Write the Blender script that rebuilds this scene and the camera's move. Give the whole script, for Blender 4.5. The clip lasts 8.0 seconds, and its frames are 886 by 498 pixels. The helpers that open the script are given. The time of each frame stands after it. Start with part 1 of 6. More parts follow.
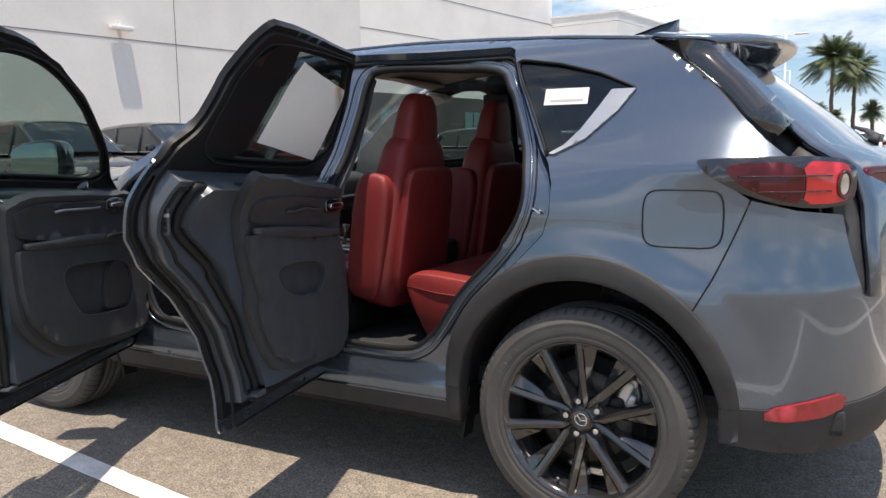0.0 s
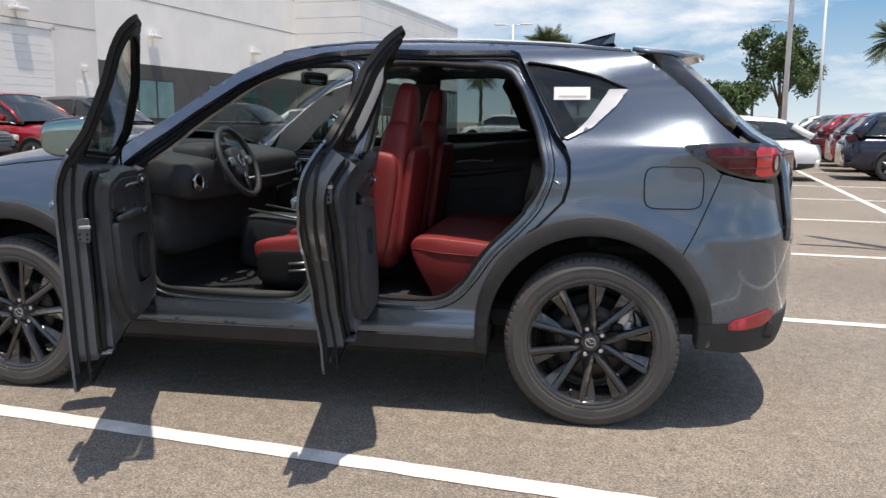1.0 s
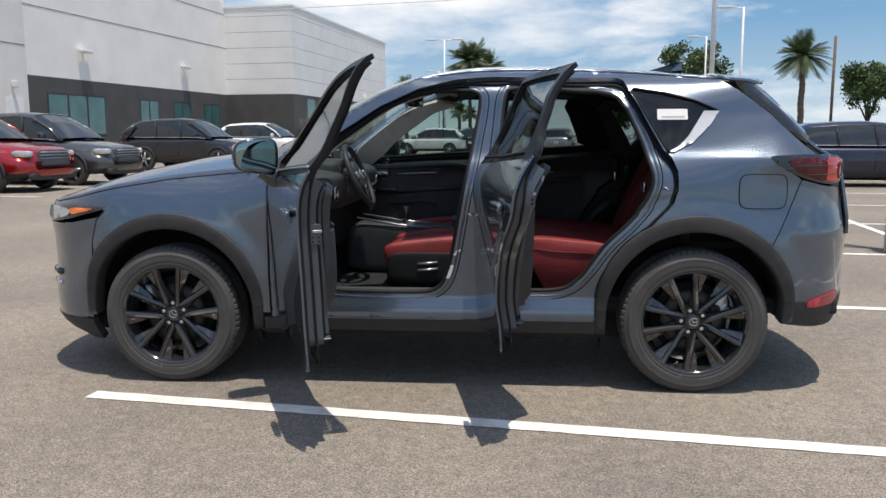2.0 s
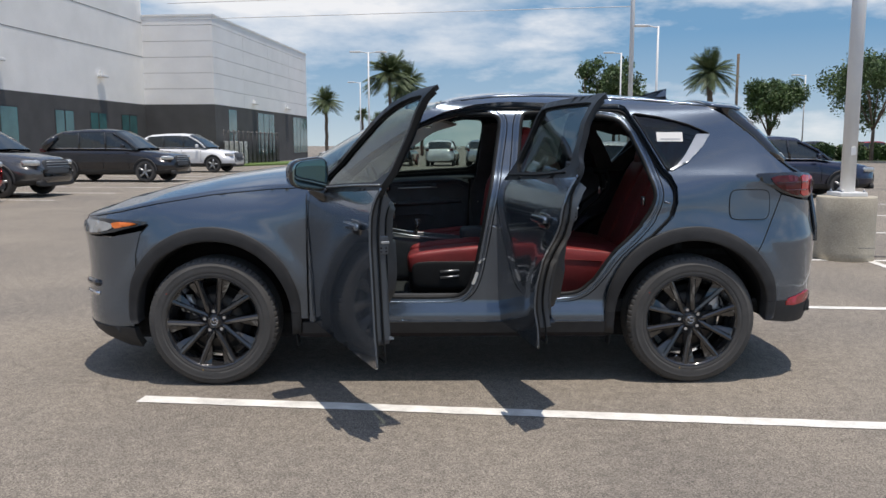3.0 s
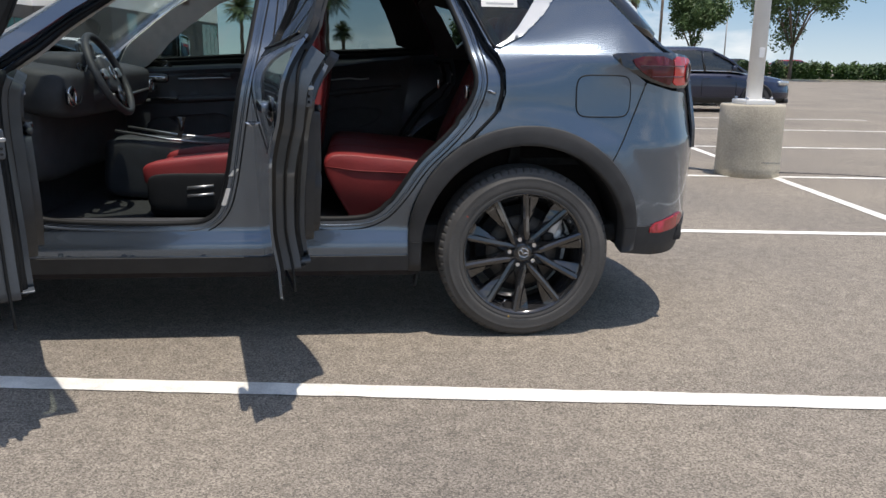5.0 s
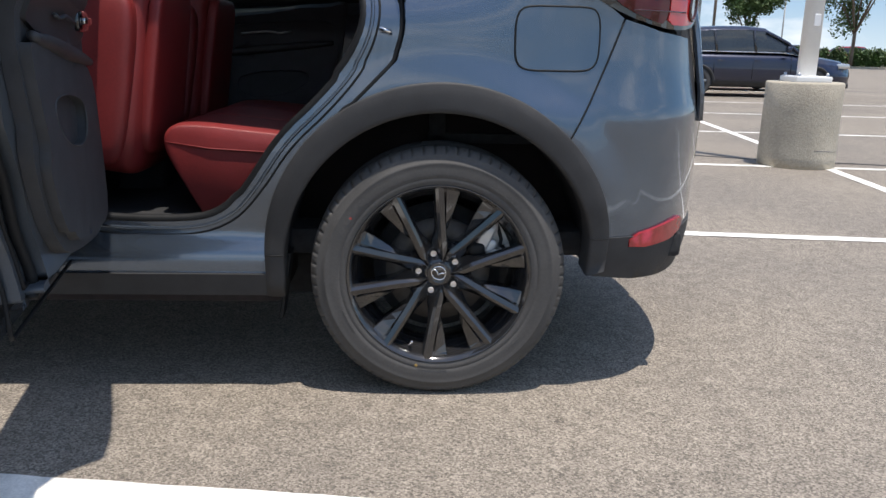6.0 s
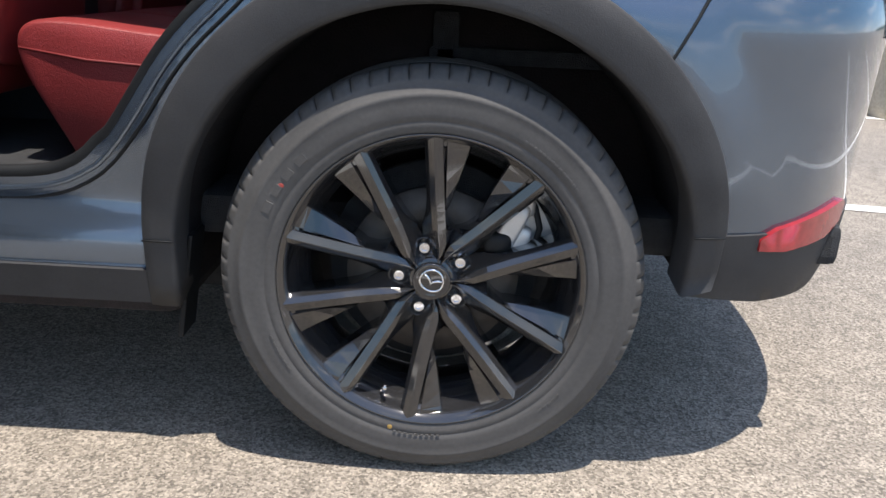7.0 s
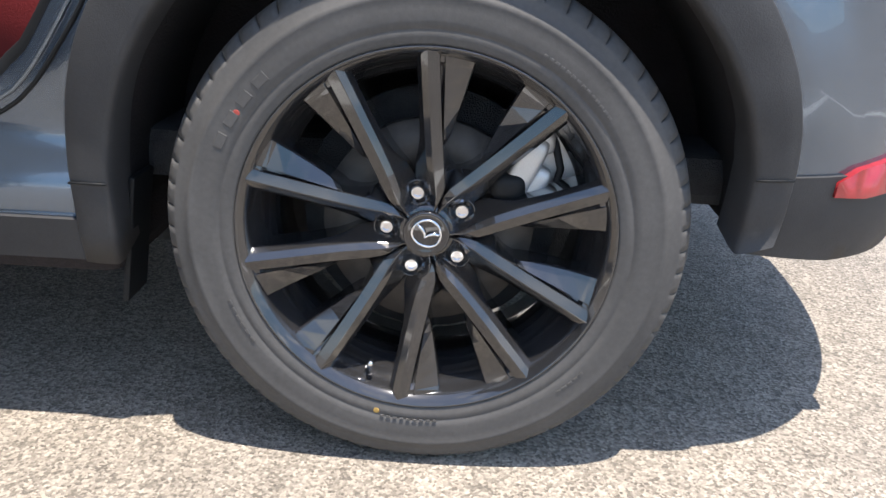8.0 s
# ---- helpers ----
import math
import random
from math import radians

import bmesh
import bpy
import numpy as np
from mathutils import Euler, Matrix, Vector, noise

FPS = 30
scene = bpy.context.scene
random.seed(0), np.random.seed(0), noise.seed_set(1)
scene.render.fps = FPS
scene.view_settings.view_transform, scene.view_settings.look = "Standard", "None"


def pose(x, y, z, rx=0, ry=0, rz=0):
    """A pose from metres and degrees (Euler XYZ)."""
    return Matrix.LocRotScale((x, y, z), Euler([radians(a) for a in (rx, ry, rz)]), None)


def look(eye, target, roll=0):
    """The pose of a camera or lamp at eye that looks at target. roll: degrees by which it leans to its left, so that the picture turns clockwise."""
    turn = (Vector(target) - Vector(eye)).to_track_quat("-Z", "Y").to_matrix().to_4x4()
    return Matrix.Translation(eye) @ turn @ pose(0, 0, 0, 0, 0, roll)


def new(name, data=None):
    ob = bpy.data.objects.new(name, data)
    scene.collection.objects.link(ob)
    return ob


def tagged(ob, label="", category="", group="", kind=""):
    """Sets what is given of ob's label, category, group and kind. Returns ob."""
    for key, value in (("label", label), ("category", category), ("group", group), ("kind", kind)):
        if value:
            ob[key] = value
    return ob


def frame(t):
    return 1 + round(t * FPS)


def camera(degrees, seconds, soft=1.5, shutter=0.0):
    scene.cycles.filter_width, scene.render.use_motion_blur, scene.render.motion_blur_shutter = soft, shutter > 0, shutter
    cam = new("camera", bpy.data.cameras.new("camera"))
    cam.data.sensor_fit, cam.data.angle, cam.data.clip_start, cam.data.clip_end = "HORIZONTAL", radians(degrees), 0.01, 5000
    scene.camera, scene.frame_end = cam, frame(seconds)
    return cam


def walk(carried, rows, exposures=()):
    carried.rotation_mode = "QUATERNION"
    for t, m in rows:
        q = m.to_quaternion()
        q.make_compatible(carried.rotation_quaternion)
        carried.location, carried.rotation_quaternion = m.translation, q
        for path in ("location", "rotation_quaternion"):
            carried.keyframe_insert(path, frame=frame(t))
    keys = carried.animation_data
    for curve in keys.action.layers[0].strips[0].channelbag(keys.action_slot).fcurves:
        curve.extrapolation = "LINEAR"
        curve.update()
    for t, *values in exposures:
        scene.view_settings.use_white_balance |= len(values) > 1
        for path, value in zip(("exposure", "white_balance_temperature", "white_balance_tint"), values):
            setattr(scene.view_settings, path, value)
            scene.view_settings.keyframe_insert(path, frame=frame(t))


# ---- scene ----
cam = camera(57.6, 8.0)
PATH = [
    (0, (0.853, -3.272, 1.241), (-0.125, -1.546, 0.988), -0.9),
    (0.5, (0.463, -3.772, 1.272), (-0.172, -1.899, 0.975), -0.7),
    (1, (-0.014, -4.223, 1.278), (-0.373, -2.281, 0.965), 0.3),
    (1.5, (-0.467, -4.611, 1.289), (-0.713, -2.649, 0.992), -0.1),
    (2, (-0.918, -4.932, 1.301), (-1.085, -2.959, 1.019), -0.2),
    (2.1, (-1.006, -4.978, 1.314), (-1.149, -3.003, 1.035), -0.1),
    (3.3, (-1.532, -5.398, 1.35), (-1.431, -3.416, 1.097), 0.1),
    (3.5, (-1.511, -5.344, 1.329), (-1.38, -3.364, 1.076), 0.2),
    (4, (-1.35, -5.055, 1.271), (-1.235, -3.079, 0.982), 0.1),
    (4.3, (-1.214, -4.805, 1.234), (-1.073, -2.836, 0.917), 0.2),
    (4.5, (-1.058, -4.626, 1.208), (-0.904, -2.66, 0.873), 0.3),
    (5, (-0.703, -4.154, 1.153), (-0.49, -2.218, 0.697), 0.9),
    (5.2, (-0.572, -3.937, 1.11), (-0.339, -2.012, 0.62), 0.7),
    (6.3, (-0.031, -2.802, 0.984), (0.034, -0.864, 0.494), 1.5),
    (6.5, (-0.026, -2.600, 0.982), (0.038, -0.682, 0.421), 1.6),
    (7, (0.035, -2.179, 0.857), (0.009, -0.283, 0.219), 2.8),
    (7.5, (0.044, -1.972, 0.761), (-0.009, -0.086, 0.098), 2.5),
    (8, (0.052, -1.938, 0.751), (0.003, -0.075, 0.026), 2.7),
]
walk(cam, [(t, look(eye, target, roll)) for t, eye, target, roll in PATH],
     [(0.0, 0.82, 7700, 14), (0.5, 0.69, 7650, 14), (1.0, 0.55, 7500, 14), (1.5, 0.47, 7350, 13), (2.2, 0.34, 7100, 12), (3.5, 0.10, 6950, 12), (4.2, 0.12, 6950, 12), (5.2, 0.45, 7050, 12), (6.5, 0.71, 6800, 12), (7.0, 1.10, 6850, 12), (7.5, 1.48, 6800, 12), (8.0, 1.51, 6850, 12)])

# ---- light ----
SUN_DIR = Vector((0.115, -0.155, 1.0)).normalized()
sun = new("sun", bpy.data.lights.new("sun", "SUN"))
sun.data.energy, sun.data.angle, sun.data.color = 3.35, radians(0.53), (1.0, 0.965, 0.915)
sun.matrix_world = look(SUN_DIR * 60, (0, 0, 0))

world = bpy.data.worlds.new("sky")
scene.world = world
world.use_nodes = True
wn, wl = world.node_tree.nodes, world.node_tree.links
wn.clear()
w_out, w_bg = wn.new("ShaderNodeOutputWorld"), wn.new("ShaderNodeBackground")
w_sky = wn.new("ShaderNodeTexSky")
w_sky.sky_type, w_sky.sun_disc = "NISHITA", False
w_sky.sun_elevation = math.asin(SUN_DIR.z)
w_sky.sun_rotation = math.atan2(SUN_DIR.x, SUN_DIR.y)
w_sky.air_density, w_sky.dust_density, w_sky.ozone_density = 1.0, 0.35, 2.0
w_bg.inputs["Strength"].default_value = 0.15
# clouds: soft white banks, thickest low over the ground
w_tc, w_map = wn.new("ShaderNodeTexCoord"), wn.new("ShaderNodeMapping")
w_map.inputs["Scale"].default_value = (1.0, 1.0, 3.2)
w_map.inputs["Location"].default_value = (0.9, 0.4, 0.6)
w_noise = wn.new("ShaderNodeTexNoise")
w_noise.inputs["Scale"].default_value, w_noise.inputs["Detail"].default_value, w_noise.inputs["Roughness"].default_value = 3.4, 9.0, 0.58
w_ramp = wn.new("ShaderNodeValToRGB")
w_ramp.color_ramp.elements[0].position, w_ramp.color_ramp.elements[1].position = 0.52, 0.72
w_sep = wn.new("ShaderNodeSeparateXYZ")
w_low = wn.new("ShaderNodeMapRange")
for key, value in (("From Min", 0.2), ("From Max", 0.6), ("To Min", 1.0), ("To Max", 0.0)):
    w_low.inputs[key].default_value = value
w_max = wn.new("ShaderNodeMath")
w_max.operation = "MAXIMUM"
w_mix = wn.new("ShaderNodeMixRGB")
w_mix.inputs[2].default_value = (5.7, 5.9, 6.2, 1)
wl.new(w_tc.outputs["Generated"], w_map.inputs["Vector"])
wl.new(w_map.outputs["Vector"], w_noise.inputs["Vector"])
wl.new(w_noise.outputs["Fac"], w_ramp.inputs["Fac"])
wl.new(w_tc.outputs["Generated"], w_sep.inputs["Vector"])
wl.new(w_sep.outputs["Z"], w_low.inputs["Value"])
wl.new(w_ramp.outputs["Color"], w_max.inputs[0])
# one long bank standing over the showroom
w_bmap, w_len, w_ruff, w_bank, w_add = wn.new("ShaderNodeMapping"), wn.new("ShaderNodeVectorMath"), wn.new("ShaderNodeMath"), wn.new("ShaderNodeMapRange"), wn.new("ShaderNodeMath")
w_bmap.inputs["Scale"].default_value = (4.2, 0.0, 14.0)
w_bmap.inputs["Location"].default_value = (0.45, 0.0, -2.75)
w_len.operation, w_ruff.operation, w_add.operation = "LENGTH", "MULTIPLY_ADD", "MAXIMUM"
w_fine = wn.new("ShaderNodeTexNoise")
w_fine.inputs["Scale"].default_value, w_fine.inputs["Detail"].default_value, w_fine.inputs["Roughness"].default_value = 7.0, 9.0, 0.6
w_ruff.inputs[1].default_value = -2.3
w_add.inputs[0].default_value = 0.0
for key, value in (("From Min", 0.35), ("From Max", -0.75), ("To Min", 0.0), ("To Max", 0.85)):
    w_bank.inputs[key].default_value = value
wl.new(w_tc.outputs["Generated"], w_bmap.inputs["Vector"])
wl.new(w_map.outputs["Vector"], w_fine.inputs["Vector"])
wl.new(w_bmap.outputs["Vector"], w_len.inputs[0])
wl.new(w_fine.outputs["Fac"], w_ruff.inputs[0])
wl.new(w_len.outputs["Value"], w_ruff.inputs[2])
wl.new(w_ruff.outputs["Value"], w_bank.inputs["Value"])
wl.new(w_bank.outputs["Result"], w_add.inputs[1])
wl.new(w_add.outputs["Value"], w_max.inputs[1])
wl.new(w_max.outputs["Value"], w_mix.inputs[0])
# bluish haze low over the horizon
w_haze = wn.new("ShaderNodeMixRGB")
w_tone, w_gain = wn.new("ShaderNodeValToRGB"), wn.new("ShaderNodeMixRGB")
w_gain.blend_type = "MULTIPLY"
w_gain.inputs[0].default_value, w_gain.inputs[2].default_value = 1.0, (6.7, 6.7, 6.7, 1)
tones = ((0.0, (0.46, 0.58, 0.67)), (0.05, (0.30, 0.45, 0.61)), (0.13, (0.15, 0.32, 0.54)), (0.35, (0.12, 0.27, 0.47)))
for k, (at, c) in enumerate(tones):
    stop = w_tone.color_ramp.elements[k] if k < 2 else w_tone.color_ramp.elements.new(at)
    stop.position, stop.color = at, (*c, 1)
wl.new(w_sep.outputs["Z"], w_tone.inputs["Fac"])
wl.new(w_tone.outputs["Color"], w_gain.inputs[1])
wl.new(w_gain.outputs["Color"], w_haze.inputs[2])
wl.new(w_low.outputs["Result"], w_haze.inputs[0])
wl.new(w_sky.outputs["Color"], w_haze.inputs[1])
wl.new(w_haze.outputs["Color"], w_mix.inputs[1])
wl.new(w_mix.outputs["Color"], w_bg.inputs["Color"])
wl.new(w_bg.outputs["Background"], w_out.inputs["Surface"])

# ---- materials ----
def material(name, color, rough=0.5, metal=0.0, vary=0.0, scale=8.0, bump=0.0, bump_scale=200.0, coat=0.0, spec=0.5, tint=None, random_tint=0.0):
    """A surface whose colour varies at two scales and which has a fine relief."""
    m = bpy.data.materials.new(name)
    m.use_nodes = True
    nt = m.node_tree
    bsdf = nt.nodes["Principled BSDF"]
    bsdf.inputs["Base Color"].default_value = (*color, 1)
    bsdf.inputs["Roughness"].default_value = rough
    bsdf.inputs["Metallic"].default_value = metal
    bsdf.inputs["Specular IOR Level"].default_value = spec
    bsdf.inputs["Coat Weight"].default_value = coat
    bsdf.inputs["Coat Roughness"].default_value = 0.03
    tc = nt.nodes.new("ShaderNodeTexCoord")
    if vary > 0:
        dark = tuple(c * (1 - vary) for c in color)
        light = tint if tint else tuple(min(1, c * (1 + vary)) for c in color)
        n1, n2 = nt.nodes.new("ShaderNodeTexNoise"), nt.nodes.new("ShaderNodeTexNoise")
        n1.inputs["Scale"].default_value, n1.inputs["Detail"].default_value = scale, 5
        n2.inputs["Scale"].default_value, n2.inputs["Detail"].default_value = scale * 23, 3
        add = nt.nodes.new("ShaderNodeMath")
        add.operation = "MULTIPLY_ADD"
        add.inputs[1].default_value = 0.45
        ramp = nt.nodes.new("ShaderNodeValToRGB")
        ramp.color_ramp.elements[0].position, ramp.color_ramp.elements[1].position = 0.5, 0.95
        ramp.color_ramp.elements[0].color, ramp.color_ramp.elements[1].color = (*dark, 1), (*light, 1)
        nt.links.new(tc.outputs["Object"], n1.inputs["Vector"])
        nt.links.new(tc.outputs["Object"], n2.inputs["Vector"])
        nt.links.new(n2.outputs["Fac"], add.inputs[0])
        nt.links.new(n1.outputs["Fac"], add.inputs[2])
        nt.links.new(add.outputs["Value"], ramp.inputs["Fac"])
        nt.links.new(ramp.outputs["Color"], bsdf.inputs["Base Color"])
    if bump > 0:
        nb, bp = nt.nodes.new("ShaderNodeTexNoise"), nt.nodes.new("ShaderNodeBump")
        nb.inputs["Scale"].default_value, nb.inputs["Detail"].default_value = bump_scale, 3
        bp.inputs["Strength"].default_value, bp.inputs["Distance"].default_value = bump, 0.01
        nt.links.new(tc.outputs["Object"], nb.inputs["Vector"])
        nt.links.new(nb.outputs["Fac"], bp.inputs["Height"])
        nt.links.new(bp.outputs["Normal"], bsdf.inputs["Normal"])
    return m


def glass_material(name, tint, clear=0.75, rough=0.0, mirror=0.05):
    """Thin tinted glazing: part see-through, part mirror by its Fresnel."""
    m = bpy.data.materials.new(name)
    m.use_nodes = True
    nt = m.node_tree
    nt.nodes.remove(nt.nodes["Principled BSDF"])
    out = nt.nodes["Material Output"]
    see, gloss, mix, face, rise, lift = (nt.nodes.new(k) for k in ("ShaderNodeBsdfTransparent", "ShaderNodeBsdfGlossy", "ShaderNodeMixShader", "ShaderNodeLayerWeight", "ShaderNodeMath", "ShaderNodeMath"))
    see.inputs["Color"].default_value = (*(math.sqrt(c * clear) for c in tint), 1)
    gloss.inputs["Roughness"].default_value = rough
    face.inputs["Blend"].default_value = 0.5
    rise.operation, lift.operation = "POWER", "MULTIPLY_ADD"
    rise.inputs[1].default_value = 4.2
    lift.inputs[1].default_value, lift.inputs[2].default_value = 0.92, mirror
    nt.links.new(face.outputs["Facing"], rise.inputs[0])
    nt.links.new(rise.outputs["Value"], lift.inputs[0])
    nt.links.new(lift.outputs["Value"], mix.inputs["Fac"])
    nt.links.new(see.outputs["BSDF"], mix.inputs[1])
    nt.links.new(gloss.outputs["BSDF"], mix.inputs[2])
    nt.links.new(mix.outputs["Shader"], out.inputs["Surface"])
    return m


def car_paint(name, color, flake=0.5):
    m = material(name, color, 0.19, flake, 0.05, 3.0, 0.0, coat=1.0)
    nt = m.node_tree
    bsdf = nt.nodes["Principled BSDF"]
    tc = nt.nodes["Texture Coordinate"]
    flakes, bp = nt.nodes.new("ShaderNodeTexVoronoi"), nt.nodes.new("ShaderNodeBump")
    flakes.inputs["Scale"].default_value = 1600
    bp.inputs["Strength"].default_value, bp.inputs["Distance"].default_value = 0.06, 0.001
    nt.links.new(tc.outputs["Object"], flakes.inputs["Vector"])
    nt.links.new(flakes.outputs["Color"], bp.inputs["Height"])
    nt.links.new(bp.outputs["Normal"], bsdf.inputs["Normal"])
    return m


def asphalt_material():
    """Worn asphalt: pale stone chips in a grey binder, patches and dusty stains."""
    m = material("asphalt", (0.2, 0.19, 0.175), 0.92)
    nt = m.node_tree
    bsdf, tc = nt.nodes["Principled BSDF"], nt.nodes["Texture Coordinate"]
    chips = nt.nodes.new("ShaderNodeTexVoronoi")
    chips.inputs["Scale"].default_value = 210
    chip_ramp = nt.nodes.new("ShaderNodeValToRGB")
    for at, c in ((0.0, (0.120, 0.105, 0.088, 1)), (1.0, (0.390, 0.345, 0.290, 1))):
        chip_ramp.color_ramp.elements[int(at)].color = c
    hue = nt.nodes.new("ShaderNodeSeparateColor")
    big, fine = nt.nodes.new("ShaderNodeTexNoise"), nt.nodes.new("ShaderNodeTexNoise")
    big.inputs["Scale"].default_value, big.inputs["Detail"].default_value = 0.55, 6
    fine.inputs["Scale"].default_value, fine.inputs["Detail"].default_value = 14, 4
    stain = nt.nodes.new("ShaderNodeValToRGB")
    stain.color_ramp.elements[0].position, stain.color_ramp.elements[1].position = 0.3, 0.72
    stain.color_ramp.elements[0].color, stain.color_ramp.elements[1].color = (0.74, 0.74, 0.75, 1), (1.08, 1.06, 1.02, 1)
    spots = nt.nodes.new("ShaderNodeValToRGB")
    spots.color_ramp.elements[0].position, spots.color_ramp.elements[1].position = 0.3, 0.7
    spots.color_ramp.elements[0].color, spots.color_ramp.elements[1].color = (0.82, 0.82, 0.82, 1), (1.1, 1.1, 1.1, 1)
    clump = nt.nodes.new("ShaderNodeTexNoise")
    clump.inputs["Scale"].default_value, clump.inputs["Detail"].default_value, clump.inputs["Roughness"].default_value = 95, 3, 0.7
    clump_ramp = nt.nodes.new("ShaderNodeValToRGB")
    clump_ramp.color_ramp.elements[0].position, clump_ramp.color_ramp.elements[1].position = 0.34, 0.66
    clump_ramp.color_ramp.elements[0].color, clump_ramp.color_ramp.elements[1].color = (0.80, 0.80, 0.80, 1), (1.20, 1.20, 1.20, 1)
    mul3 = nt.nodes.new("ShaderNodeMixRGB")
    mul1, mul2 = nt.nodes.new("ShaderNodeMixRGB"), nt.nodes.new("ShaderNodeMixRGB")
    for mul in (mul1, mul2, mul3):
        mul.blend_type = "MULTIPLY"
        mul.inputs[0].default_value = 1.0
    bp = nt.nodes.new("ShaderNodeBump")
    bp.inputs["Strength"].default_value, bp.inputs["Distance"].default_value = 0.45, 0.005
    link = nt.links.new
    for n in (chips, big, fine, clump):
        link(tc.outputs["Object"], n.inputs["Vector"])
    link(chips.outputs["Color"], hue.inputs["Color"])
    link(hue.outputs["Red"], chip_ramp.inputs["Fac"])
    link(big.outputs["Fac"], stain.inputs["Fac"])
    link(fine.outputs["Fac"], spots.inputs["Fac"])
    link(chip_ramp.outputs["Color"], mul1.inputs[1])
    link(stain.outputs["Color"], mul1.inputs[2])
    link(mul1.outputs["Color"], mul2.inputs[1])
    link(spots.outputs["Color"], mul2.inputs[2])
    link(clump.outputs["Fac"], clump_ramp.inputs["Fac"])
    link(mul2.outputs["Color"], mul3.inputs[1])
    link(clump_ramp.outputs["Color"], mul3.inputs[2])
    link(mul3.outputs["Color"], bsdf.inputs["Base Color"])
    link(chips.outputs["Distance"], bp.inputs["Height"])
    link(bp.outputs["Normal"], bsdf.inputs["Normal"])
    return m


ASPHALT = asphalt_material()
LINE = material("line_paint", (0.74, 0.72, 0.67), 0.8, vary=0.26, scale=7, bump=0.5, bump_scale=90)
PAINT = car_paint("grey_paint", (0.112, 0.143, 0.183), 0.72)
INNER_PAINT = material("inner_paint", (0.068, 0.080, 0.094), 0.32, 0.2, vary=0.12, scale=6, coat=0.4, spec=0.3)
CLAD = material("black_plastic", (0.040, 0.040, 0.041), 0.62, spec=0.3, vary=0.15, scale=12, bump=0.12, bump_scale=500)
RUBBER = material("seal_rubber", (0.010, 0.011, 0.012), 0.6, spec=0.25, vary=0.2, scale=20)
TYRE = material("tyre_rubber", (0.072, 0.069, 0.066), 0.7, spec=0.4, vary=0.2, scale=6, bump=0.03, bump_scale=300)
GLOSS = material("gloss_black", (0.013, 0.013, 0.014), 0.07, coat=1.0, vary=0.1, scale=9)
ALLOY = material("black_alloy", (0.018, 0.018, 0.019), 0.11, coat=1.0, spec=0.6, vary=0.15, scale=14)
CHROME = material("chrome", (0.72, 0.73, 0.75), 0.14, 1.0, vary=0.05)
STEEL_DARK = material("dull_steel", (0.10, 0.11, 0.125), 0.4, 0.8, vary=0.2, scale=30)
DASH = material("dash_trim", (0.046, 0.048, 0.052), 0.7, vary=0.2, scale=15, bump=0.15, bump_scale=600)
STEEL = material("steel", (0.45, 0.45, 0.46), 0.35, 1.0, vary=0.2, scale=30)
SATIN = material("satin_metal", (0.45, 0.46, 0.47), 0.4, 0.9, vary=0.08)
DARK = material("dark_trim", (0.044, 0.047, 0.052), 0.62, vary=0.2, scale=15, bump=0.15, bump_scale=600)
LINER_BLACK = material("arch_liner", (0.014, 0.010, 0.0105), 0.9, vary=0.3, scale=25, bump=0.3, bump_scale=200)
CARPET = material("carpet", (0.030, 0.031, 0.033), 0.95, vary=0.3, scale=40, bump=0.6, bump_scale=400)
RED = material("red_leather", (0.235, 0.026, 0.026), 0.46, vary=0.14, scale=7, bump=0.22, bump_scale=420)
SEAM = material("red_thread", (0.16, 0.012, 0.012), 0.7)
BLACK_LEATHER = material("black_leather", (0.042, 0.043, 0.046), 0.5, vary=0.2, scale=9, bump=0.2, bump_scale=420)
LINER = material("headliner", (0.58, 0.56, 0.51), 0.95, vary=0.08, scale=20, bump=0.2, bump_scale=500)
TRIM_BROWN = material("pillar_trim", (0.105, 0.09, 0.072), 0.85, vary=0.1, scale=20, bump=0.1, bump_scale=300)
TAIL = material("tail_lens", (0.075, 0.005, 0.007), 0.14, spec=0.3, coat=0.35, vary=0.15, scale=20)
TAIL_BRIGHT = material("tail_lens_bright", (0.48, 0.012, 0.012), 0.1, coat=1.0, vary=0.1, scale=25)
TAIL_DARK = material("tail_lens_smoked", (0.05, 0.006, 0.008), 0.08, coat=1.0)
REFLECTOR = material("reflector", (0.30, 0.018, 0.022), 0.25, coat=0.6, vary=0.2, scale=60)
AMBER = material("amber_lens", (0.75, 0.17, 0.02), 0.15, coat=0.8, vary=0.1, scale=40)
LAMP_CLEAR = material("lamp_bowl", (0.62, 0.62, 0.60), 0.12, 0.7, vary=0.25, scale=18)
PAPER = material("paper", (0.80, 0.79, 0.76), 0.85, vary=0.03, scale=4)
INK = material("ink", (0.45, 0.45, 0.46), 0.9)
GLASS = glass_material("clear_glass", (0.78, 0.88, 0.85), 0.78)
PRIVACY = glass_material("privacy_glass", (0.27, 0.33, 0.32), 0.9)
TINTED = glass_material("tinted_glass", (0.42, 0.53, 0.48), 0.95)
MIRROR = material("mirror_glass", (0.26, 0.36, 0.37), 0.02, 1.0)
SPARK = material("brake_disc", (0.085, 0.075, 0.066), 0.6, 0.5, vary=0.2, scale=40)
CALIPER = material("caliper", (0.55, 0.55, 0.54), 0.45, 0.6, vary=0.1, scale=20)
RED_DOT = material("red_mark", (0.30, 0.045, 0.035), 0.8)
YELLOW_DOT = material("yellow_mark", (0.35, 0.22, 0.06), 0.8)
CONCRETE = material("concrete", (0.43, 0.385, 0.305), 0.9, vary=0.25, scale=2.2, bump=0.4, bump_scale=60)
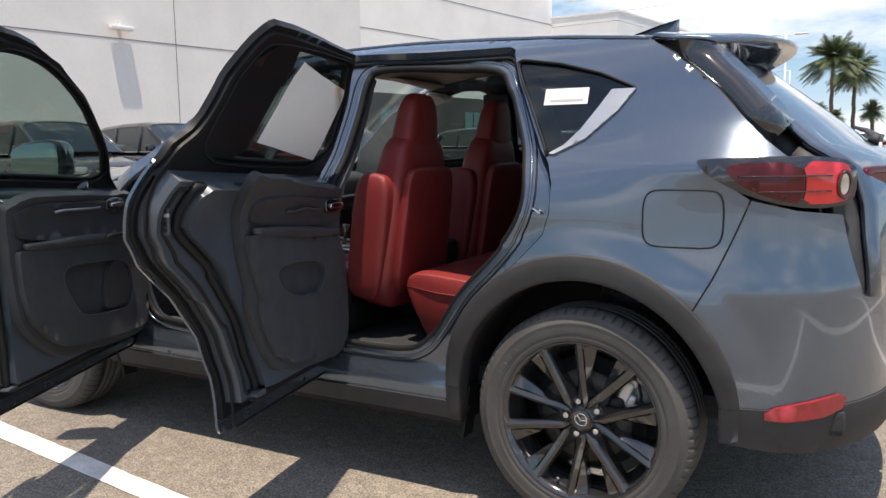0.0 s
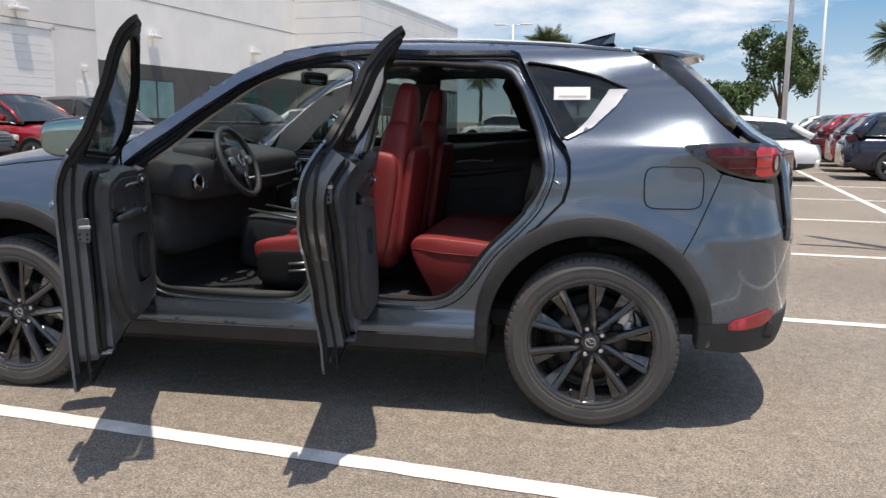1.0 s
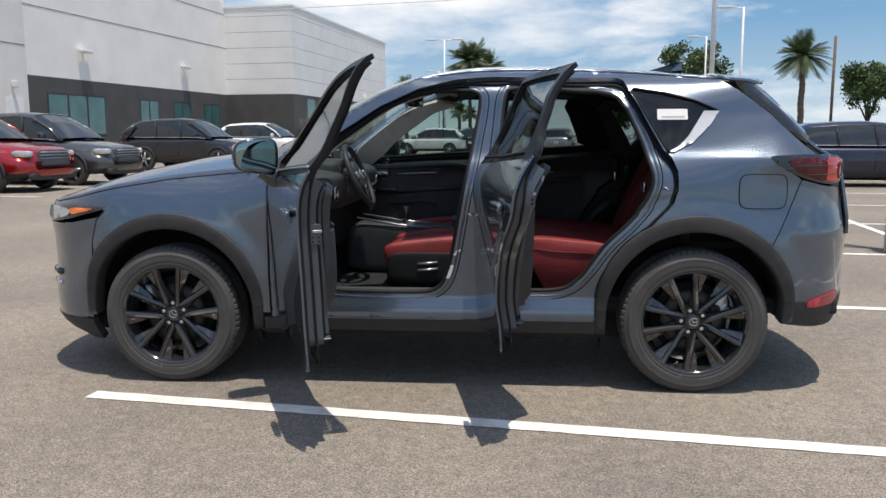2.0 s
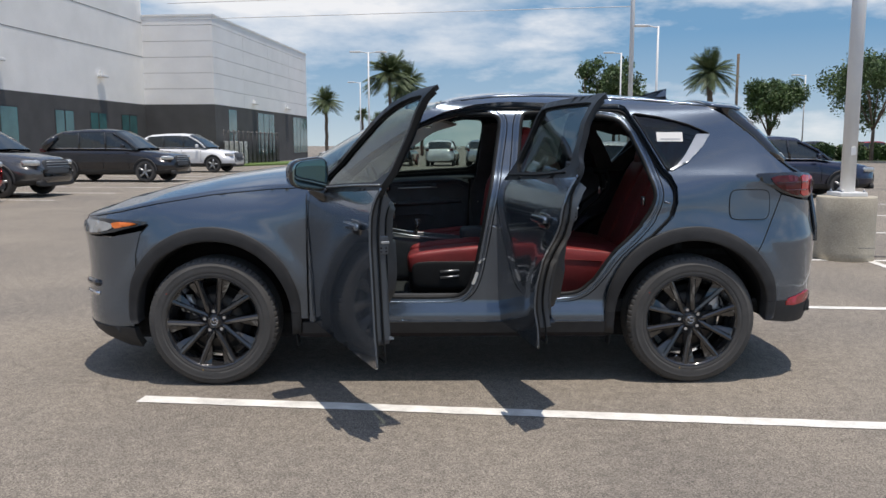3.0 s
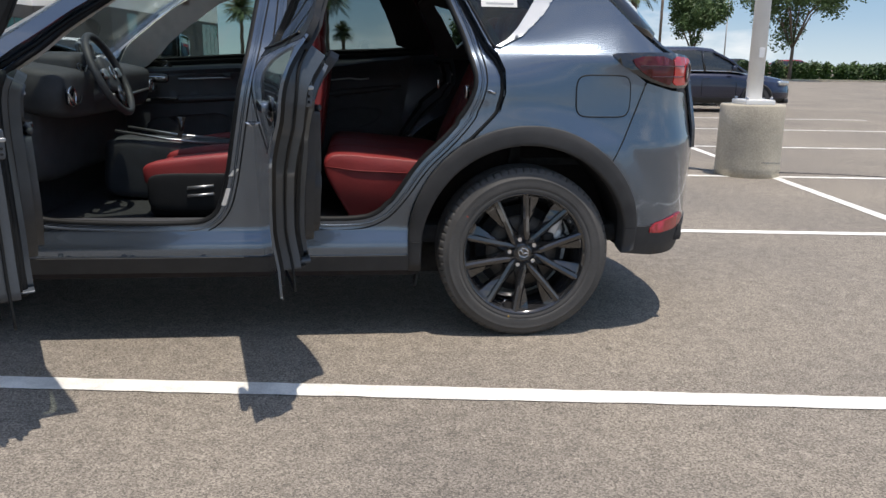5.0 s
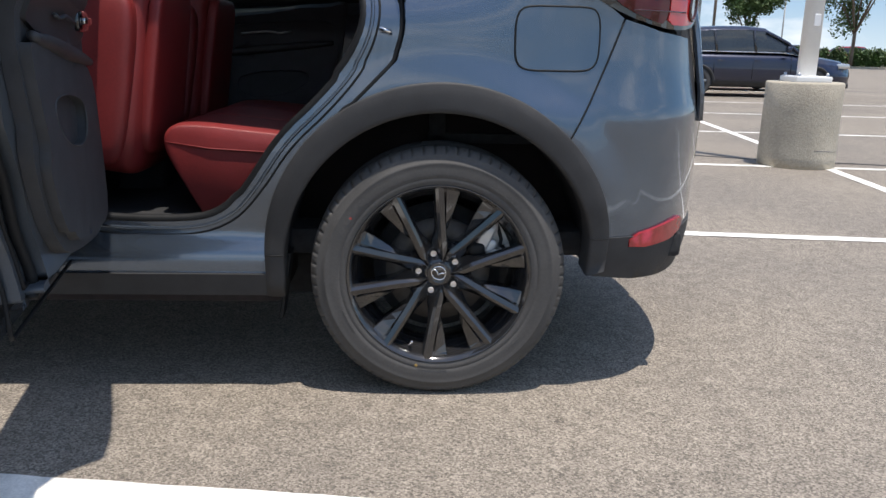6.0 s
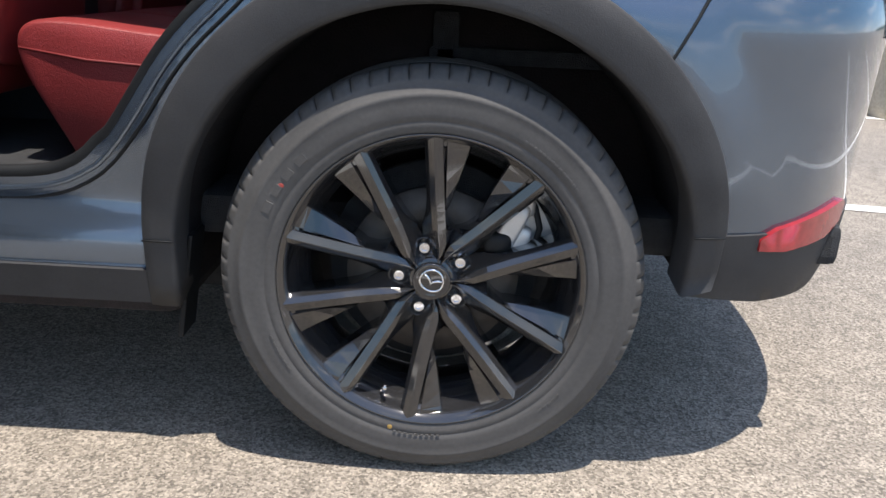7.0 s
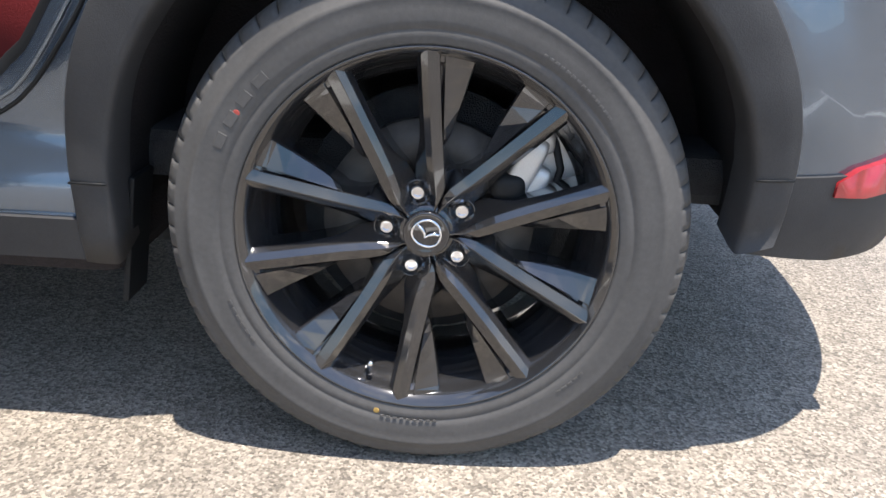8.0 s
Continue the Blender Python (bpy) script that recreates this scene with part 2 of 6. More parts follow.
WHITE_WALL = material("white_wall", (0.86, 0.84, 0.80), 0.85, vary=0.06, scale=0.6, bump=0.15, bump_scale=25)
GREY_WALL = material("grey_wall", (0.74, 0.72, 0.69), 0.88, vary=0.06, scale=0.6, bump=0.15, bump_scale=25)
DARK_WALL = material("dark_wall", (0.075, 0.074, 0.074), 0.85, vary=0.14, scale=0.9, bump=0.2, bump_scale=25)
PANEL_WALL = material("panel_wall", (0.82, 0.81, 0.79), 0.6, vary=0.05, scale=0.7)
JOINT = material("joint", (0.22, 0.21, 0.2), 0.9)
WINDOW = material("window_glass", (0.05, 0.14, 0.14), 0.06, spec=0.9, vary=0.3, scale=0.8)
POLE_PAINT = material("pole_paint", (0.74, 0.74, 0.73), 0.45, vary=0.06, scale=4)
BARK = material("bark", (0.15, 0.115, 0.085), 0.95, vary=0.35, scale=5, bump=0.8, bump_scale=18)
FROND = material("frond", (0.085, 0.118, 0.046), 0.6, vary=0.45, scale=1.5)
LEAF = material("leaf", (0.066, 0.112, 0.034), 0.6, vary=0.5, scale=1.2)
GRASS = material("grass", (0.10, 0.16, 0.035), 0.9, vary=0.4, scale=3, bump=0.8, bump_scale=60)
FENCE = material("fence_metal", (0.03, 0.03, 0.032), 0.5)
FRAME_BLACK = material("frame_black", (0.011, 0.012, 0.013), 0.4, spec=0.25, vary=0.15, scale=10)

# ---- building helpers ----
def mesh_object(name, verts, faces, mat, parent=None, label="", smooth=True, mats=None, indices=None):
    """One mesh object from points and faces, under a thing or part when parent is given."""
    me = bpy.data.meshes.new(name)
    me.from_pydata([tuple(v) for v in verts], [], [tuple(f) for f in faces])
    for m in (mats or [mat]):
        me.materials.append(m)
    if indices is not None:
        me.polygons.foreach_set("material_index", np.array(indices, dtype=np.int32))
    me.polygons.foreach_set("use_smooth", np.full(len(me.polygons), smooth))
    me.update()
    ob = new(name, me)
    if parent is not None:
        ob.parent = parent
    if label:
        tagged(ob, label)
    return ob


def part(name, bm, mat, parent=None, label="", smooth=False):
    """Links a bmesh as one mesh object under a thing or a part."""
    bmesh.ops.recalc_face_normals(bm, faces=bm.faces)
    me = bpy.data.meshes.new(name)
    bm.to_mesh(me)
    bm.free()
    me.materials.append(mat)
    me.polygons.foreach_set("use_smooth", np.full(len(me.polygons), smooth))
    ob = new(name, me)
    if parent is not None:
        ob.parent = parent
    if label:
        tagged(ob, label)
    return ob


def empty(name, m=None, parent=None):
    ob = new(name)
    ob.empty_display_size = 0.2
    if m is not None:
        ob.matrix_world = m
    if parent is not None:
        ob.parent = parent
    return ob


def box_bm(size, at=(0, 0, 0), bevel=0.0, bm=None, turn=None, segments=2):
    """A bevelled block, added to bm when one is given."""
    one = bmesh.new()
    bmesh.ops.create_cube(one, size=1.0)
    bmesh.ops.scale(one, vec=size, verts=one.verts)
    if bevel > 0:
        bmesh.ops.bevel(one, geom=list(one.edges), offset=bevel, segments=segments, profile=0.6, affect="EDGES")
    m = Matrix.Translation(at) @ (turn.to_4x4() if turn is not None else Matrix())
    bmesh.ops.transform(one, matrix=m, verts=one.verts)
    if bm is None:
        return one
    me = bpy.data.meshes.new("tmp")
    one.to_mesh(me)
    one.free()
    bm.from_mesh(me)
    bpy.data.meshes.remove(me)
    return bm


def box(name, size, at, mat, parent=None, bevel=0.0, label="", turn=None, smooth=False):
    return part(name, box_bm(size, at, bevel, turn=turn), mat, parent, label, smooth)


def tube_geo(points, radius, sides=8, closed=False, cap=True):
    """Points and faces of a round bar along a path; radius may be one per point."""
    pts = [Vector(p) for p in points]
    n = len(pts)
    rad = list(radius) if hasattr(radius, "__len__") else [radius] * n
    verts, faces = [], []
    ref = None
    for i, p in enumerate(pts):
        a = pts[(i - 1) % n] if (closed or i > 0) else p
        b = pts[(i + 1) % n] if (closed or i < n - 1) else p
        d = (b - a).normalized()
        if ref is None:
            ref = d.orthogonal().normalized()
        ref = (ref - d * ref.dot(d)).normalized()
        side = d.cross(ref)
        for k in range(sides):
            ang = 2 * math.pi * k / sides
            verts.append(p + (ref * math.cos(ang) + side * math.sin(ang)) * rad[i])
    for i in range(n if closed else n - 1):
        j = (i + 1) % n
        for k in range(sides):
            l = (k + 1) % sides
            faces.append((i * sides + k, i * sides + l, j * sides + l, j * sides + k))
    if cap and not closed:
        faces.append(tuple(range(sides))[::-1])
        faces.append(tuple((n - 1) * sides + k for k in range(sides)))
    return verts, faces


def tube(name, points, radius, mat, parent=None, sides=8, closed=False, label=""):
    v, f = tube_geo(points, radius, sides, closed)
    return mesh_object(name, v, f, mat, parent, label)


def lathe_geo(profile, steps=48, axis="y", full=2 * math.pi):
    """A turned form. profile: (radius, along) pairs; the axis is y or z."""
    verts, faces = [], []
    n = len(profile)
    for i in range(steps):
        a = full * i / steps
        for r, h in profile:
            verts.append((r * math.cos(a), h, r * math.sin(a)) if axis == "y" else (r * math.cos(a), r * math.sin(a), h))
    for i in range(steps):
        j = (i + 1) % steps
        for k in range(n - 1):
            faces.append((i * n + k, i * n + k + 1, j * n + k + 1, j * n + k))
    return verts, faces


def merge_geo(parts):
    verts, faces = [], []
    for v, f in parts:
        o = len(verts)
        verts += list(v)
        faces += [tuple(i + o for i in q) for q in f]
    return verts, faces


def moved(geo, m):
    return [m @ Vector(v) for v in geo[0]], geo[1]


def chaikin(pts, rounds=2, closed=True):
    """Rounds a polygon's corners by cutting them."""
    p = np.array(pts, float)
    for _ in range(rounds):
        nxt = np.roll(p, -1, axis=0) if closed else p[1:]
        cur = p if closed else p[:-1]
        q = np.empty((len(cur) * 2, p.shape[1]))
        q[0::2], q[1::2] = cur * 0.75 + nxt * 0.25, cur * 0.25 + nxt * 0.75
        if not closed:
            q = np.vstack([p[:1], q, p[-1:]])
        p = q
    return p


def resample(pts, step, closed=True):
    p = np.array(pts, float)
    out = []
    n = len(p)
    for i in range(n if closed else n - 1):
        a, b = p[i], p[(i + 1) % n]
        k = max(1, int(math.ceil(np.linalg.norm(b - a) / step)))
        out += [a + (b - a) * j / k for j in range(k)]
    if not closed:
        out.append(p[-1])
    return np.array(out)


def inside(poly, q):
    """Which of the points q lie inside the polygon."""
    x, y = q[:, 0], q[:, 1]
    res = np.zeros(len(q), bool)
    n = len(poly)
    for i in range(n):
        x1, y1 = poly[i]
        x2, y2 = poly[(i + 1) % n]
        c = (y1 > y) != (y2 > y)
        with np.errstate(divide="ignore", invalid="ignore"):
            xi = (x2 - x1) * (y - y1) / (y2 - y1) + x1
        res ^= c & (x < xi)
    return res


def flat_mesh(outline, holes, step):
    """A triangulated sheet inside an outline, with holes: 2D points, triangles, boundary edges."""
    from mathutils.geometry import delaunay_2d_cdt
    loops = [resample(outline, step)] + [resample(h, step) for h in holes]
    pts, edges = [], []
    for lp in loops:
        o = len(pts)
        pts += [tuple(p) for p in lp]
        edges += [(o + i, o + (i + 1) % len(lp)) for i in range(len(lp))]
    allb = np.array(pts)
    lo, hi = allb.min(0), allb.max(0)
    gx, gy = np.meshgrid(np.arange(lo[0] + step * 0.3, hi[0], step), np.arange(lo[1] + step * 0.3, hi[1], step))
    g = np.stack([gx.ravel(), gy.ravel()], 1)
    ok = inside(loops[0], g)
    for h in loops[1:]:
        ok &= ~inside(h, g)
    g = g[ok]
    if len(g):
        near = np.array([((allb - q) ** 2).sum(1).min() for q in g])
        g = g[near > (0.45 * step) ** 2]
    pts += [tuple(q) for q in g]
    res = delaunay_2d_cdt([Vector(p) for p in pts], edges, [], 0, 1e-6)
    v = np.array([tuple(p) for p in res[0]])
    tris = np.array([f for f in res[2]])
    cen = v[tris].mean(1)
    ok = inside(loops[0], cen)
    for h in loops[1:]:
        ok &= ~inside(h, cen)
    tris = tris[ok]
    e = np.vstack([tris[:, [0, 1]], tris[:, [1, 2]], tris[:, [2, 0]]])
    seen = set(map(tuple, e))
    border = [(a, b) for a, b in seen if (b, a) not in seen]
    return v, tris, border


def sheet(name, surf, outline, holes=(), thick=0.02, step=0.04, mat=None, parent=None, label="", out=0.0, back=None, origin=(0, 0, 0), flip=False, edge=0.0):
    """A panel cut from a curved surface, with thickness. surf(a, b) gives points; thick may be a function of (a, b) too.
    out, a number or a function, lifts it off the surface, edge rounds its rim."""
    v, tris, border = flat_mesh(outline, holes, step)
    a, b = v[:, 0], v[:, 1]
    p = surf(a, b)
    h = 1e-3
    da, db = surf(a + h, b) - surf(a - h, b), surf(a, b + h) - surf(a, b - h)
    nrm = np.cross(da, db)
    nrm /= np.linalg.norm(nrm, axis=1)[:, None] + 1e-12
    if flip:
        nrm = -nrm
    t = thick(a, b) if callable(thick) else np.full(len(a), thick)
    front = p + nrm * (out(a, b)[:, None] if callable(out) else out)
    rear = front - nrm * t[:, None]
    n = len(v)
    if flip:
        tris, border = tris[:, ::-1], [(y, x) for x, y in border]
    verts = [front, rear]
    faces = [tuple(f) for f in tris] + [tuple(f[::-1] + n) for f in tris]
    ids = [0] * len(tris) + [1] * len(tris)
    bi = sorted({i for e in border for i in e})
    at = {i: k for k, i in enumerate(bi)}
    o1, o2 = 2 * n, 2 * n + len(bi)
    verts += [front[bi], rear[bi]]
    for x, y in border:
        faces.append((o1 + at[y], o1 + at[x], o2 + at[x], o2 + at[y]))
        ids.append(0)
    verts = np.vstack(verts) - np.array(origin)
    return mesh_object(name, verts, faces, mat, parent, label, mats=[mat, back or mat], indices=ids)


def span(name, edge, crown, mat, parent=None, label="", steps=16, thick=0.012, power=2.4, axis=2, origin=(0, 0, 0), inset=0.0, bow=0.0):
    """A surface from a left edge curve across to its mirror image, bulging by crown along an axis."""
    e = np.array(edge, float)
    k = np.array(crown, float) if hasattr(crown, "__len__") else np.full(len(e), crown)
    s = np.linspace(-1 + inset, 1 - inset, steps + 1)
    rows = []
    for i in range(len(e)):
        q = np.repeat(e[i][None], steps + 1, 0)
        q[:, 1] = s * abs(e[i][1])
        q[:, axis] += k[i] * (1 - np.abs(s) ** power)
        q[:, 0] += (bow[i] if hasattr(bow, "__len__") else bow) * (1 - np.abs(s) ** 2)
        rows.append(q)
    g = np.array(rows)
    m, n = g.shape[:2]
    verts = g.reshape(-1, 3)
    faces = [(i * n + j, i * n + j + 1, (i + 1) * n + j + 1, (i + 1) * n + j) for i in range(m - 1) for j in range(n - 1)]
    ob = mesh_object(name, verts - np.array(origin), faces, mat, parent, label)
    if thick:
        sol = ob.modifiers.new("solid", "SOLIDIFY")
        sol.thickness, sol.offset = thick, 0.0
    return ob


def puff(size, at=(0, 0, 0), soft=0.35, turn=None, n=20, taper=0.0):
    """A rounded cushion form. soft: 0.2 boxy to 1.0 round; taper narrows its top."""
    verts, faces = [], []
    m, k = n, n * 2
    def power(v, e):
        return math.copysign(abs(v) ** e, v)
    for i in range(m + 1):
        a = -math.pi / 2 + math.pi * i / m
        for j in range(k):
            b = 2 * math.pi * j / k
            z = power(math.sin(a), soft)
            w = 1 - taper * (z + 1) / 2
            v = Vector((power(math.cos(a), soft) * power(math.cos(b), soft) * size[0] / 2 * w, power(math.cos(a), soft) * power(math.sin(b), soft) * size[1] / 2 * w, z * size[2] / 2))
            verts.append(((turn @ v) if turn is not None else v) + Vector(at))
    for i in range(m):
        for j in range(k):
            l = (j + 1) % k
            faces.append((i * k + j, i * k + l, (i + 1) * k + l, (i + 1) * k + j))
    return verts, faces


def cushion(name, size, at, mat, parent, soft=0.35, turn=None, label="", taper=0.0, n=20):
    v, f = puff(size, at, soft, turn, n, taper)
    return mesh_object(name, v, f, mat, parent, label)


def rot(axis, degrees):
    return Matrix.Rotation(radians(degrees), 3, axis)


def offset_poly(pts, d, step=0.03):
    """A closed outline moved inwards by d (outwards: minus), with its corners eased."""
    p = resample(pts, step)
    area = 0.5 * np.sum(p[:, 0] * np.roll(p[:, 1], -1) - np.roll(p[:, 0], -1) * p[:, 1])
    t = np.roll(p, -1, 0) - np.roll(p, 1, 0)
    t /= np.linalg.norm(t, axis=1)[:, None] + 1e-9
    n = np.stack([-t[:, 1], t[:, 0]], 1) * (1 if area > 0 else -1)
    for _ in range(2):
        n = (np.roll(n, 1, 0) + 2 * n + np.roll(n, -1, 0)) / 4
    q = p + n * d
    for _ in range(2):
        q = (np.roll(q, 1, 0) + 4 * q + np.roll(q, -1, 0)) / 6
    return q


def cut_poly(pts, a, b, c):
    """The part of a polygon where a * u + b * z < c."""
    out = []
    n = len(pts)
    for i in range(n):
        p, q = np.array(pts[i], float), np.array(pts[(i + 1) % n], float)
        fp, fq = a * p[0] + b * p[1] - c, a * q[0] + b * q[1] - c
        if fp < 0:
            out.append(tuple(p))
        if (fp < 0) != (fq < 0):
            out.append(tuple(p + (q - p) * fp / (fp - fq)))
    return out

# ---- the grey car: outer surface ----
XF, XR = -3.635, 0.915
WHEEL_X = (-2.698, 0.0)
ARCH_Z = 0.384
def plan_curve():
    """Half the car's outline from above, nose to tail: arc length, x, half width, outward normal."""
    pts = []
    for k in range(41):
        a = math.pi / 2 * k / 40
        c, s = math.cos(a), math.sin(a)
        pts.append((-2.85 + (XF + 2.85) * c ** (2 / 2.7), 0.918 * s ** (2 / 2.7)))
    for x in np.linspace(-2.8, 0.3, 60):
        pts.append((x, 0.918 + 0.004 * math.sin(math.pi * (x + 2.8) / 3.1)))
    for k in range(1, 41):
        a = math.pi / 2 * k / 40
        c, s = math.cos(a), math.sin(a)
        pts.append((0.34 + (XR - 0.34) * s ** (2 / 2.5), 0.918 * c ** (2 / 2.5)))
    p = resample(np.array(pts), 0.012, closed=False)
    u = np.concatenate([[0], np.cumsum(np.linalg.norm(np.diff(p, axis=0), axis=1))])
    u += -1.0 - np.interp(-1.0, p[:, 0], u)
    t = np.gradient(p, axis=0)
    for _ in range(6):
        t[1:-1] = (t[:-2] + 2 * t[1:-1] + t[2:]) / 4
    t /= np.linalg.norm(t, axis=1)[:, None]
    return u, p[:, 0], p[:, 1], -t[:, 1], t[:, 0]


PU, PX, PW, PNX, PNY = plan_curve()
U_NOSE, U_TAIL = PU[0], PU[-1]
# how far the side stands in from the outline, by height: along the doors, the front wing, the nose, the tail
D_DOOR = ((0.18, 0.10), (0.28, 0.05), (0.34, 0.035), (0.42, 0.03), (0.52, 0.024), (0.65, 0.02), (0.8, 0.014), (0.93, 0.008), (1.02, 0.008), (1.08, 0.016), (1.13, 0.036),
          (1.18, 0.068), (1.235, 0.110), (1.3, 0.138), (1.41, 0.187), (1.5, 0.215), (1.555, 0.244), (1.59, 0.272), (1.62, 0.322), (1.66, 0.48))
D_WING = ((0.18, 0.10), (0.28, 0.05), (0.4, 0.03), (0.65, 0.02), (0.85, 0.012), (0.95, 0.02), (1.0, 0.036), (1.05, 0.07), (1.09, 0.118), (1.13, 0.19), (1.2, 0.36))
D_NOSE = ((0.16, 0.22), (0.22, 0.11), (0.28, 0.05), (0.34, 0.03), (0.45, 0.03), (0.6, 0.04), (0.75, 0.035), (0.86, 0.02), (0.91, 0.03), (0.96, 0.07), (1.02, 0.15), (1.1, 0.3))
D_TAIL = ((0.18, 0.20), (0.26, 0.09), (0.33, 0.045), (0.42, 0.02), (0.55, 0.012), (0.7, 0.006), (0.82, 0.0), (0.86, 0.012), (0.95, 0.028), (1.05, 0.034), (1.12, 0.034), (1.165, 0.031),
          (1.175, 0.038), (1.19, 0.051), (1.22, 0.077), (1.3, 0.137), (1.41, 0.198), (1.5, 0.23), (1.555, 0.262), (1.6, 0.315), (1.66, 0.5))


def soft_step(a, b, v):
    t = np.clip((v - a) / (b - a), 0, 1)
    return t * t * (3 - 2 * t)


def table(tab, z):
    """Reads a table smoothly, but for the crisp shoulder crease."""
    xs, ys = np.array(tab).T
    w = 0.007 + 0.025 * soft_step(0.012, 0.06, np.abs(z - 1.172))
    return sum(k * np.interp(z + f * w, xs, ys) for f, k in ((-1, 1), (-0.5, 2), (0, 3), (0.5, 2), (1, 1))) / 9


def skin(side=-1):
    """The car's side as a surface of (u, z): u runs along the outline and equals x along the doors."""
    def surf(u, z):
        u, z = np.asarray(u, float), np.asarray(z, float)
        f1, f2 = soft_step(-2.05, -2.45, u), soft_step(-3.0, -3.5, u)
        r = soft_step(-0.15, 0.40, u)
        d = table(D_DOOR, z) * (1 - f1) + table(D_WING, z) * f1
        d = d + soft_step(-0.95, -0.4, u) * (1 - f1) * np.interp(z, (1.45, 1.5, 1.555, 1.59, 1.62, 1.66), (0, 0.018, 0.034, 0.05, 0.058, 0.06))
        d = d * (1 - f2) + table(D_NOSE, z) * f2
        d = d * (1 - r) + table(D_TAIL, z) * r
        for cx in WHEEL_X:
            d = d - 0.016 * np.clip((0.60 - np.hypot(u - cx, z - ARCH_Z)) / 0.085, 0, 1) * soft_step(0.45, 0.62, z)
        x, w = np.interp(u, PU, PX), np.interp(u, PU, PW)
        nx, ny = np.interp(u, PU, PNX), np.interp(u, PU, PNY)
        return np.stack([x - nx * d, side * (w - ny * d), z], -1)
    return surf


LEFT, RIGHT = skin(-1), skin(1)


def arch(cx, r, a0, a1, n=28):
    return [(cx + r * math.cos(radians(a)), ARCH_Z + r * math.sin(radians(a))) for a in np.linspace(a0, a1, n)]


FRONT_GAP = [(-2.02, 0.535), (-1.93, 0.492), (-1.4, 0.480), (-1.28, 0.502), (-1.228, 0.61), (-1.185, 0.85), (-1.15, 1.05), (-1.105, 1.3), (-1.07, 1.5),
             (-1.09, 1.548), (-1.2, 1.565), (-1.36, 1.553), (-1.52, 1.49), (-1.72, 1.365), (-1.92, 1.21), (-2.05, 1.09), (-2.085, 1.0), (-2.075, 0.75)]
REAR_GAP = [(-1.045, 0.555), (-1.0, 0.505), (-0.7, 0.498), (-0.6, 0.53), (-0.536, 0.62), (-0.45, 0.75), (-0.34, 0.85), (-0.245, 0.96), (-0.205, 1.07), (-0.22, 1.18),
            (-0.275, 1.33), (-0.335, 1.46), (-0.375, 1.525), (-0.45, 1.55), (-0.7, 1.57), (-0.92, 1.572), (-0.955, 1.54), (-0.975, 1.3), (-1.02, 1.0), (-1.055, 0.75)]
QUARTER = [(-0.31, 1.522), (-0.295, 1.53), (-0.15, 1.507), (0.0, 1.466), (0.105, 1.421), (0.118, 1.410), (0.07, 1.345), (-0.02, 1.26), (-0.115, 1.207), (-0.14, 1.205)]
FRONT_DOOR = [(-2.15, 0.40), (-2.10, 0.365), (-1.4, 0.355), (-1.09, 0.352), (-1.07, 0.365), (-1.08, 0.6), (-1.085, 0.9), (-1.07, 1.15), (-1.04, 1.42), (-1.008, 1.59), (-1.004, 1.602), (-1.012, 1.606),
              (-1.1, 1.602), (-1.22, 1.589), (-1.4, 1.545), (-1.6, 1.453), (-1.8, 1.322), (-1.98, 1.187), (-2.105, 1.09), (-2.145, 1.04), (-2.155, 0.8)]
FRONT_PANE = [(-2.0, 1.130), (-1.5, 1.165), (-1.085, 1.187), (-1.062, 1.40), (-1.042, 1.545), (-1.055, 1.566), (-1.22, 1.558), (-1.4, 1.514), (-1.6, 1.420), (-1.8, 1.287)]
REAR_DOOR = [(-1.12, 0.40), (-1.09, 0.365), (-0.45, 0.358), (-0.405, 0.362), (-0.395, 0.385), (-0.40, 0.54), (-0.355, 0.68), (-0.25, 0.82), (-0.12, 0.93), (-0.065, 1.01), (-0.062, 1.11),
             (-0.085, 1.20), (-0.12, 1.265), (-0.185, 1.302), (-0.215, 1.34), (-0.318, 1.575), (-0.324, 1.586), (-0.338, 1.590), (-0.45, 1.590), (-0.7, 1.585), (-0.985, 1.574), (-1.0, 1.563), (-1.045, 1.42), (-1.075, 1.15), (-1.085, 0.9), (-1.1, 0.7)]
REAR_PANE = [(-1.04, 1.197), (-0.6, 1.21), (-0.235, 1.236), (-0.262, 1.32), (-0.352, 1.53), (-0.375, 1.552), (-0.7, 1.553), (-0.965, 1.543), (-0.98, 1.53), (-1.015, 1.40)]
HOOD_EDGE = [(-2.17, 1.115), (-2.4, 1.10), (-2.7, 1.072), (-3.0, 1.025), (-3.25, 0.975), (-3.5, 0.943), (-3.8, 0.925), (-4.05, 0.918)]
ROOF_EDGE = [(-1.42, 1.582), (-1.3, 1.61), (-1.1, 1.632), (-0.8, 1.638), (-0.5, 1.632), (-0.2, 1.612), (0.13, 1.578)]
D_PILLAR = [(0.13, 1.578), (0.22, 1.52), (0.34, 1.425), (0.46, 1.325), (0.56, 1.24), (0.62, 1.192)]
SEAM_REAR = [(0.325, 0.70), (0.40, 0.85), (0.455, 0.97), (0.50, 1.075)]
SIDE = ([(-2.16, 0.34), (-0.476, 0.34), (-0.474, 0.38)] + arch(0.0, 0.468, 174, 45) + SEAM_REAR + [(0.36, 1.165), (0.345, 1.18), (0.45, 1.192)] + D_PILLAR[::-1] + ROOF_EDGE[::-1][1:]
        + [(-1.6, 1.505), (-1.8, 1.38), (-2.0, 1.235), (-2.17, 1.12)])
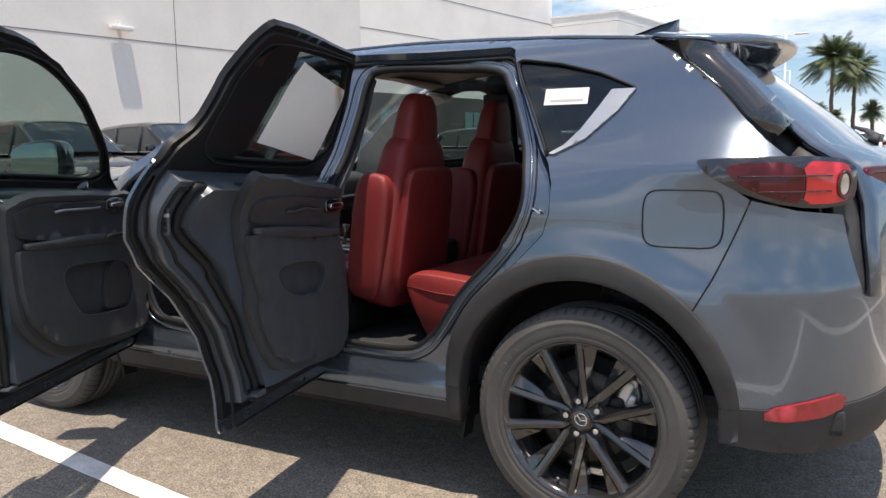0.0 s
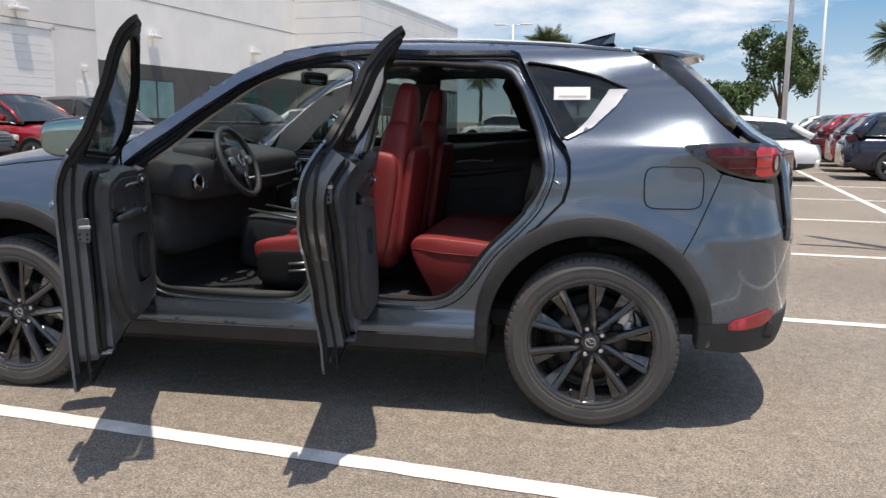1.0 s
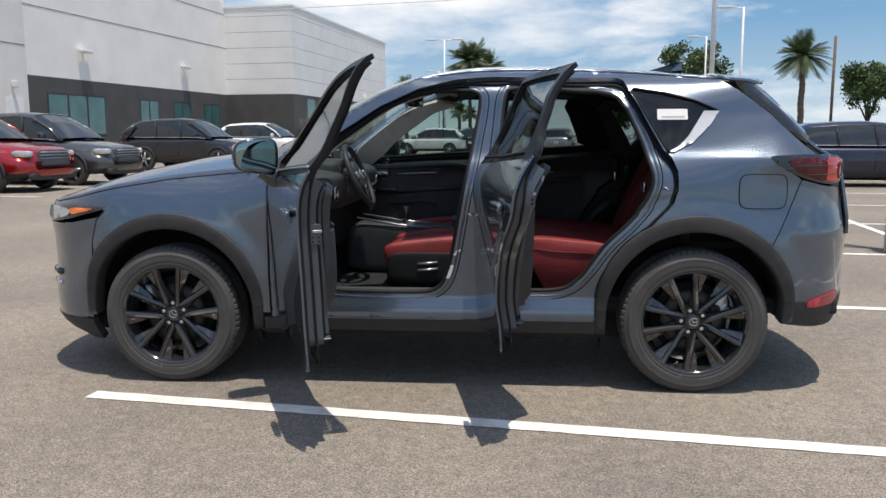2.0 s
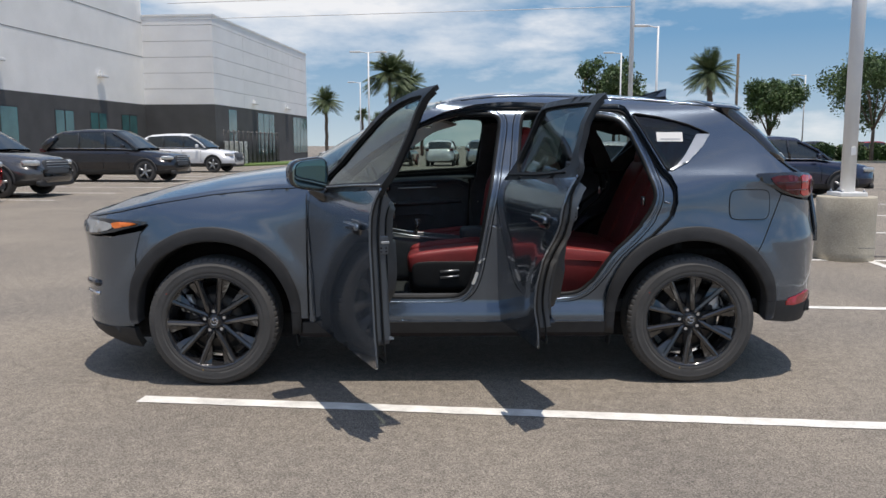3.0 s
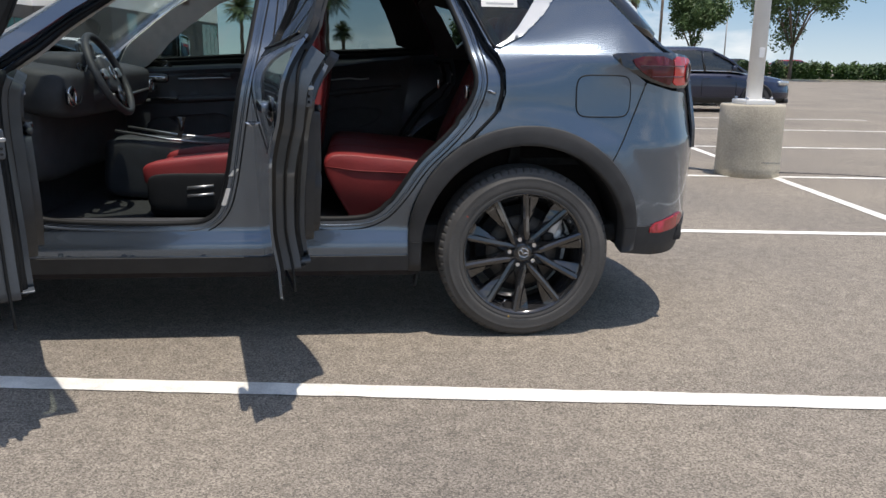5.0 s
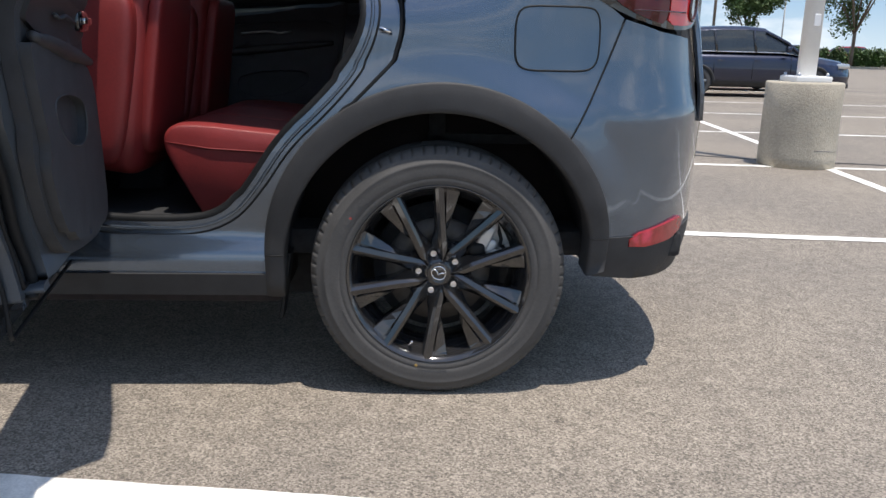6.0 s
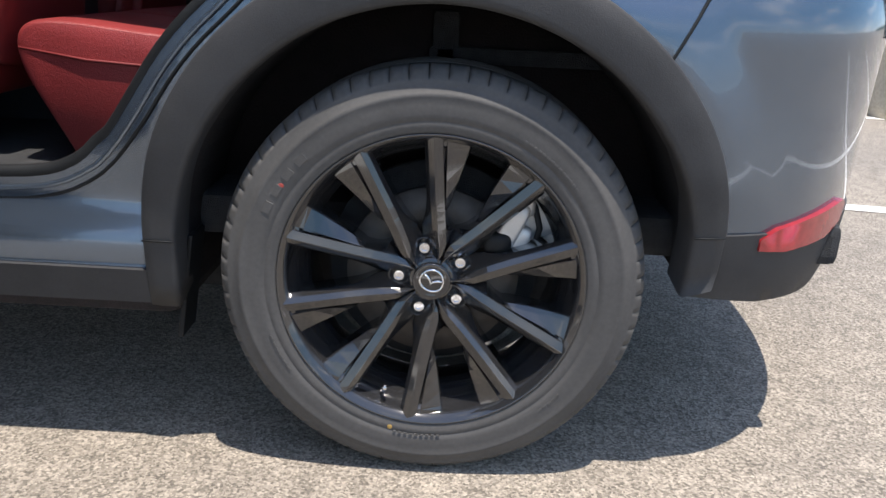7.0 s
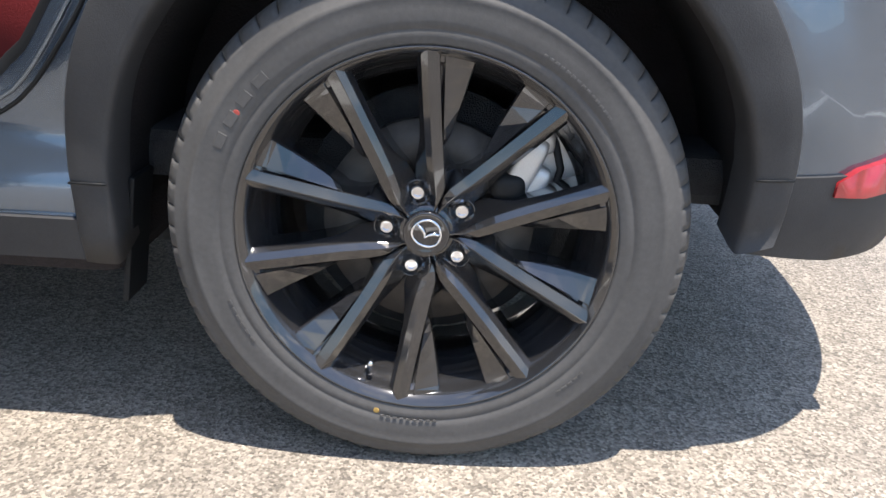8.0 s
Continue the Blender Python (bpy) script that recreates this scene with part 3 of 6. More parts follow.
# edge of the outer skin round both door openings; the jamb lies sunk inside it
SHUT_LINE = [(-2.125, 0.366), (-1.4, 0.360), (-0.475, 0.360), (-0.453, 0.385), (-0.434, 0.54), (-0.365, 0.68), (-0.275, 0.80), (-0.185, 0.89), (-0.122, 0.955), (-0.100, 1.03), (-0.102, 1.12), (-0.128, 1.185), (-0.165, 1.225), (-0.215, 1.32), (-0.312, 1.512),
             (-0.345, 1.575), (-0.375, 1.588), (-0.7, 1.588), (-1.0, 1.598), (-1.1, 1.594), (-1.22, 1.582), (-1.4, 1.538), (-1.6, 1.447), (-1.8, 1.317), (-1.98, 1.182), (-2.095, 1.085), (-2.128, 1.03), (-2.13, 0.75)]
JAMB = -0.042
WING = [(-2.17, 0.38), (-2.23, 0.38)] + arch(-2.698, 0.468, 4, 148) + [(-3.12, 0.75), (-3.09, 0.86), (-3.04, 0.915), (-3.3, 0.936), (-3.6, 0.936), (-3.8, 0.921), (-3.8, 0.9255), (-3.5, 0.9435), (-3.25, 0.9755), (-3.0, 1.0255), (-2.7, 1.072), (-2.4, 1.10), (-2.17, 1.115)]
REAR_BUMPER = SEAM_REAR[::-1] + arch(0.0, 0.468, 44, 10) + [(0.475, 0.47), (0.9, 0.47), (U_TAIL - 0.02, 0.47), (U_TAIL - 0.02, 0.78), (0.86, 0.80), (0.8, 1.03), (0.64, 1.045)]
FRONT_BUMPER = [(-3.03, 0.885), (-3.09, 0.86), (-3.12, 0.75)] + arch(-2.698, 0.468, 150, 176) + [(-3.17, 0.33), (-3.5, 0.31), (-3.72, 0.31), (-3.74, 0.42), (-3.72, 0.5), (-3.74, 0.83), (-3.6, 0.835), (-3.3, 0.835)]

suv = tagged(empty("suv"), "blue-grey suv with red leather seats and two doors open", "car")


def flat(pts):
    return np.array(pts, float)


def follow(side, pts, out=0.0, step=0.03, closed=False):
    """Points on the car's side along a path of (u, z)."""
    p = resample(pts, step, closed)
    s = skin(side)
    q = s(p[:, 0], p[:, 1])
    if callable(out) or out:
        h = 1e-3
        n = np.cross(s(p[:, 0] + h, p[:, 1]) - s(p[:, 0] - h, p[:, 1]), s(p[:, 0], p[:, 1] + h) - s(p[:, 0], p[:, 1] - h))
        n /= np.linalg.norm(n, axis=1)[:, None]
        lift = out(p[:, 0], p[:, 1])[:, None] if callable(out) else out
        q = q + n * lift * (1 if side < 0 else -1)
    return q


def body_panel(name, side, outline, mat, holes=(), thick=0.02, step=0.035, out=0.0, parent=None, label="", back=None, origin=(0, 0, 0)):
    return sheet(name, skin(side), flat(outline), [flat(h) for h in holes], thick, step, mat, parent or suv, label, out, back, origin, flip=side > 0)


# flip: along +u and +z the outward normal of the left side points to -y
for side in (-1, 1):
    fg, rg = chaikin(FRONT_GAP, 2), chaikin(REAR_GAP, 2)
    if side < 0:
        body_panel("body_side", side, SIDE, PAINT, [SHUT_LINE, QUARTER], thick=lambda a, b: np.where(b > 1.2, 0.045, 0.06), step=0.02)
        body_panel("door_jamb", side, offset_poly(SHUT_LINE, -0.005), PAINT, [fg, rg], thick=lambda a, b: np.where(b > 1.2, 0.025, 0.045), step=0.02, out=lambda u, z: np.interp(z, (0.36, 0.385, 0.415, 0.452, 0.475), (-0.006, -0.007, -0.013, -0.038, JAMB)), label="painted door jamb")
        # added black tube that draws the shade of the recess along the shut line
        tube("jamb_shade_line", follow(side, offset_poly(SHUT_LINE, 0.008), JAMB + 0.006, 0.03, True), 0.007, RUBBER, suv, 8, True)
    else:
        body_panel("body_side", side, SIDE, PAINT, [fg, rg, QUARTER], thick=lambda a, b: np.where(b > 1.2, 0.045, 0.075), step=0.05)
    body_panel("front_wing", side, WING, PAINT, step=0.03)
    body_panel("rear_bumper", side, REAR_BUMPER, PAINT, step=0.025)
    body_panel("front_bumper", side, FRONT_BUMPER, PAINT, step=0.03)
    body_panel("quarter_glass", side, [(a, b) for a, b in QUARTER], PRIVACY, thick=0.005, out=-0.006, step=0.06)
    body_panel("quarter_trim", side, [(0.121, 1.411), (0.044, 1.411), (0.008, 1.355), (-0.040, 1.285), (-0.088, 1.235), (-0.134, 1.209), (-0.116, 1.206), (-0.018, 1.256), (0.073, 1.342)], SATIN, thick=0.016, out=0.008, step=0.012, label="satin silver window trim")

    def pane_line(pts, r, name, mat, closed=True, out=0.002, side=side):
        tube(name, follow(side, pts, out, 0.03, closed), r, mat, suv, 6, closed)
    pane_line(QUARTER[-1:] + QUARTER[:6], 0.005, "quarter_seal", RUBBER, closed=False)
    # arch flares: a rounded profile swept round each wheel opening
    for cx in WHEEL_X:
        rear = cx == 0.0
        spine = ([(180.0, -0.09), (180.0, -0.045)] if rear else [(0.0, -0.09), (0.0, -0.045)])
        spine += [(a, 0.0) for a in (np.linspace(178, 12, 56) if rear else np.linspace(2, 184, 60))]
        if rear:
            spine += [(12.0, -0.035), (12.0, -0.07), (12.0, -0.112)]
        prof = ((0.517, -0.014), (0.517, 0.004), (0.5155, 0.009), (0.512, 0.0115), (0.485, 0.0135), (0.450, 0.014), (0.4415, 0.0125), (0.437, 0.007), (0.435, -0.004), (0.435, -0.06))
        rows = []
        for a, drop in spine:
            c, t = math.cos(radians(a)), math.sin(radians(a))
            slim = 1 - 0.33 * min(1.0, max(0.0, 1 - t)) ** 1.2
            uz = np.array([(cx + (0.435 + (r - 0.435) * slim) * c, ARCH_Z + (0.435 + (r - 0.435) * slim) * t + drop) for r, _ in prof])
            lifts = np.array([o for _, o in prof])
            rows.append(follow(side, uz, lambda u, z: lifts, 9.0))
        n = len(prof)
        verts = np.vstack(rows)
        faces = [(i * n + k, (i + 1) * n + k, (i + 1) * n + k + 1, i * n + k + 1) for i in range(len(rows) - 1) for k in range(n - 1)]
        faces += [tuple(range(n)), tuple((len(rows) - 1) * n + k for k in range(n))]
        mesh_object("arch_flare", verts, faces, CLAD, suv, "black plastic wheel arch flare")
    body_panel("sill_cladding", side, [(-2.2, 0.295), (-0.476, 0.295), (-0.476, 0.358), (-2.2, 0.358)], CLAD, thick=0.05, out=0.008, step=0.05, label="black plastic sill cladding")
    body_panel("bumper_cladding", side, [(0.446, 0.474), (0.440, 0.361), (0.60, 0.340), (0.75, 0.332), (U_TAIL - 0.02, 0.332), (U_TAIL - 0.02, 0.474)], CLAD, thick=0.04, out=0.006, step=0.03)
    body_panel("bumper_lip", side, [(-3.16, 0.20), (-3.5, 0.185), (U_NOSE + 0.02, 0.185), (U_NOSE + 0.02, 0.312), (-3.17, 0.322)], CLAD, thick=0.04, out=0.004, step=0.04)

# bonnet, roof and windscreen span from side to side
def edge_points(line, step=0.05):
    return follow(-1, line, 0.0, step)


hood_e = edge_points(HOOD_EDGE)
hood_c = np.interp(hood_e[:, 0], (-3.63, -3.5, -3.3, -3.1, -2.8, -2.45, -2.15), (0.012, 0.035, 0.075, 0.085, 0.09, 0.10, 0.105))
span("bonnet", hood_e, hood_c, PAINT, suv, steps=24, power=2.6, bow=np.interp(hood_e[:, 0], (-3.0, -2.4, -2.17), (0.0, -0.06, -0.14)))
roof_e = edge_points(ROOF_EDGE)
span("roof", roof_e, np.interp(roof_e[:, 0], (-1.42, -1.2, 0.13), (0.035, 0.045, 0.04)), PAINT, suv, steps=20, power=2.2)

# ---- the ground ----
SITE = pose(0, 0, 0, 0, 0, -6.6)


def site(a, b, z=0.0):
    """A place by the parking lot's own grid: a along the lines, b across them."""
    return SITE @ Vector((a, b, z))


def ground_sheet():
    n = 60
    xs = np.sinh(np.linspace(-5.2, 5.2, n)) * 11
    verts = [(x, y, 0) for y in xs for x in xs]
    faces = [(j * n + i, j * n + i + 1, (j + 1) * n + i + 1, (j + 1) * n + i) for j in range(n - 1) for i in range(n - 1)]
    ob = mesh_object("ground", verts, faces, ASPHALT)
    return tagged(ob, "worn grey asphalt of a parking lot with pale chips", "ground", kind="structure")


ground_sheet()


def road_line(a, b, width=0.105):
    """A painted line with slightly ragged edges."""
    a, b = Vector((*a, 0)), Vector((*b, 0))
    d = (b - a).normalized()
    side = Vector((-d.y, d.x, 0))
    k = min(160, max(6, int((b - a).length / 0.06)))
    verts, faces = [], []
    for i in range(k + 1):
        p = a + (b - a) * (i / k)
        w1, w2 = (width / 2 + 0.006 * noise.noise((p.x * 9, p.y * 9, s)) for s in (0.3, 7.7))
        verts += [p + side * w1 + Vector((0, 0, 0.004)), p - side * w2 + Vector((0, 0, 0.004))]
    for i in range(k):
        faces.append((2 * i, 2 * i + 1, 2 * i + 3, 2 * i + 2))
    ob = mesh_object("parking_line", verts, faces, LINE)
    return tagged(ob, "faded white painted parking line on asphalt", "parking line", "parking lines", "structure")


def site_line(a0, b0, a1, b1, width=0.105):
    p, q = site(a0, b0), site(a1, b1)
    return road_line((p.x, p.y), (q.x, q.y), width)


road_line((-3.03, -1.155), (3.0, -1.945))
for b in (1.4, 4.33, 7.5, 10.75, 13.9, 19.8, 22.8):
    site_line(-2.9, b, 3.15, b)
for b in (1.4, 4.33, 7.5, 10.75, 13.9, 19.0):
    site_line(3.28, b, 9.0, b)
site_line(3.215, -1.9, 3.215, 26.0)
for b in (10.2, 13.2, 16.2, 19.2, 22.1, 25.1, 28.1, 31.0):
    site_line(-18.3, b, -12.2, b)

# oil streak and a tar-sealed crack
seal_pts = [site(1.6 + 0.5 * i, 5.05 - 0.10 * i + 0.06 * math.sin(i * 1.7), 0.0035) for i in range(14)]
verts, faces = [], []
for i, p in enumerate(seal_pts):
    w = 0.025 + 0.012 * math.sin(i * 2.3)
    verts += [p + Vector((0, w, 0)), p - Vector((0, w, 0))]
    if i:
        faces.append((2 * i - 2, 2 * i - 1, 2 * i + 1, 2 * i))
tagged(mesh_object("crack_seal", verts, faces, RUBBER), "black tar seal along a crack in asphalt", "crack seal", kind="structure")

# grass strip and hedge far off
def strip(name, mat, a0, b0, a1, b1, w, z, label, cat):
    p, q = site(a0, b0), site(a1, b1)
    d = (q - p).normalized()
    s = Vector((-d.y, d.x, 0)) * w / 2
    up = Vector((0, 0, z))
    v = [p + s, p - s, q - s, q + s]
    ob = mesh_object(name, v + [x + up for x in v], [(0, 1, 2, 3), (4, 7, 6, 5), (0, 4, 5, 1), (1, 5, 6, 2), (2, 6, 7, 3), (3, 7, 4, 0)], mat, smooth=False)
    return tagged(ob, label, cat, kind="structure")


strip("lawn", GRASS, 8.0, 63.5, 75.0, 60.0, 5.0, 0.10, "strip of mown green grass behind a kerb", "lawn")
strip("lawn", GRASS, -20.5, 44.0, -15.0, 62.0, 4.0, 0.10, "strip of green grass beside the building", "lawn")
strip("kerb", CONCRETE, 8.0, 60.9, 75.0, 57.4, 0.25, 0.15, "pale concrete kerb along the grass", "kerb")


def leaf_cloud(rng, spots, count, size, flat_amount=0.5):
    """Many small leaves scattered in soft clumps: spots are (x, y, z, radius)."""
    w = np.array([s[3] ** 2 for s in spots])
    pick = rng.choice(len(spots), count, p=w / w.sum())
    verts, faces = [], []
    for i, k in enumerate(pick):
        x, y, z, r = spots[k]
        d = rng.normal(size=3)
        d /= np.linalg.norm(d)
        p = np.array((x, y, z)) + d * r * rng.uniform(0.2, 1.3) ** 0.8
        u = rng.normal(size=3)
        u /= np.linalg.norm(u)
        v = np.cross(u, rng.normal(size=3))
        v /= np.linalg.norm(v)
        s = size * rng.uniform(0.6, 1.3)
        verts += [p - u * s, p + v * s * 0.45, p + u * s, p - v * s * 0.45]
        faces.append((4 * i, 4 * i + 1, 4 * i + 2, 4 * i + 3))
    return verts, faces


def hedge(a0, b0, a1, b1, height, width):
    rng = np.random.default_rng(5)
    p, q = site(a0, b0), site(a1, b1)
    n = int((q - p).length / 0.55)
    spots = []
    for i in range(n):
        c = p + (q - p) * ((i + rng.uniform()) / n)
        for z in (0.35, 0.75, height - 0.35):
            spots.append((c.x + rng.uniform(-0.2, 0.2), c.y + rng.uniform(-0.3, 0.3), z, 0.45 * rng.uniform(0.8, 1.15)))
    v, f = leaf_cloud(rng, spots, 52000, 0.15)
    ob = mesh_object("hedge", v, f, LEAF, smooth=False)
    return tagged(ob, "long clipped dark green hedge along the lot", "hedge", kind="stuff")


hedge(16.0, 65.2, 76.0, 62.0, 1.35, 1.0)


def oak(at, height, spread, seed):
    """A broad tree: tapered trunk, limbs and a crown of leaf clumps with gaps."""
    rng = np.random.default_rng(seed)
    tree = tagged(empty("tree", Matrix.Translation(at)), "broad green shade tree with a bare grey trunk", "tree", "shade trees")
    fork = height * 0.33
    geo = [tube_geo([(0, 0, -0.05), (0.04, 0.02, fork * 0.5), (0.02, -0.03, fork)], [0.17, 0.13, 0.12], 9)]
    spots = []
    for k in range(9):
        a = 2 * math.pi * k / 9 + rng.uniform(-0.3, 0.3)
        reach = spread * rng.uniform(0.45, 0.8)
        top = height * rng.uniform(0.55, 0.86)
        tip = Vector((math.cos(a) * reach, math.sin(a) * reach, top))
        mid = Vector((tip.x * 0.45, tip.y * 0.45, fork + (top - fork) * 0.62))
        geo.append(tube_geo([(0, 0, fork * 0.92), mid, tip], [0.085, 0.05, 0.015], 6))
        for j in range(5):
            c = tip + Vector(rng.normal(size=3) * (0.22 * spread, 0.22 * spread, 0.075 * height))
            spots.append((c.x, c.y, c.z, spread * rng.uniform(0.16, 0.30)))
    for j in range(9):
        spots.append((rng.normal() * spread * 0.3, rng.normal() * spread * 0.3, height * rng.uniform(0.72, 0.94), spread * rng.uniform(0.18, 0.32)))
    mesh_object("trunk", *merge_geo(geo), BARK, tree)
    v, f = leaf_cloud(rng, spots, 12000, 0.14)
    mesh_object("crown", v, f, LEAF, tree, smooth=False)
    return tree


def palm_meshes(seed, feather=True):
    """The trunk and crown of a date palm of unit trunk height, crown about 2 m across its half."""
    rng = np.random.default_rng(seed)
    verts, faces = [], []
    for k in range(86):
        a = rng.uniform(0, 2 * math.pi)
        lift = radians(rng.uniform(-35, 80))
        length = rng.uniform(1.7, 2.25)
        d = Vector((math.cos(a) * math.cos(lift), math.sin(a) * math.cos(lift), math.sin(lift)))
        side = Vector((-math.sin(a), math.cos(a), 0))
        n = 16
        prev = None
        for i in range(n + 1):
            t = i / n
            p = d * length * t + Vector((0, 0, -0.75 * t * t * math.cos(lift) * 1.1))
            if prev is not None:
                up = side.cross((p - prev).normalized())
                for s in (-1, 1):
                    w = 0.55 * math.sin(math.pi * min(1, 0.12 + t * 0.9)) ** 0.7
                    tip = p + (side * s * 0.75 + (p - prev).normalized() * 0.65 + Vector((0, 0, -0.12)) + up * 0.25).normalized() * w
                    o = len(verts)
                    verts += [prev, prev + (p - prev) * 0.85, tip]
                    faces.append((o, o + 1, o + 2))
            prev = p
    return verts, faces


PALM_CROWNS = []


def palm(at, height, size, kind):
    tree = tagged(empty("palm_tree", Matrix.Translation(at)), "tall date palm with grey-green feathered fronds", "palm tree", "palms")
    if not PALM_CROWNS:
        for s in (3, 8, 21):
            PALM_CROWNS.append(mesh_object("crown", *palm_meshes(s), FROND, None, smooth=False))
    rings = int(height / 0.22)
    v, f = tube_geo([(0.03 * math.sin(i * 0.7), 0, height * i / rings - 0.05) for i in range(rings + 1)], [0.22 + (0.03 if i % 2 else 0) - 0.04 * i / rings + (0.10 if i > rings - 3 else 0) for i in range(rings + 1)], 9)
    mesh_object("trunk", v, f, BARK, tree)
    crown = new("crown", PALM_CROWNS[kind % 3].data)
    crown.parent = tree
    crown.matrix_local = Matrix.Translation((0, 0, height)) @ Matrix.Diagonal((size, size, size, 1))
    return tree


def bearing(x0, y0, degrees, depth):
    """A place seen from (x0, y0) so many degrees right of +y."""
    return Vector((x0 + math.tan(radians(degrees)) * depth, y0 + depth, 0))


PALMS = [(-1.20, -5.0, -2.75, 100, 10.1, 1.85), (-1.20, -5.0, -1.55, 104, 9.0, 1.7), (-1.51, -5.34, -7.0, 105, 7.0, 1.15), (-1.51, -5.34, -4.5, 140, 6.6, 0.8), (-1.51, -5.34, 19.2, 61, 6.8, 1.05),
         (-0.47, -4.61, -3.9, 110, 4.6, 0.8), (-0.47, -4.61, -3.1, 120, 4.3, 0.8), (-0.47, -4.61, -0.9, 105, 4.4, 0.8)]
for i, (x0, y0, deg, depth, h, s) in enumerate(PALMS):
    palm(bearing(x0, y0, deg, depth), h, s, i)
for c in PALM_CROWNS:
    bpy.data.objects.remove(c)
oak(bearing(-1.55, -5.34, 29.0, 62), 8.1, 3.7, 2)
oak(bearing(-1.55, -5.34, 23.0, 70), 6.9, 2.5, 9)
oak(bearing(-1.55, -5.34, 13.0, 62), 7.6, 2.6, 14)
oak(bearing(0.15, -4.0, 8.0, 56), 3.7, 2.4, 4)


# ---- lamp posts, poles, cables ----
def lamp_post(at, height, arm=(-1, 0), radius=0.07, heads=1):
    post = tagged(empty("street_lamp", Matrix.Translation(at)), "slim white lot light on a tall pole", "street lamp", "lot lights")
    tube("pole", [(0, 0, 0), (0, 0, height)], [radius, radius * 0.7], POLE_PAINT, post, 10)
    for s in (1, -1)[:heads]:
        d = Vector((arm[0] * s, arm[1] * s, 0))
        tube("arm", [(0, 0, height - 0.08), d * 0.5 + Vector((0, 0, height))], 0.03, POLE_PAINT, post, 6)
        cushion("lamp_head", (0.75 if abs(arm[0]) > 0.5 else 0.3, 0.3 if abs(arm[0]) > 0.5 else 0.75, 0.10), d * 0.85 + Vector((0, 0, height)), POLE_PAINT, post, 0.4)
    return post


lamp_post(bearing(-1.55, -5.34, 15.8, 40), 7.1)
lamp_post(bearing(-1.55, -5.34, 13.4, 56), 7.6)
lamp_post(bearing(-1.55, -5.34, 25.0, 72), 7.5)
lamp_post(bearing(-1.55, -5.34, -4.6, 80), 7.4)
lamp_post(bearing(0.97, -3.25, -6.9, 52), 7.4, heads=2)
mast_at = bearing(-1.55, -5.34, 14.1, 36)
mast = tagged(empty("flag_pole", Matrix.Translation(mast_at)), "tall bare white steel pole", "pole")
tube("shaft", [(0, 0, 0), (0, 0, 15)], [0.11, 0.08], POLE_PAINT, mast, 10)
for deg, depth, h in ((20.9, 80, 10.2), (11.0, 90, 10.0)):
    pole_ob = tagged(empty("utility_pole", Matrix.Translation(bearing(-1.55, -5.34, deg, depth))), "dark wooden utility pole", "utility pole", "utility poles")
    tube("shaft", [(0, 0, 0), (0, 0, h)], 0.14, BARK, pole_ob, 8)
for z in (7.35, 8.15):
    cable = [mast_at + Vector((-22 * t, 6 * t, z + 0.25 * t)) for t in (0, 0.25, 0.5, 0.75, 1)]
    tagged(tube("cable", cable, 0.018, POLE_PAINT, None, 5), "thin pale overhead cable strung from a pole", "cable", "cables")

# pole on a round concrete base beside the lot
post = tagged(empty("lot_light_pole", Matrix.Translation((3.49, 4.12, 0))), "white light pole on a round concrete base", "lamp post")
v, f = lathe_geo([(0.0, -0.05), (0.330, -0.05), (0.333, 0.1), (0.328, 0.5), (0.330, 0.735), (0.320, 0.752), (0.0, 0.752)], 48, "z")
mesh_object("concrete_base", v, f, CONCRETE, post, "stained round concrete base")
tube("form_seam", [(0.331 * math.cos(a), 0.331 * math.sin(a), 0.16 + 0.01 * math.sin(a * 3)) for a in np.linspace(-1.6, 0.3, 14)], 0.004, JOINT, post, 5)
box("base_plate", (0.33, 0.33, 0.055), (0, 0, 0.775), POLE_PAINT, post, 0.015)
tube("pole", [(0, 0, 0.78), (0.0, 0, 3.0), (0.02, 0, 9.0)], [0.082, 0.078, 0.065], POLE_PAINT, post, 20)
for dx, dy in ((-0.13, -0.13), (0.13, -0.13), (0.13, 0.13), (-0.13, 0.13)):
    tube("anchor_bolt", [(dx, dy, 0.78), (dx, dy, 0.83)], 0.015, STEEL, post, 8)
box("access_cover", (0.06, 0.012, 0.10), (0.0, -0.080, 1.28), POLE_PAINT, post, 0.004)


# ---- the showroom building ----
def site_box(name, a0, a1, b0, b1, z0, z1, mat, parent, label="", bevel=0.0):
    bm = box_bm((a1 - a0, b1 - b0, z1 - z0), ((a0 + a1) / 2, (b0 + b1) / 2, (z0 + z1) / 2), bevel)
    return part(name, bm, mat, parent, label)


hall = tagged(empty("showroom_building", SITE), "large white dealership building with a dark lower band", "building")
WALL_A, FRONT_B = -25.8, 46.8
BAND, WING_A, WING_B, END_B = 4.0, -25.55, 27.0, 70.0
# near wing with roller door, middle wing, panelled end block
site_box("wing_wall", -45, WING_A, -30, WING_B, 0, 13.2, GREY_WALL, hall, "pale grey rendered wall")
site_box("middle_wall", -45, WALL_A, WING_B, FRONT_B, BAND, 13.2, WHITE_WALL, hall, "white rendered wall")
site_box("middle_band", -45, WALL_A + 0.03, WING_B, FRONT_B, 0, BAND, DARK_WALL, hall, "dark grey masonry band")
site_box("end_band", -45, -21.0, FRONT_B, END_B, 0, BAND, DARK_WALL, hall, "dark grey masonry band")
site_box("end_core", -45, -21.06, FRONT_B + 0.06, END_B - 0.1, BAND, 9.62, JOINT, hall)
z = BAND + 0.02
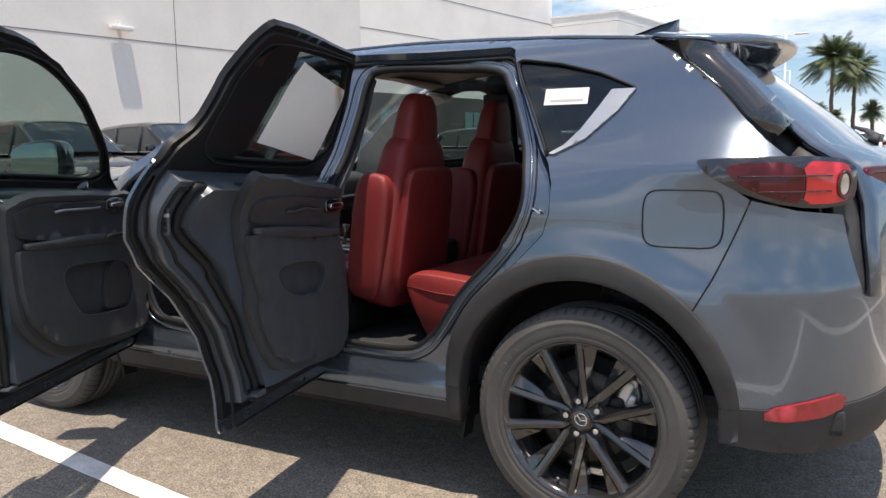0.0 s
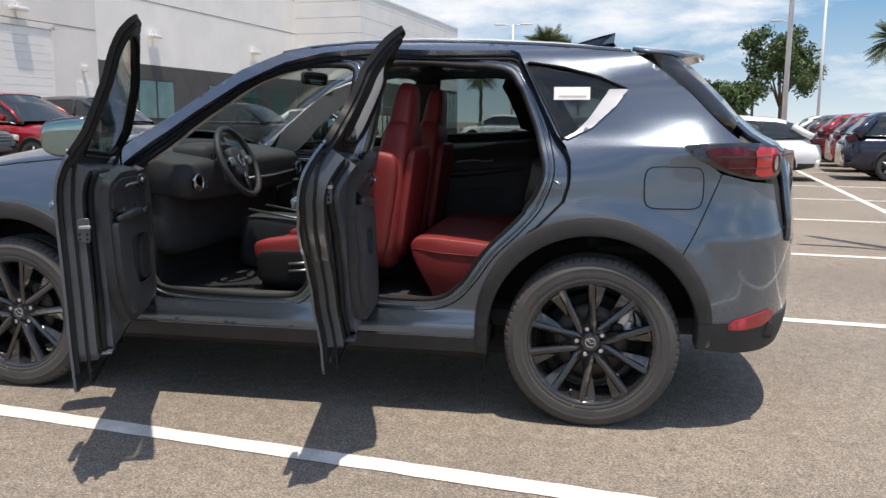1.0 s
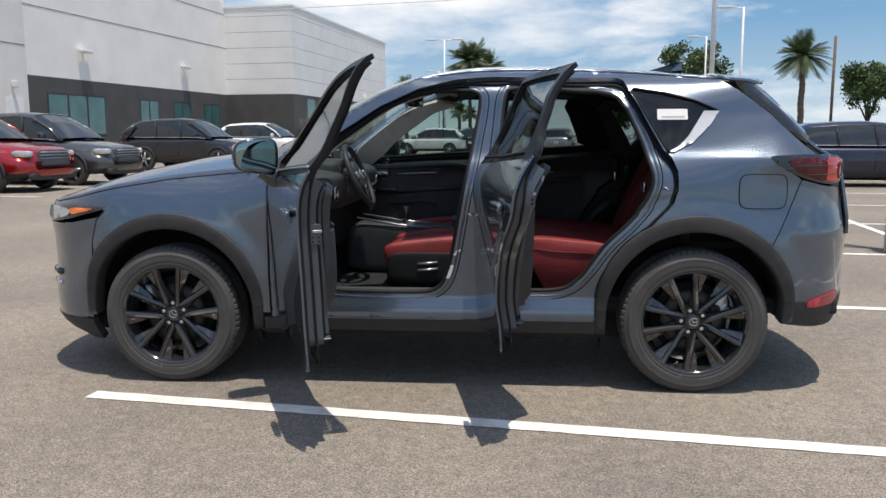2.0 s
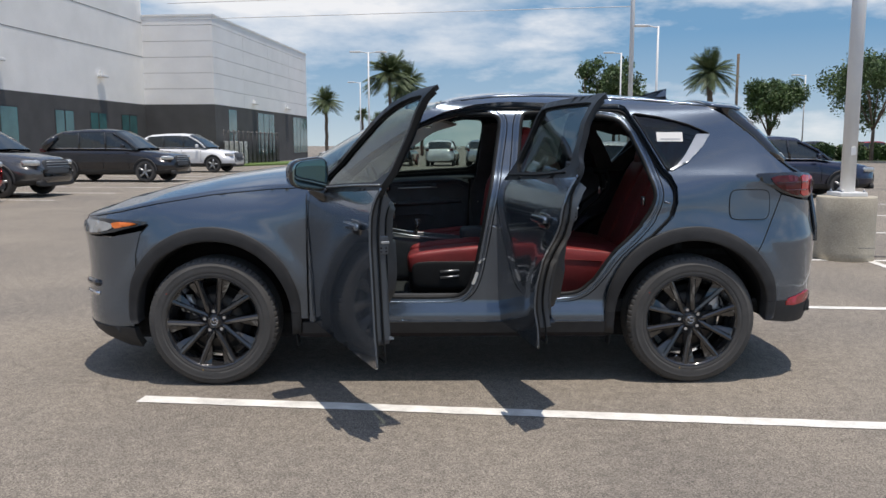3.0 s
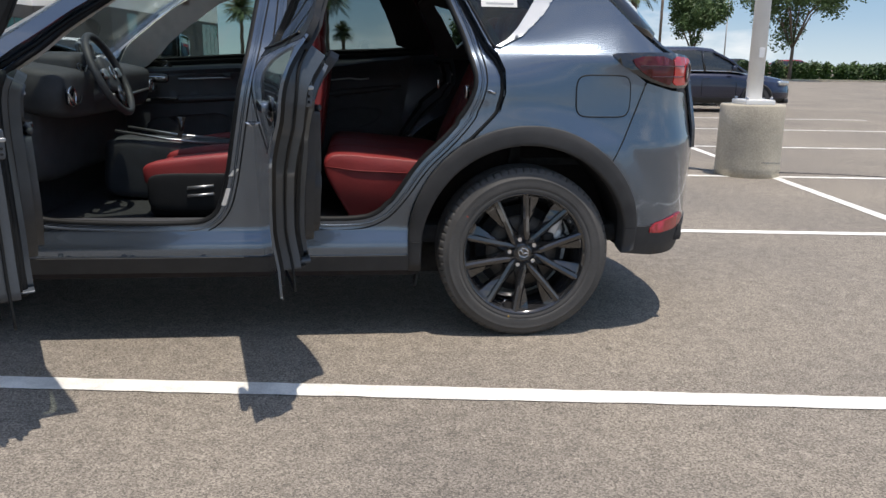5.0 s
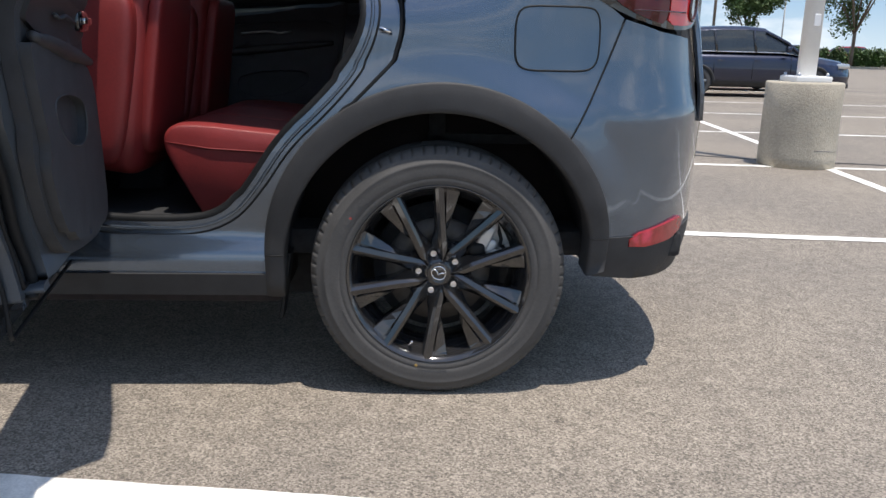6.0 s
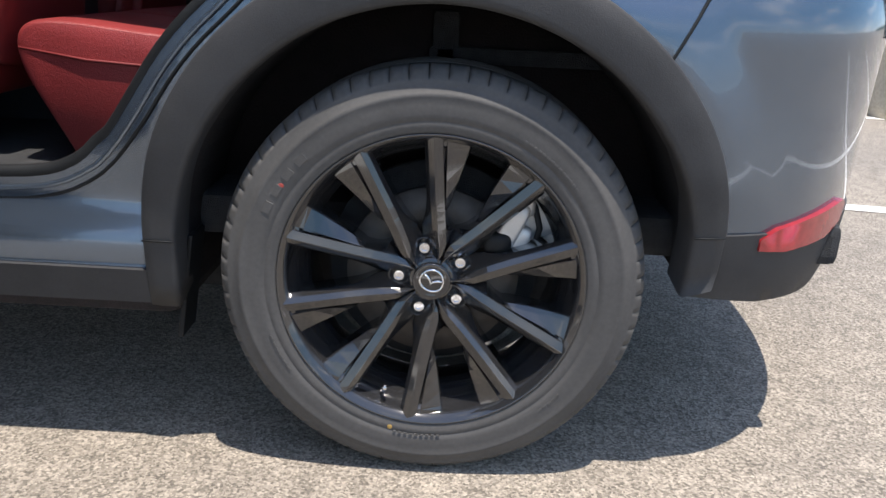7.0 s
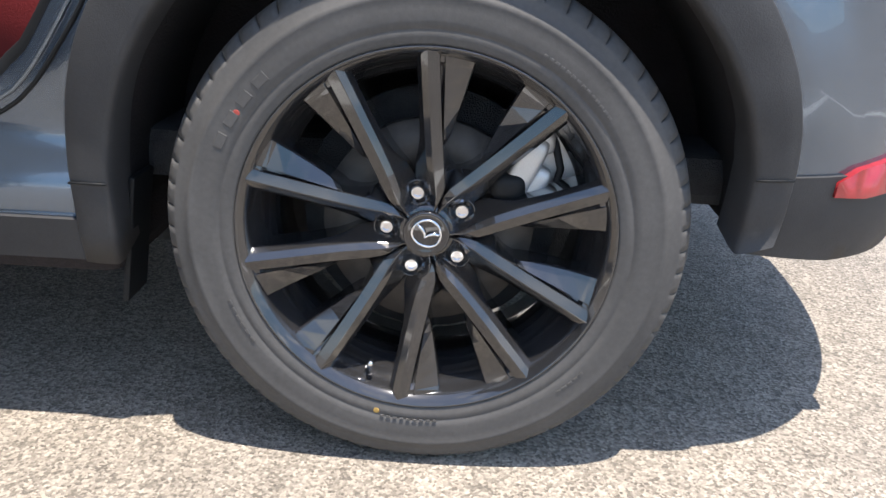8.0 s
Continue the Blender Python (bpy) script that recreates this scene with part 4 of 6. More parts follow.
while z < 9.5:
    step_b = (END_B - FRONT_B) / 4
    for k in range(4):
        site_box("wall_panel", -21.5, -21.0, FRONT_B + step_b * k + 0.01, FRONT_B + step_b * (k + 1) - 0.01, z, min(z + 1.0, 9.7), PANEL_WALL, hall)
    site_box("wall_panel", -26.0, -21.01, FRONT_B, FRONT_B + 0.4, z, min(z + 1.0, 9.7), PANEL_WALL, hall)
    z += 1.025
site_box("coping", -45, -20.95, FRONT_B - 0.05, END_B + 0.1, 9.7, 9.82, PANEL_WALL, hall)
for zz in (5.25, 9.3):
    site_box("joint", WING_A - 0.01, WING_A + 0.01, -30, WING_B - 0.05, zz - 0.02, zz + 0.02, JOINT, hall)
for zz in (7.1, 9.3):
    site_box("joint", WALL_A - 0.01, WALL_A + 0.012, WING_B + 0.05, FRONT_B, zz - 0.02, zz + 0.02, JOINT, hall)
for bb in (8.0, 16.4):
    site_box("joint", WING_A - 0.01, WING_A + 0.01, bb - 0.015, bb + 0.015, 0, 13, JOINT, hall)
# roller door with slats
for dz in np.arange(0.0, 4.9, 0.33):
    site_box("roller_slat", WING_A - 0.05, WING_A + 0.05, 19.5, 24.2, dz, dz + 0.32, PANEL_WALL, hall)
for b0, b1, z0, z1 in ((19.3, 19.5, 0, 5.1), (24.2, 24.4, 0, 5.1), (19.3, 24.4, 4.98, 5.16)):
    site_box("door_frame", WING_A - 0.01, WING_A + 0.09, b0, b1, z0, z1, GREY_WALL, hall)
site_box("service_door", WING_A - 0.03, WING_A + 0.05, 25.6, 26.6, 0, 2.9, PANEL_WALL, hall)
site_box("downpipe", WALL_A + 0.04, WALL_A + 0.14, 27.1, 27.22, 0, 4.0, DARK_WALL, hall)


def facade_window(b0, b1, z0, z1, a, panes):
    frame_ob = site_box("window", a - 0.25, a + 0.012, b0, b1, z0, z1, FENCE, hall, "teal tinted window in dark frame")
    step = (b1 - b0) / panes
    for k in range(panes):
        bm = box_bm((0.02, step - 0.14, z1 - z0 - 0.14), (a + 0.012, b0 + step * (k + 0.5), (z0 + z1) / 2))
        part("pane", bm, WINDOW, frame_ob)


for b0, b1, n in ((28.5, 32.9, 3), (36.1, 38.0, 2), (39.7, 41.6, 2), (43.4, 45.5, 2)):
    facade_window(b0, b1, 1.3, 3.28, WALL_A + 0.03, n)
for b0, b1, n in ((49.2, 50.9, 1), (55.5, 59.7, 3), (65.2, 69.8, 4)):
    facade_window(b0, b1, 0.6, 3.85, -21.0, n)
for a, b, z in ((WING_A, 22.4, 5.6), (WALL_A, 31.3, 5.4), (WALL_A, 41.1, 5.4), (-21.0, 54.6, 4.45), (-21.0, 63.1, 4.45), (WING_A, 14.0, 5.6), (WING_A, 26.0, 3.5)):
    big = z > 4
    site_box("lamp_stem", a - 0.05, a + (0.16 if big else 0.1), b - 0.05, b + 0.05, z - 0.05, z + 0.28 if big else z + 0.1, POLE_PAINT, hall)
    bm = box_bm((0.30 if big else 0.2, 0.85 if big else 0.2, 0.16 if big else 0.3), (a + (0.22 if big else 0.15), b, z), 0.05)
    part("wall_lamp", bm, POLE_PAINT, hall, "white wall lamp")
# fence and cabinet at the building's corner
for i in range(13):
    b = 43.4 + i * 0.9
    p = site(-19.2, b)
    q = tagged(empty("fence_panel", Matrix.Translation(p) @ pose(0, 0, 0, 0, 0, -6.6)), "black metal fence panel with slim bars", "fence", "fence panels")
    tube("post", [(0, 0, 0), (0, 0, 2.3)], 0.04, FENCE, q, 6)
    for z in (0.3, 2.15):
        tube("rail", [(0, 0, z), (0, 0.9, z)], 0.02, FENCE, q, 6)
    for k in range(1, 6):
        tube("bar", [(0, 0.15 * k, 0.1), (0, 0.15 * k, 2.25)], 0.011, FENCE, q, 5)
cab = tagged(empty("utility_cabinet", SITE @ Matrix.Translation((-20.2, 48.3, 0))), "pale metal utility cabinet beside the building", "cabinet")
box("cabinet_body", (1.0, 1.8, 1.6), (0, 0, 0.8), PANEL_WALL, cab, 0.03)
box("cabinet_door", (0.02, 0.8, 1.4), (0.51, -0.42, 0.8), PANEL_WALL, cab, 0.01)

# ---- the grey car: glazing, doors, liftgate ----
A_PILLAR = [(-1.42, 1.582), (-1.6, 1.505), (-1.8, 1.38), (-2.0, 1.235), (-2.165, 1.12)]
ws = edge_points(A_PILLAR, 0.05)
ws_in = ws.copy()
ws_in[:, 1] = np.abs(ws[:, 1]) - 0.02
span("windscreen", ws_in, np.interp(ws[:, 2], (1.12, 1.582), (0.085, 0.036)), GLASS, suv, steps=18, power=2.2, thick=0.006, bow=np.interp(ws[:, 2], (1.12, 1.582), (-0.17, -0.09)))
cowl = np.array([(-2.29, 0.74, 1.12), (-2.2, 0.76, 1.115), (-2.1, 0.78, 1.10)])
span("cowl_panel", cowl, (0.065, 0.055, 0.05), DARK, suv, steps=12, thick=0.01, bow=-0.12)
bow_roof = np.interp(roof_e[:, 0], (-1.42, -1.1, 0.13), (-0.09, 0.0, 0.05))
roof_in = roof_e - np.array((0, 0, 0.035))
roof_in[:, 1] = np.abs(roof_e[:, 1]) - 0.02
span("headliner", roof_in, 0.035, LINER, suv, steps=12, thick=0.01, label="pale grey fabric headliner")


def door_depth(a, b):
    return 0.125 - 0.08 * soft_step(1.05, 1.17, b)


def inset_ring(side, pts, out, name, mat, parent, origin, r=0.008):
    p = follow(side, pts, out, 0.03, True) - np.array(origin)
    return tube(name, p, r, mat, parent, 6, True)


def build_door(side, kind, hinge, swing):
    """A car door built shut and swung about its hinge."""
    front = kind == "front"
    outline, pane = (FRONT_DOOR, FRONT_PANE) if front else (REAR_DOOR, REAR_PANE)
    o = np.array((hinge[0], side * hinge[1], 0.0))
    ring, glass = flat(outline), chaikin(pane, 1)
    slope, level = (0.062, 1.10 + 2.12 * 0.062) if front else (0.057, 1.165 + 1.06 * 0.057)
    lower = cut_poly(ring, -slope, 1.0, level)
    upper = cut_poly(ring, slope, -1.0, -level + 0.012)
    door = body_panel(kind + "_door", side, lower, PAINT, (), 0.009, 0.028, 0.003, suv, origin=o,
                      label="grey %s door standing wide open" % kind if swing else "grey %s door, shut" % kind)
    door.matrix_local = pose(*o, 0, 0, swing)

    def bit(name, out_pts, mat, out, thick, step=0.04, label="", holes=()):
        return body_panel(name, side, out_pts, mat, holes, thick, step, out, door, label, origin=o)
    core = cut_poly(cut_poly(offset_poly(ring, 0.03), -slope, 1.0, level - 0.01), 0.0, -1.0, -0.455)
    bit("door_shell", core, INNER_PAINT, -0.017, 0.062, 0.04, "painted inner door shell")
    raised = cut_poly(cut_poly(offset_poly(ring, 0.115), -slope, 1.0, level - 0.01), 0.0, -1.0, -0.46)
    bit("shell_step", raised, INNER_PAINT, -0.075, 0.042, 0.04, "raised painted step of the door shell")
    inset_ring(side, cut_poly(cut_poly(offset_poly(ring, 0.10), 0.0, -1.0, -0.455), -slope, 1.0, level - 0.02), -0.088, "weather_strip", RUBBER, door, o, 0.013)
    bit("shut_step", cut_poly(cut_poly(offset_poly(ring, 0.012), -slope, 1.0, level - 0.01), 0.0, -1.0, -0.41), FRAME_BLACK, -0.0055, 0.014, 0.05)
    bit("window_frame", upper, FRAME_BLACK, 0.004, 0.02, 0.03, "satin black window frame", [glass])
    inner_up = cut_poly(offset_poly(ring, 0.012), slope, -1.0, -level + 0.03)
    bit("frame_inner", inner_up, FRAME_BLACK, -0.016, 0.014, 0.03, "black inner window frame", [offset_poly(glass, -0.004)])
    bit("window", glass, TINTED if front else PRIVACY, -0.012, 0.005, 0.08)
    for off, out, r, nm in ((0.003, -0.018, 0.007, "window_seal"), (-0.010, -0.031, 0.004, "frame_seal")):
        inset_ring(side, offset_poly(glass, off), out, nm, RUBBER, door, o, r)
    if not front:
        bit("sash_cover", chaikin([(-0.455, 1.235), (-0.47, 1.30), (-0.59, 1.565), (-0.36, 1.56), (-0.255, 1.32), (-0.235, 1.235)], 1), FRAME_BLACK, -0.020, 0.012, 0.04, "black cover over the fixed rear pane")
    tube("belt_trim", follow(side, [(a, b - 0.014) for a, b in pane[:3]], 0.008, 0.05) - o, 0.005, SATIN if front else FRAME_BLACK, door, 8)
    inset_ring(side, cut_poly(cut_poly(offset_poly(ring, 0.055), 0.0, -1.0, -0.475), -slope, 1.0, level - 0.03), -0.080, "door_seal", RUBBER, door, o, 0.006)
    inset_ring(side, offset_poly(ring, 0.022), lambda u, z: -0.05 + 0.024 * soft_step(1.05, 1.2, z), "edge_seal", RUBBER, door, o, 0.005)
    # inner trim: base panel, upper pad, a lower panel that carries the armrest shelf and holds a sunk pocket
    if front:
        trim = [(-2.05, 0.50), (-1.97, 0.455), (-1.45, 0.495), (-1.37, 0.525), (-1.24, 0.63), (-1.19, 0.71), (-1.185, 1.0), (-1.17, 1.175), (-1.5, 1.168), (-2.0, 1.135), (-2.07, 1.08), (-2.07, 0.8)]
        upper_pad = [(-2.02, 0.90), (-1.23, 0.94), (-1.225, 1.0), (-1.215, 1.13), (-1.5, 1.125), (-1.98, 1.09), (-2.03, 1.05)]
        lower_pad = [(-2.045, 0.868), (-1.6, 0.893), (-1.222, 0.915), (-1.205, 0.90), (-1.21, 0.73), (-1.255, 0.65), (-1.38, 0.56), (-1.46, 0.53), (-1.96, 0.488), (-2.03, 0.52), (-2.05, 0.70)]
        pocket = [(-1.40, 0.83), (-1.50, 0.66), (-1.56, 0.625), (-1.82, 0.598), (-1.90, 0.61), (-1.93, 0.70), (-1.90, 0.79), (-1.70, 0.815)]
        shelf = [(-2.03, 0.880), (-1.62, 0.905), (-1.24, 0.925)]
        pull, strip_to = (-1.84, 1.055), (-1.42, 1.072)
    else:
        trim = [(-1.05, 0.51), (-0.98, 0.47), (-0.64, 0.50), (-0.565, 0.53), (-0.505, 0.64), (-0.455, 0.74), (-0.41, 0.86), (-0.388, 1.0), (-0.375, 1.18), (-0.355, 1.232), (-0.39, 1.238), (-0.6, 1.222), (-1.0, 1.18), (-1.045, 1.15), (-1.055, 0.8)]
        upper_pad = [(-1.02, 0.955), (-0.43, 1.02), (-0.425, 1.10), (-0.43, 1.18), (-0.6, 1.175), (-1.0, 1.14), (-1.025, 1.10)]
        lower_pad = [(-1.035, 0.918), (-0.72, 0.955), (-0.415, 0.990), (-0.405, 0.975), (-0.425, 0.87), (-0.475, 0.74), (-0.525, 0.64), (-0.585, 0.555), (-0.65, 0.53), (-0.97, 0.505), (-1.03, 0.54), (-1.04, 0.7)]
        pocket = [(-0.54, 0.86), (-0.56, 0.80), (-0.64, 0.755), (-0.76, 0.735), (-0.84, 0.745), (-0.88, 0.79), (-0.86, 0.84), (-0.70, 0.865)]
        shelf = [(-1.02, 0.930), (-0.72, 0.965), (-0.43, 1.000)]
        pull, strip_to = (-0.97, 1.07), (-0.62, 1.10)
    bit("door_trim", chaikin(trim, 2), DARK, -0.118, 0.03, 0.035, label="black moulded inner door trim")
    bit("upper_pad", chaikin(upper_pad, 2), BLACK_LEATHER, -0.146, 0.012, 0.04)
    bit("lower_panel", chaikin(lower_pad, 2), DARK, -0.146, 0.024, 0.03, "black moulded panel with a sunk pocket", [chaikin(pocket, 2)])
    inset_ring(side, chaikin(pocket, 2), -0.169, "pocket_rim", DARK, door, o, 0.003)

    def spot(u, z, out):
        return Vector(follow(side, [(u, z), (u + 1e-4, z)], out, 1.0)[0]) - Vector(o)
    tube("armrest", follow(side, shelf, -0.168, 0.04) - o, [0.010 + 0.010 * math.sin(math.pi * k / (len(follow(side, shelf, 0.0, 0.04)) - 1)) for k in range(len(follow(side, shelf, 0.0, 0.04)))], BLACK_LEATHER, door, 12)
    if front:
        holder = [(-1.90, 0.62), (-1.89, 0.79), (-1.76, 0.805), (-1.69, 0.64), (-1.74, 0.615)]
        bit("bottle_holder", chaikin(holder, 1), BLACK_LEATHER, -0.150, 0.016, 0.04)
        window_switch = spot(-1.80, 0.905, -0.178)
        cushion("window_switches", (0.16, 0.05, 0.02), window_switch, GLOSS, door, 0.4)
    h = spot(pull[0], pull[1], -0.157)
    cushion("handle_cup", (0.13, 0.03, 0.055), h, GLOSS, door, 0.5)
    cushion("inner_handle", (0.10, 0.016, 0.022), h + Vector((0.0, -side * 0.018, 0.0)), CHROME, door, 0.6, label="chrome inner door pull")
    line = [(pull[0] + 0.12, pull[1] + 0.004), strip_to]
    tube("trim_strip", follow(side, [(a, b - 0.008) for a, b in line], -0.168, 0.06) - o, 0.005, SATIN if front or side > 0 else DARK, door, 6, label="thin trim strip")
    # outer handle and lock
    hz, hu = (0.985, -1.26) if front else (1.01, -0.27)
    hp = spot(hu, hz, 0.026)
    cushion("door_handle", (0.20, 0.03, 0.034), hp, PAINT, door, 0.45)
    cushion("handle_recess", (0.17, 0.02, 0.075), spot(hu, hz - 0.006, 0.0), GLOSS, door, 0.6)
    # latch on the shut face
    lu, lz = (-1.125, 0.905) if front else (-0.135, 1.075)
    lp = spot(lu, lz, -0.075)
    cushion("latch_plate", (0.010, 0.045, 0.085), lp + Vector((0.012, 0, 0)), STEEL_DARK, door, 0.3, label="dull steel latch plate on the shut face")
    cushion("latch_mouth", (0.010, 0.040, 0.012), lp + Vector((0.017, -side * 0.006, 0.012)), SATIN, door, 0.4, label="bright latch mouth")
    for dz in (-0.028, -0.012):
        for dy in (-0.012, 0.012):
            cushion("latch_bolt", (0.008, 0.008, 0.008), lp + Vector((0.017, dy, dz)), RUBBER, door, 0.7, n=8)
    if front:
        # door mirror
        mp = Vector((-1.80, side * 1.0, 1.205)) - Vector(o)
        wing = rot("Z", 8 * -side) @ rot("X", -90 * side)
        cushion("mirror_housing", (0.13, 0.185, 0.205), mp, PAINT, door, 0.62, wing, "grey door mirror housing", taper=0.26)
        cushion("mirror_rim", (0.070, 0.188, 0.208), mp + Vector((0.04, 0, 0)), GLOSS, door, 0.58, wing, taper=0.26)
        cushion("mirror_face", (0.01, 0.164, 0.184), mp + Vector((0.0755, 0, 0)), MIRROR, door, 0.5, wing, "mirror glass", taper=0.26)
        v, fc = tube_geo([mp + Vector((-0.0, -side * 0.03, -0.07)), mp + Vector((-0.01, -side * 0.09, -0.11)), mp + Vector((-0.02, -side * 0.15, -0.125))], [0.035, 0.04, 0.05], 12)
        mesh_object("mirror_foot", v, fc, GLOSS, door)
    elif side < 0:
        bit("window_sticker", [(-0.52, 1.270), (-0.945, 1.212), (-1.005, 1.448), (-0.635, 1.520)], PAPER, -0.021, 0.002, 0.06, label="white paper label stuck inside the window")
    return door


build_door(-1, "front", (-2.134, 0.881), -66.8)
build_door(-1, "rear", (-1.06, 0.867), -79.2)
build_door(1, "front", (-2.15, 0.84), 0)
build_door(1, "rear", (-1.12, 0.85), 0)

for side in (-1, 1):
    # black seals round the door openings, sill plates and pillar trims
    for gap in (FRONT_GAP, REAR_GAP):
        g = chaikin(gap, 2)
        sunk = JAMB if side < 0 else 0.0
        tube("opening_seal", follow(side, g, sunk - 0.012, 0.03, True), 0.014, RUBBER, suv, 8, True, "black rubber door opening seal")
        tube("opening_ridge", follow(side, offset_poly(g, -0.024), sunk - 0.001, 0.03, True), 0.006, PAINT, suv, 6, True)
        tube("opening_gasket", follow(side, offset_poly(g, -0.042), sunk, 0.03, True), 0.0035, RUBBER, suv, 6, True)
    for a, b in ((-1.98, -1.32), (-1.0, -0.64)):
        box("sill_plate", (b - a, 0.07, 0.012), ((a + b) / 2, side * 0.80, 0.494), DARK, suv, 0.004, "black scuff plate")
    body_panel("pillar_trim", side, [(-2.12, 1.10), (-2.02, 1.11), (-1.9, 1.215), (-1.7, 1.37), (-1.5, 1.49), (-1.34, 1.56), (-1.44, 1.575)] if side < 0 else [(-2.12, 1.08), (-1.96, 1.09), (-1.83, 1.20), (-1.63, 1.355), (-1.45, 1.465), (-1.28, 1.535), (-1.42, 1.578), (-1.6, 1.50), (-1.8, 1.38), (-2.0, 1.235)], LINER, thick=0.03, out=-0.055, step=0.05, label="pale grey front pillar trim")
    body_panel("pillar_trim", side, [(-1.13, 0.62), (-1.03, 0.62), (-0.985, 1.0), (-0.95, 1.55), (-1.08, 1.55), (-1.12, 1.2), (-1.17, 0.95)], DARK, thick=0.02, out=-0.08, step=0.05)
    body_panel("pillar_trim", side, [(-0.34, 1.5), (-0.2, 1.2), (0.0, 1.2), (0.1, 1.35), (0.16, 1.40), (0.3, 1.42), (0.2, 1.515), (0.11, 1.56), (-0.3, 1.55)], DARK, [[(-0.25, 1.5), (0.08, 1.41), (-0.1, 1.25)]], thick=0.02, out=-0.05, step=0.05)
    body_panel("rear_pillar_trim", side, [(0.12, 1.55), (0.05, 1.5), (0.22, 1.34), (0.45, 1.23), (0.52, 1.215), (0.36, 1.36), (0.25, 1.455)], TRIM_BROWN, thick=0.05, out=-0.06, step=0.04, label="brown-grey rear pillar trim")
    body_panel("cargo_trim", side, [(-0.05, 0.86), (0.30, 0.86), (0.46, 0.72), (0.62, 0.7), (0.62, 1.17), (0.3, 1.25), (0.0, 1.2)], DARK, thick=0.02, out=-0.09, step=0.06)
    tube("gate_seal", follow(side, D_PILLAR, -0.02, 0.04), 0.014, RUBBER, suv, 8)
    # fuel lid, striker loops
    tube("door_striker", [(-1.13, side * 0.84, 0.90), (-1.13, side * 0.90, 0.90), (-1.108, side * 0.905, 0.895), (-1.105, side * 0.84, 0.885)], 0.006, CHROME, suv, 6)
    tube("door_striker", [(-0.165, side * 0.83, 1.035), (-0.165, side * 0.89, 1.035), (-0.143, side * 0.895, 1.03), (-0.14, side * 0.83, 1.015)], 0.006, CHROME, suv, 6)

lid = chaikin([(0.192, 1.0), (0.192, 1.065), (0.205, 1.095), (0.235, 1.103), (0.31, 1.103), (0.385, 1.103), (0.412, 1.095), (0.424, 1.065), (0.424, 1.0), (0.420, 0.965), (0.405, 0.943), (0.375, 0.936), (0.31, 0.936), (0.235, 0.936), (0.207, 0.943), (0.194, 0.965)], 1)
body_panel("fuel_lid", -1, lid, PAINT, thick=0.004, out=0.0025, step=0.03)
tube("fuel_gap", follow(-1, lid, 0.001, 0.03, True), 0.0032, RUBBER, suv, 6, True)
for pts in ([(0.325, 0.71), (0.40, 0.85), (0.455, 0.97), (0.50, 1.075)], [(-2.162, 0.40), (-2.162, 1.08)], [(-3.12, 0.66), (-3.12, 0.75), (-3.09, 0.86), (-3.04, 0.91)], HOOD_EDGE[:6], [(-0.505, 0.352), (-2.15, 0.352)]):
    tube("panel_gap", follow(-1, pts, 0.0005, 0.04), 0.0028, RUBBER, suv, 6)
tube("roof_channel", follow(-1, [(a, b - 0.004) for a, b in ROOF_EDGE[1:]], 0.0, 0.05), 0.0026, RUBBER, suv, 6)
# quarter window label
body_panel("quarter_sticker", -1, [(-0.185, 1.372), (-0.035, 1.372), (-0.035, 1.425), (-0.185, 1.425)], PAPER, thick=0.001, out=-0.004, step=0.05, label="white paper strip with faint print on the quarter glass")
body_panel("sticker_print", -1, [(-0.165, 1.381), (-0.05, 1.381), (-0.05, 1.389), (-0.165, 1.389)], INK, thick=0.0008, out=-0.0028, step=0.05)

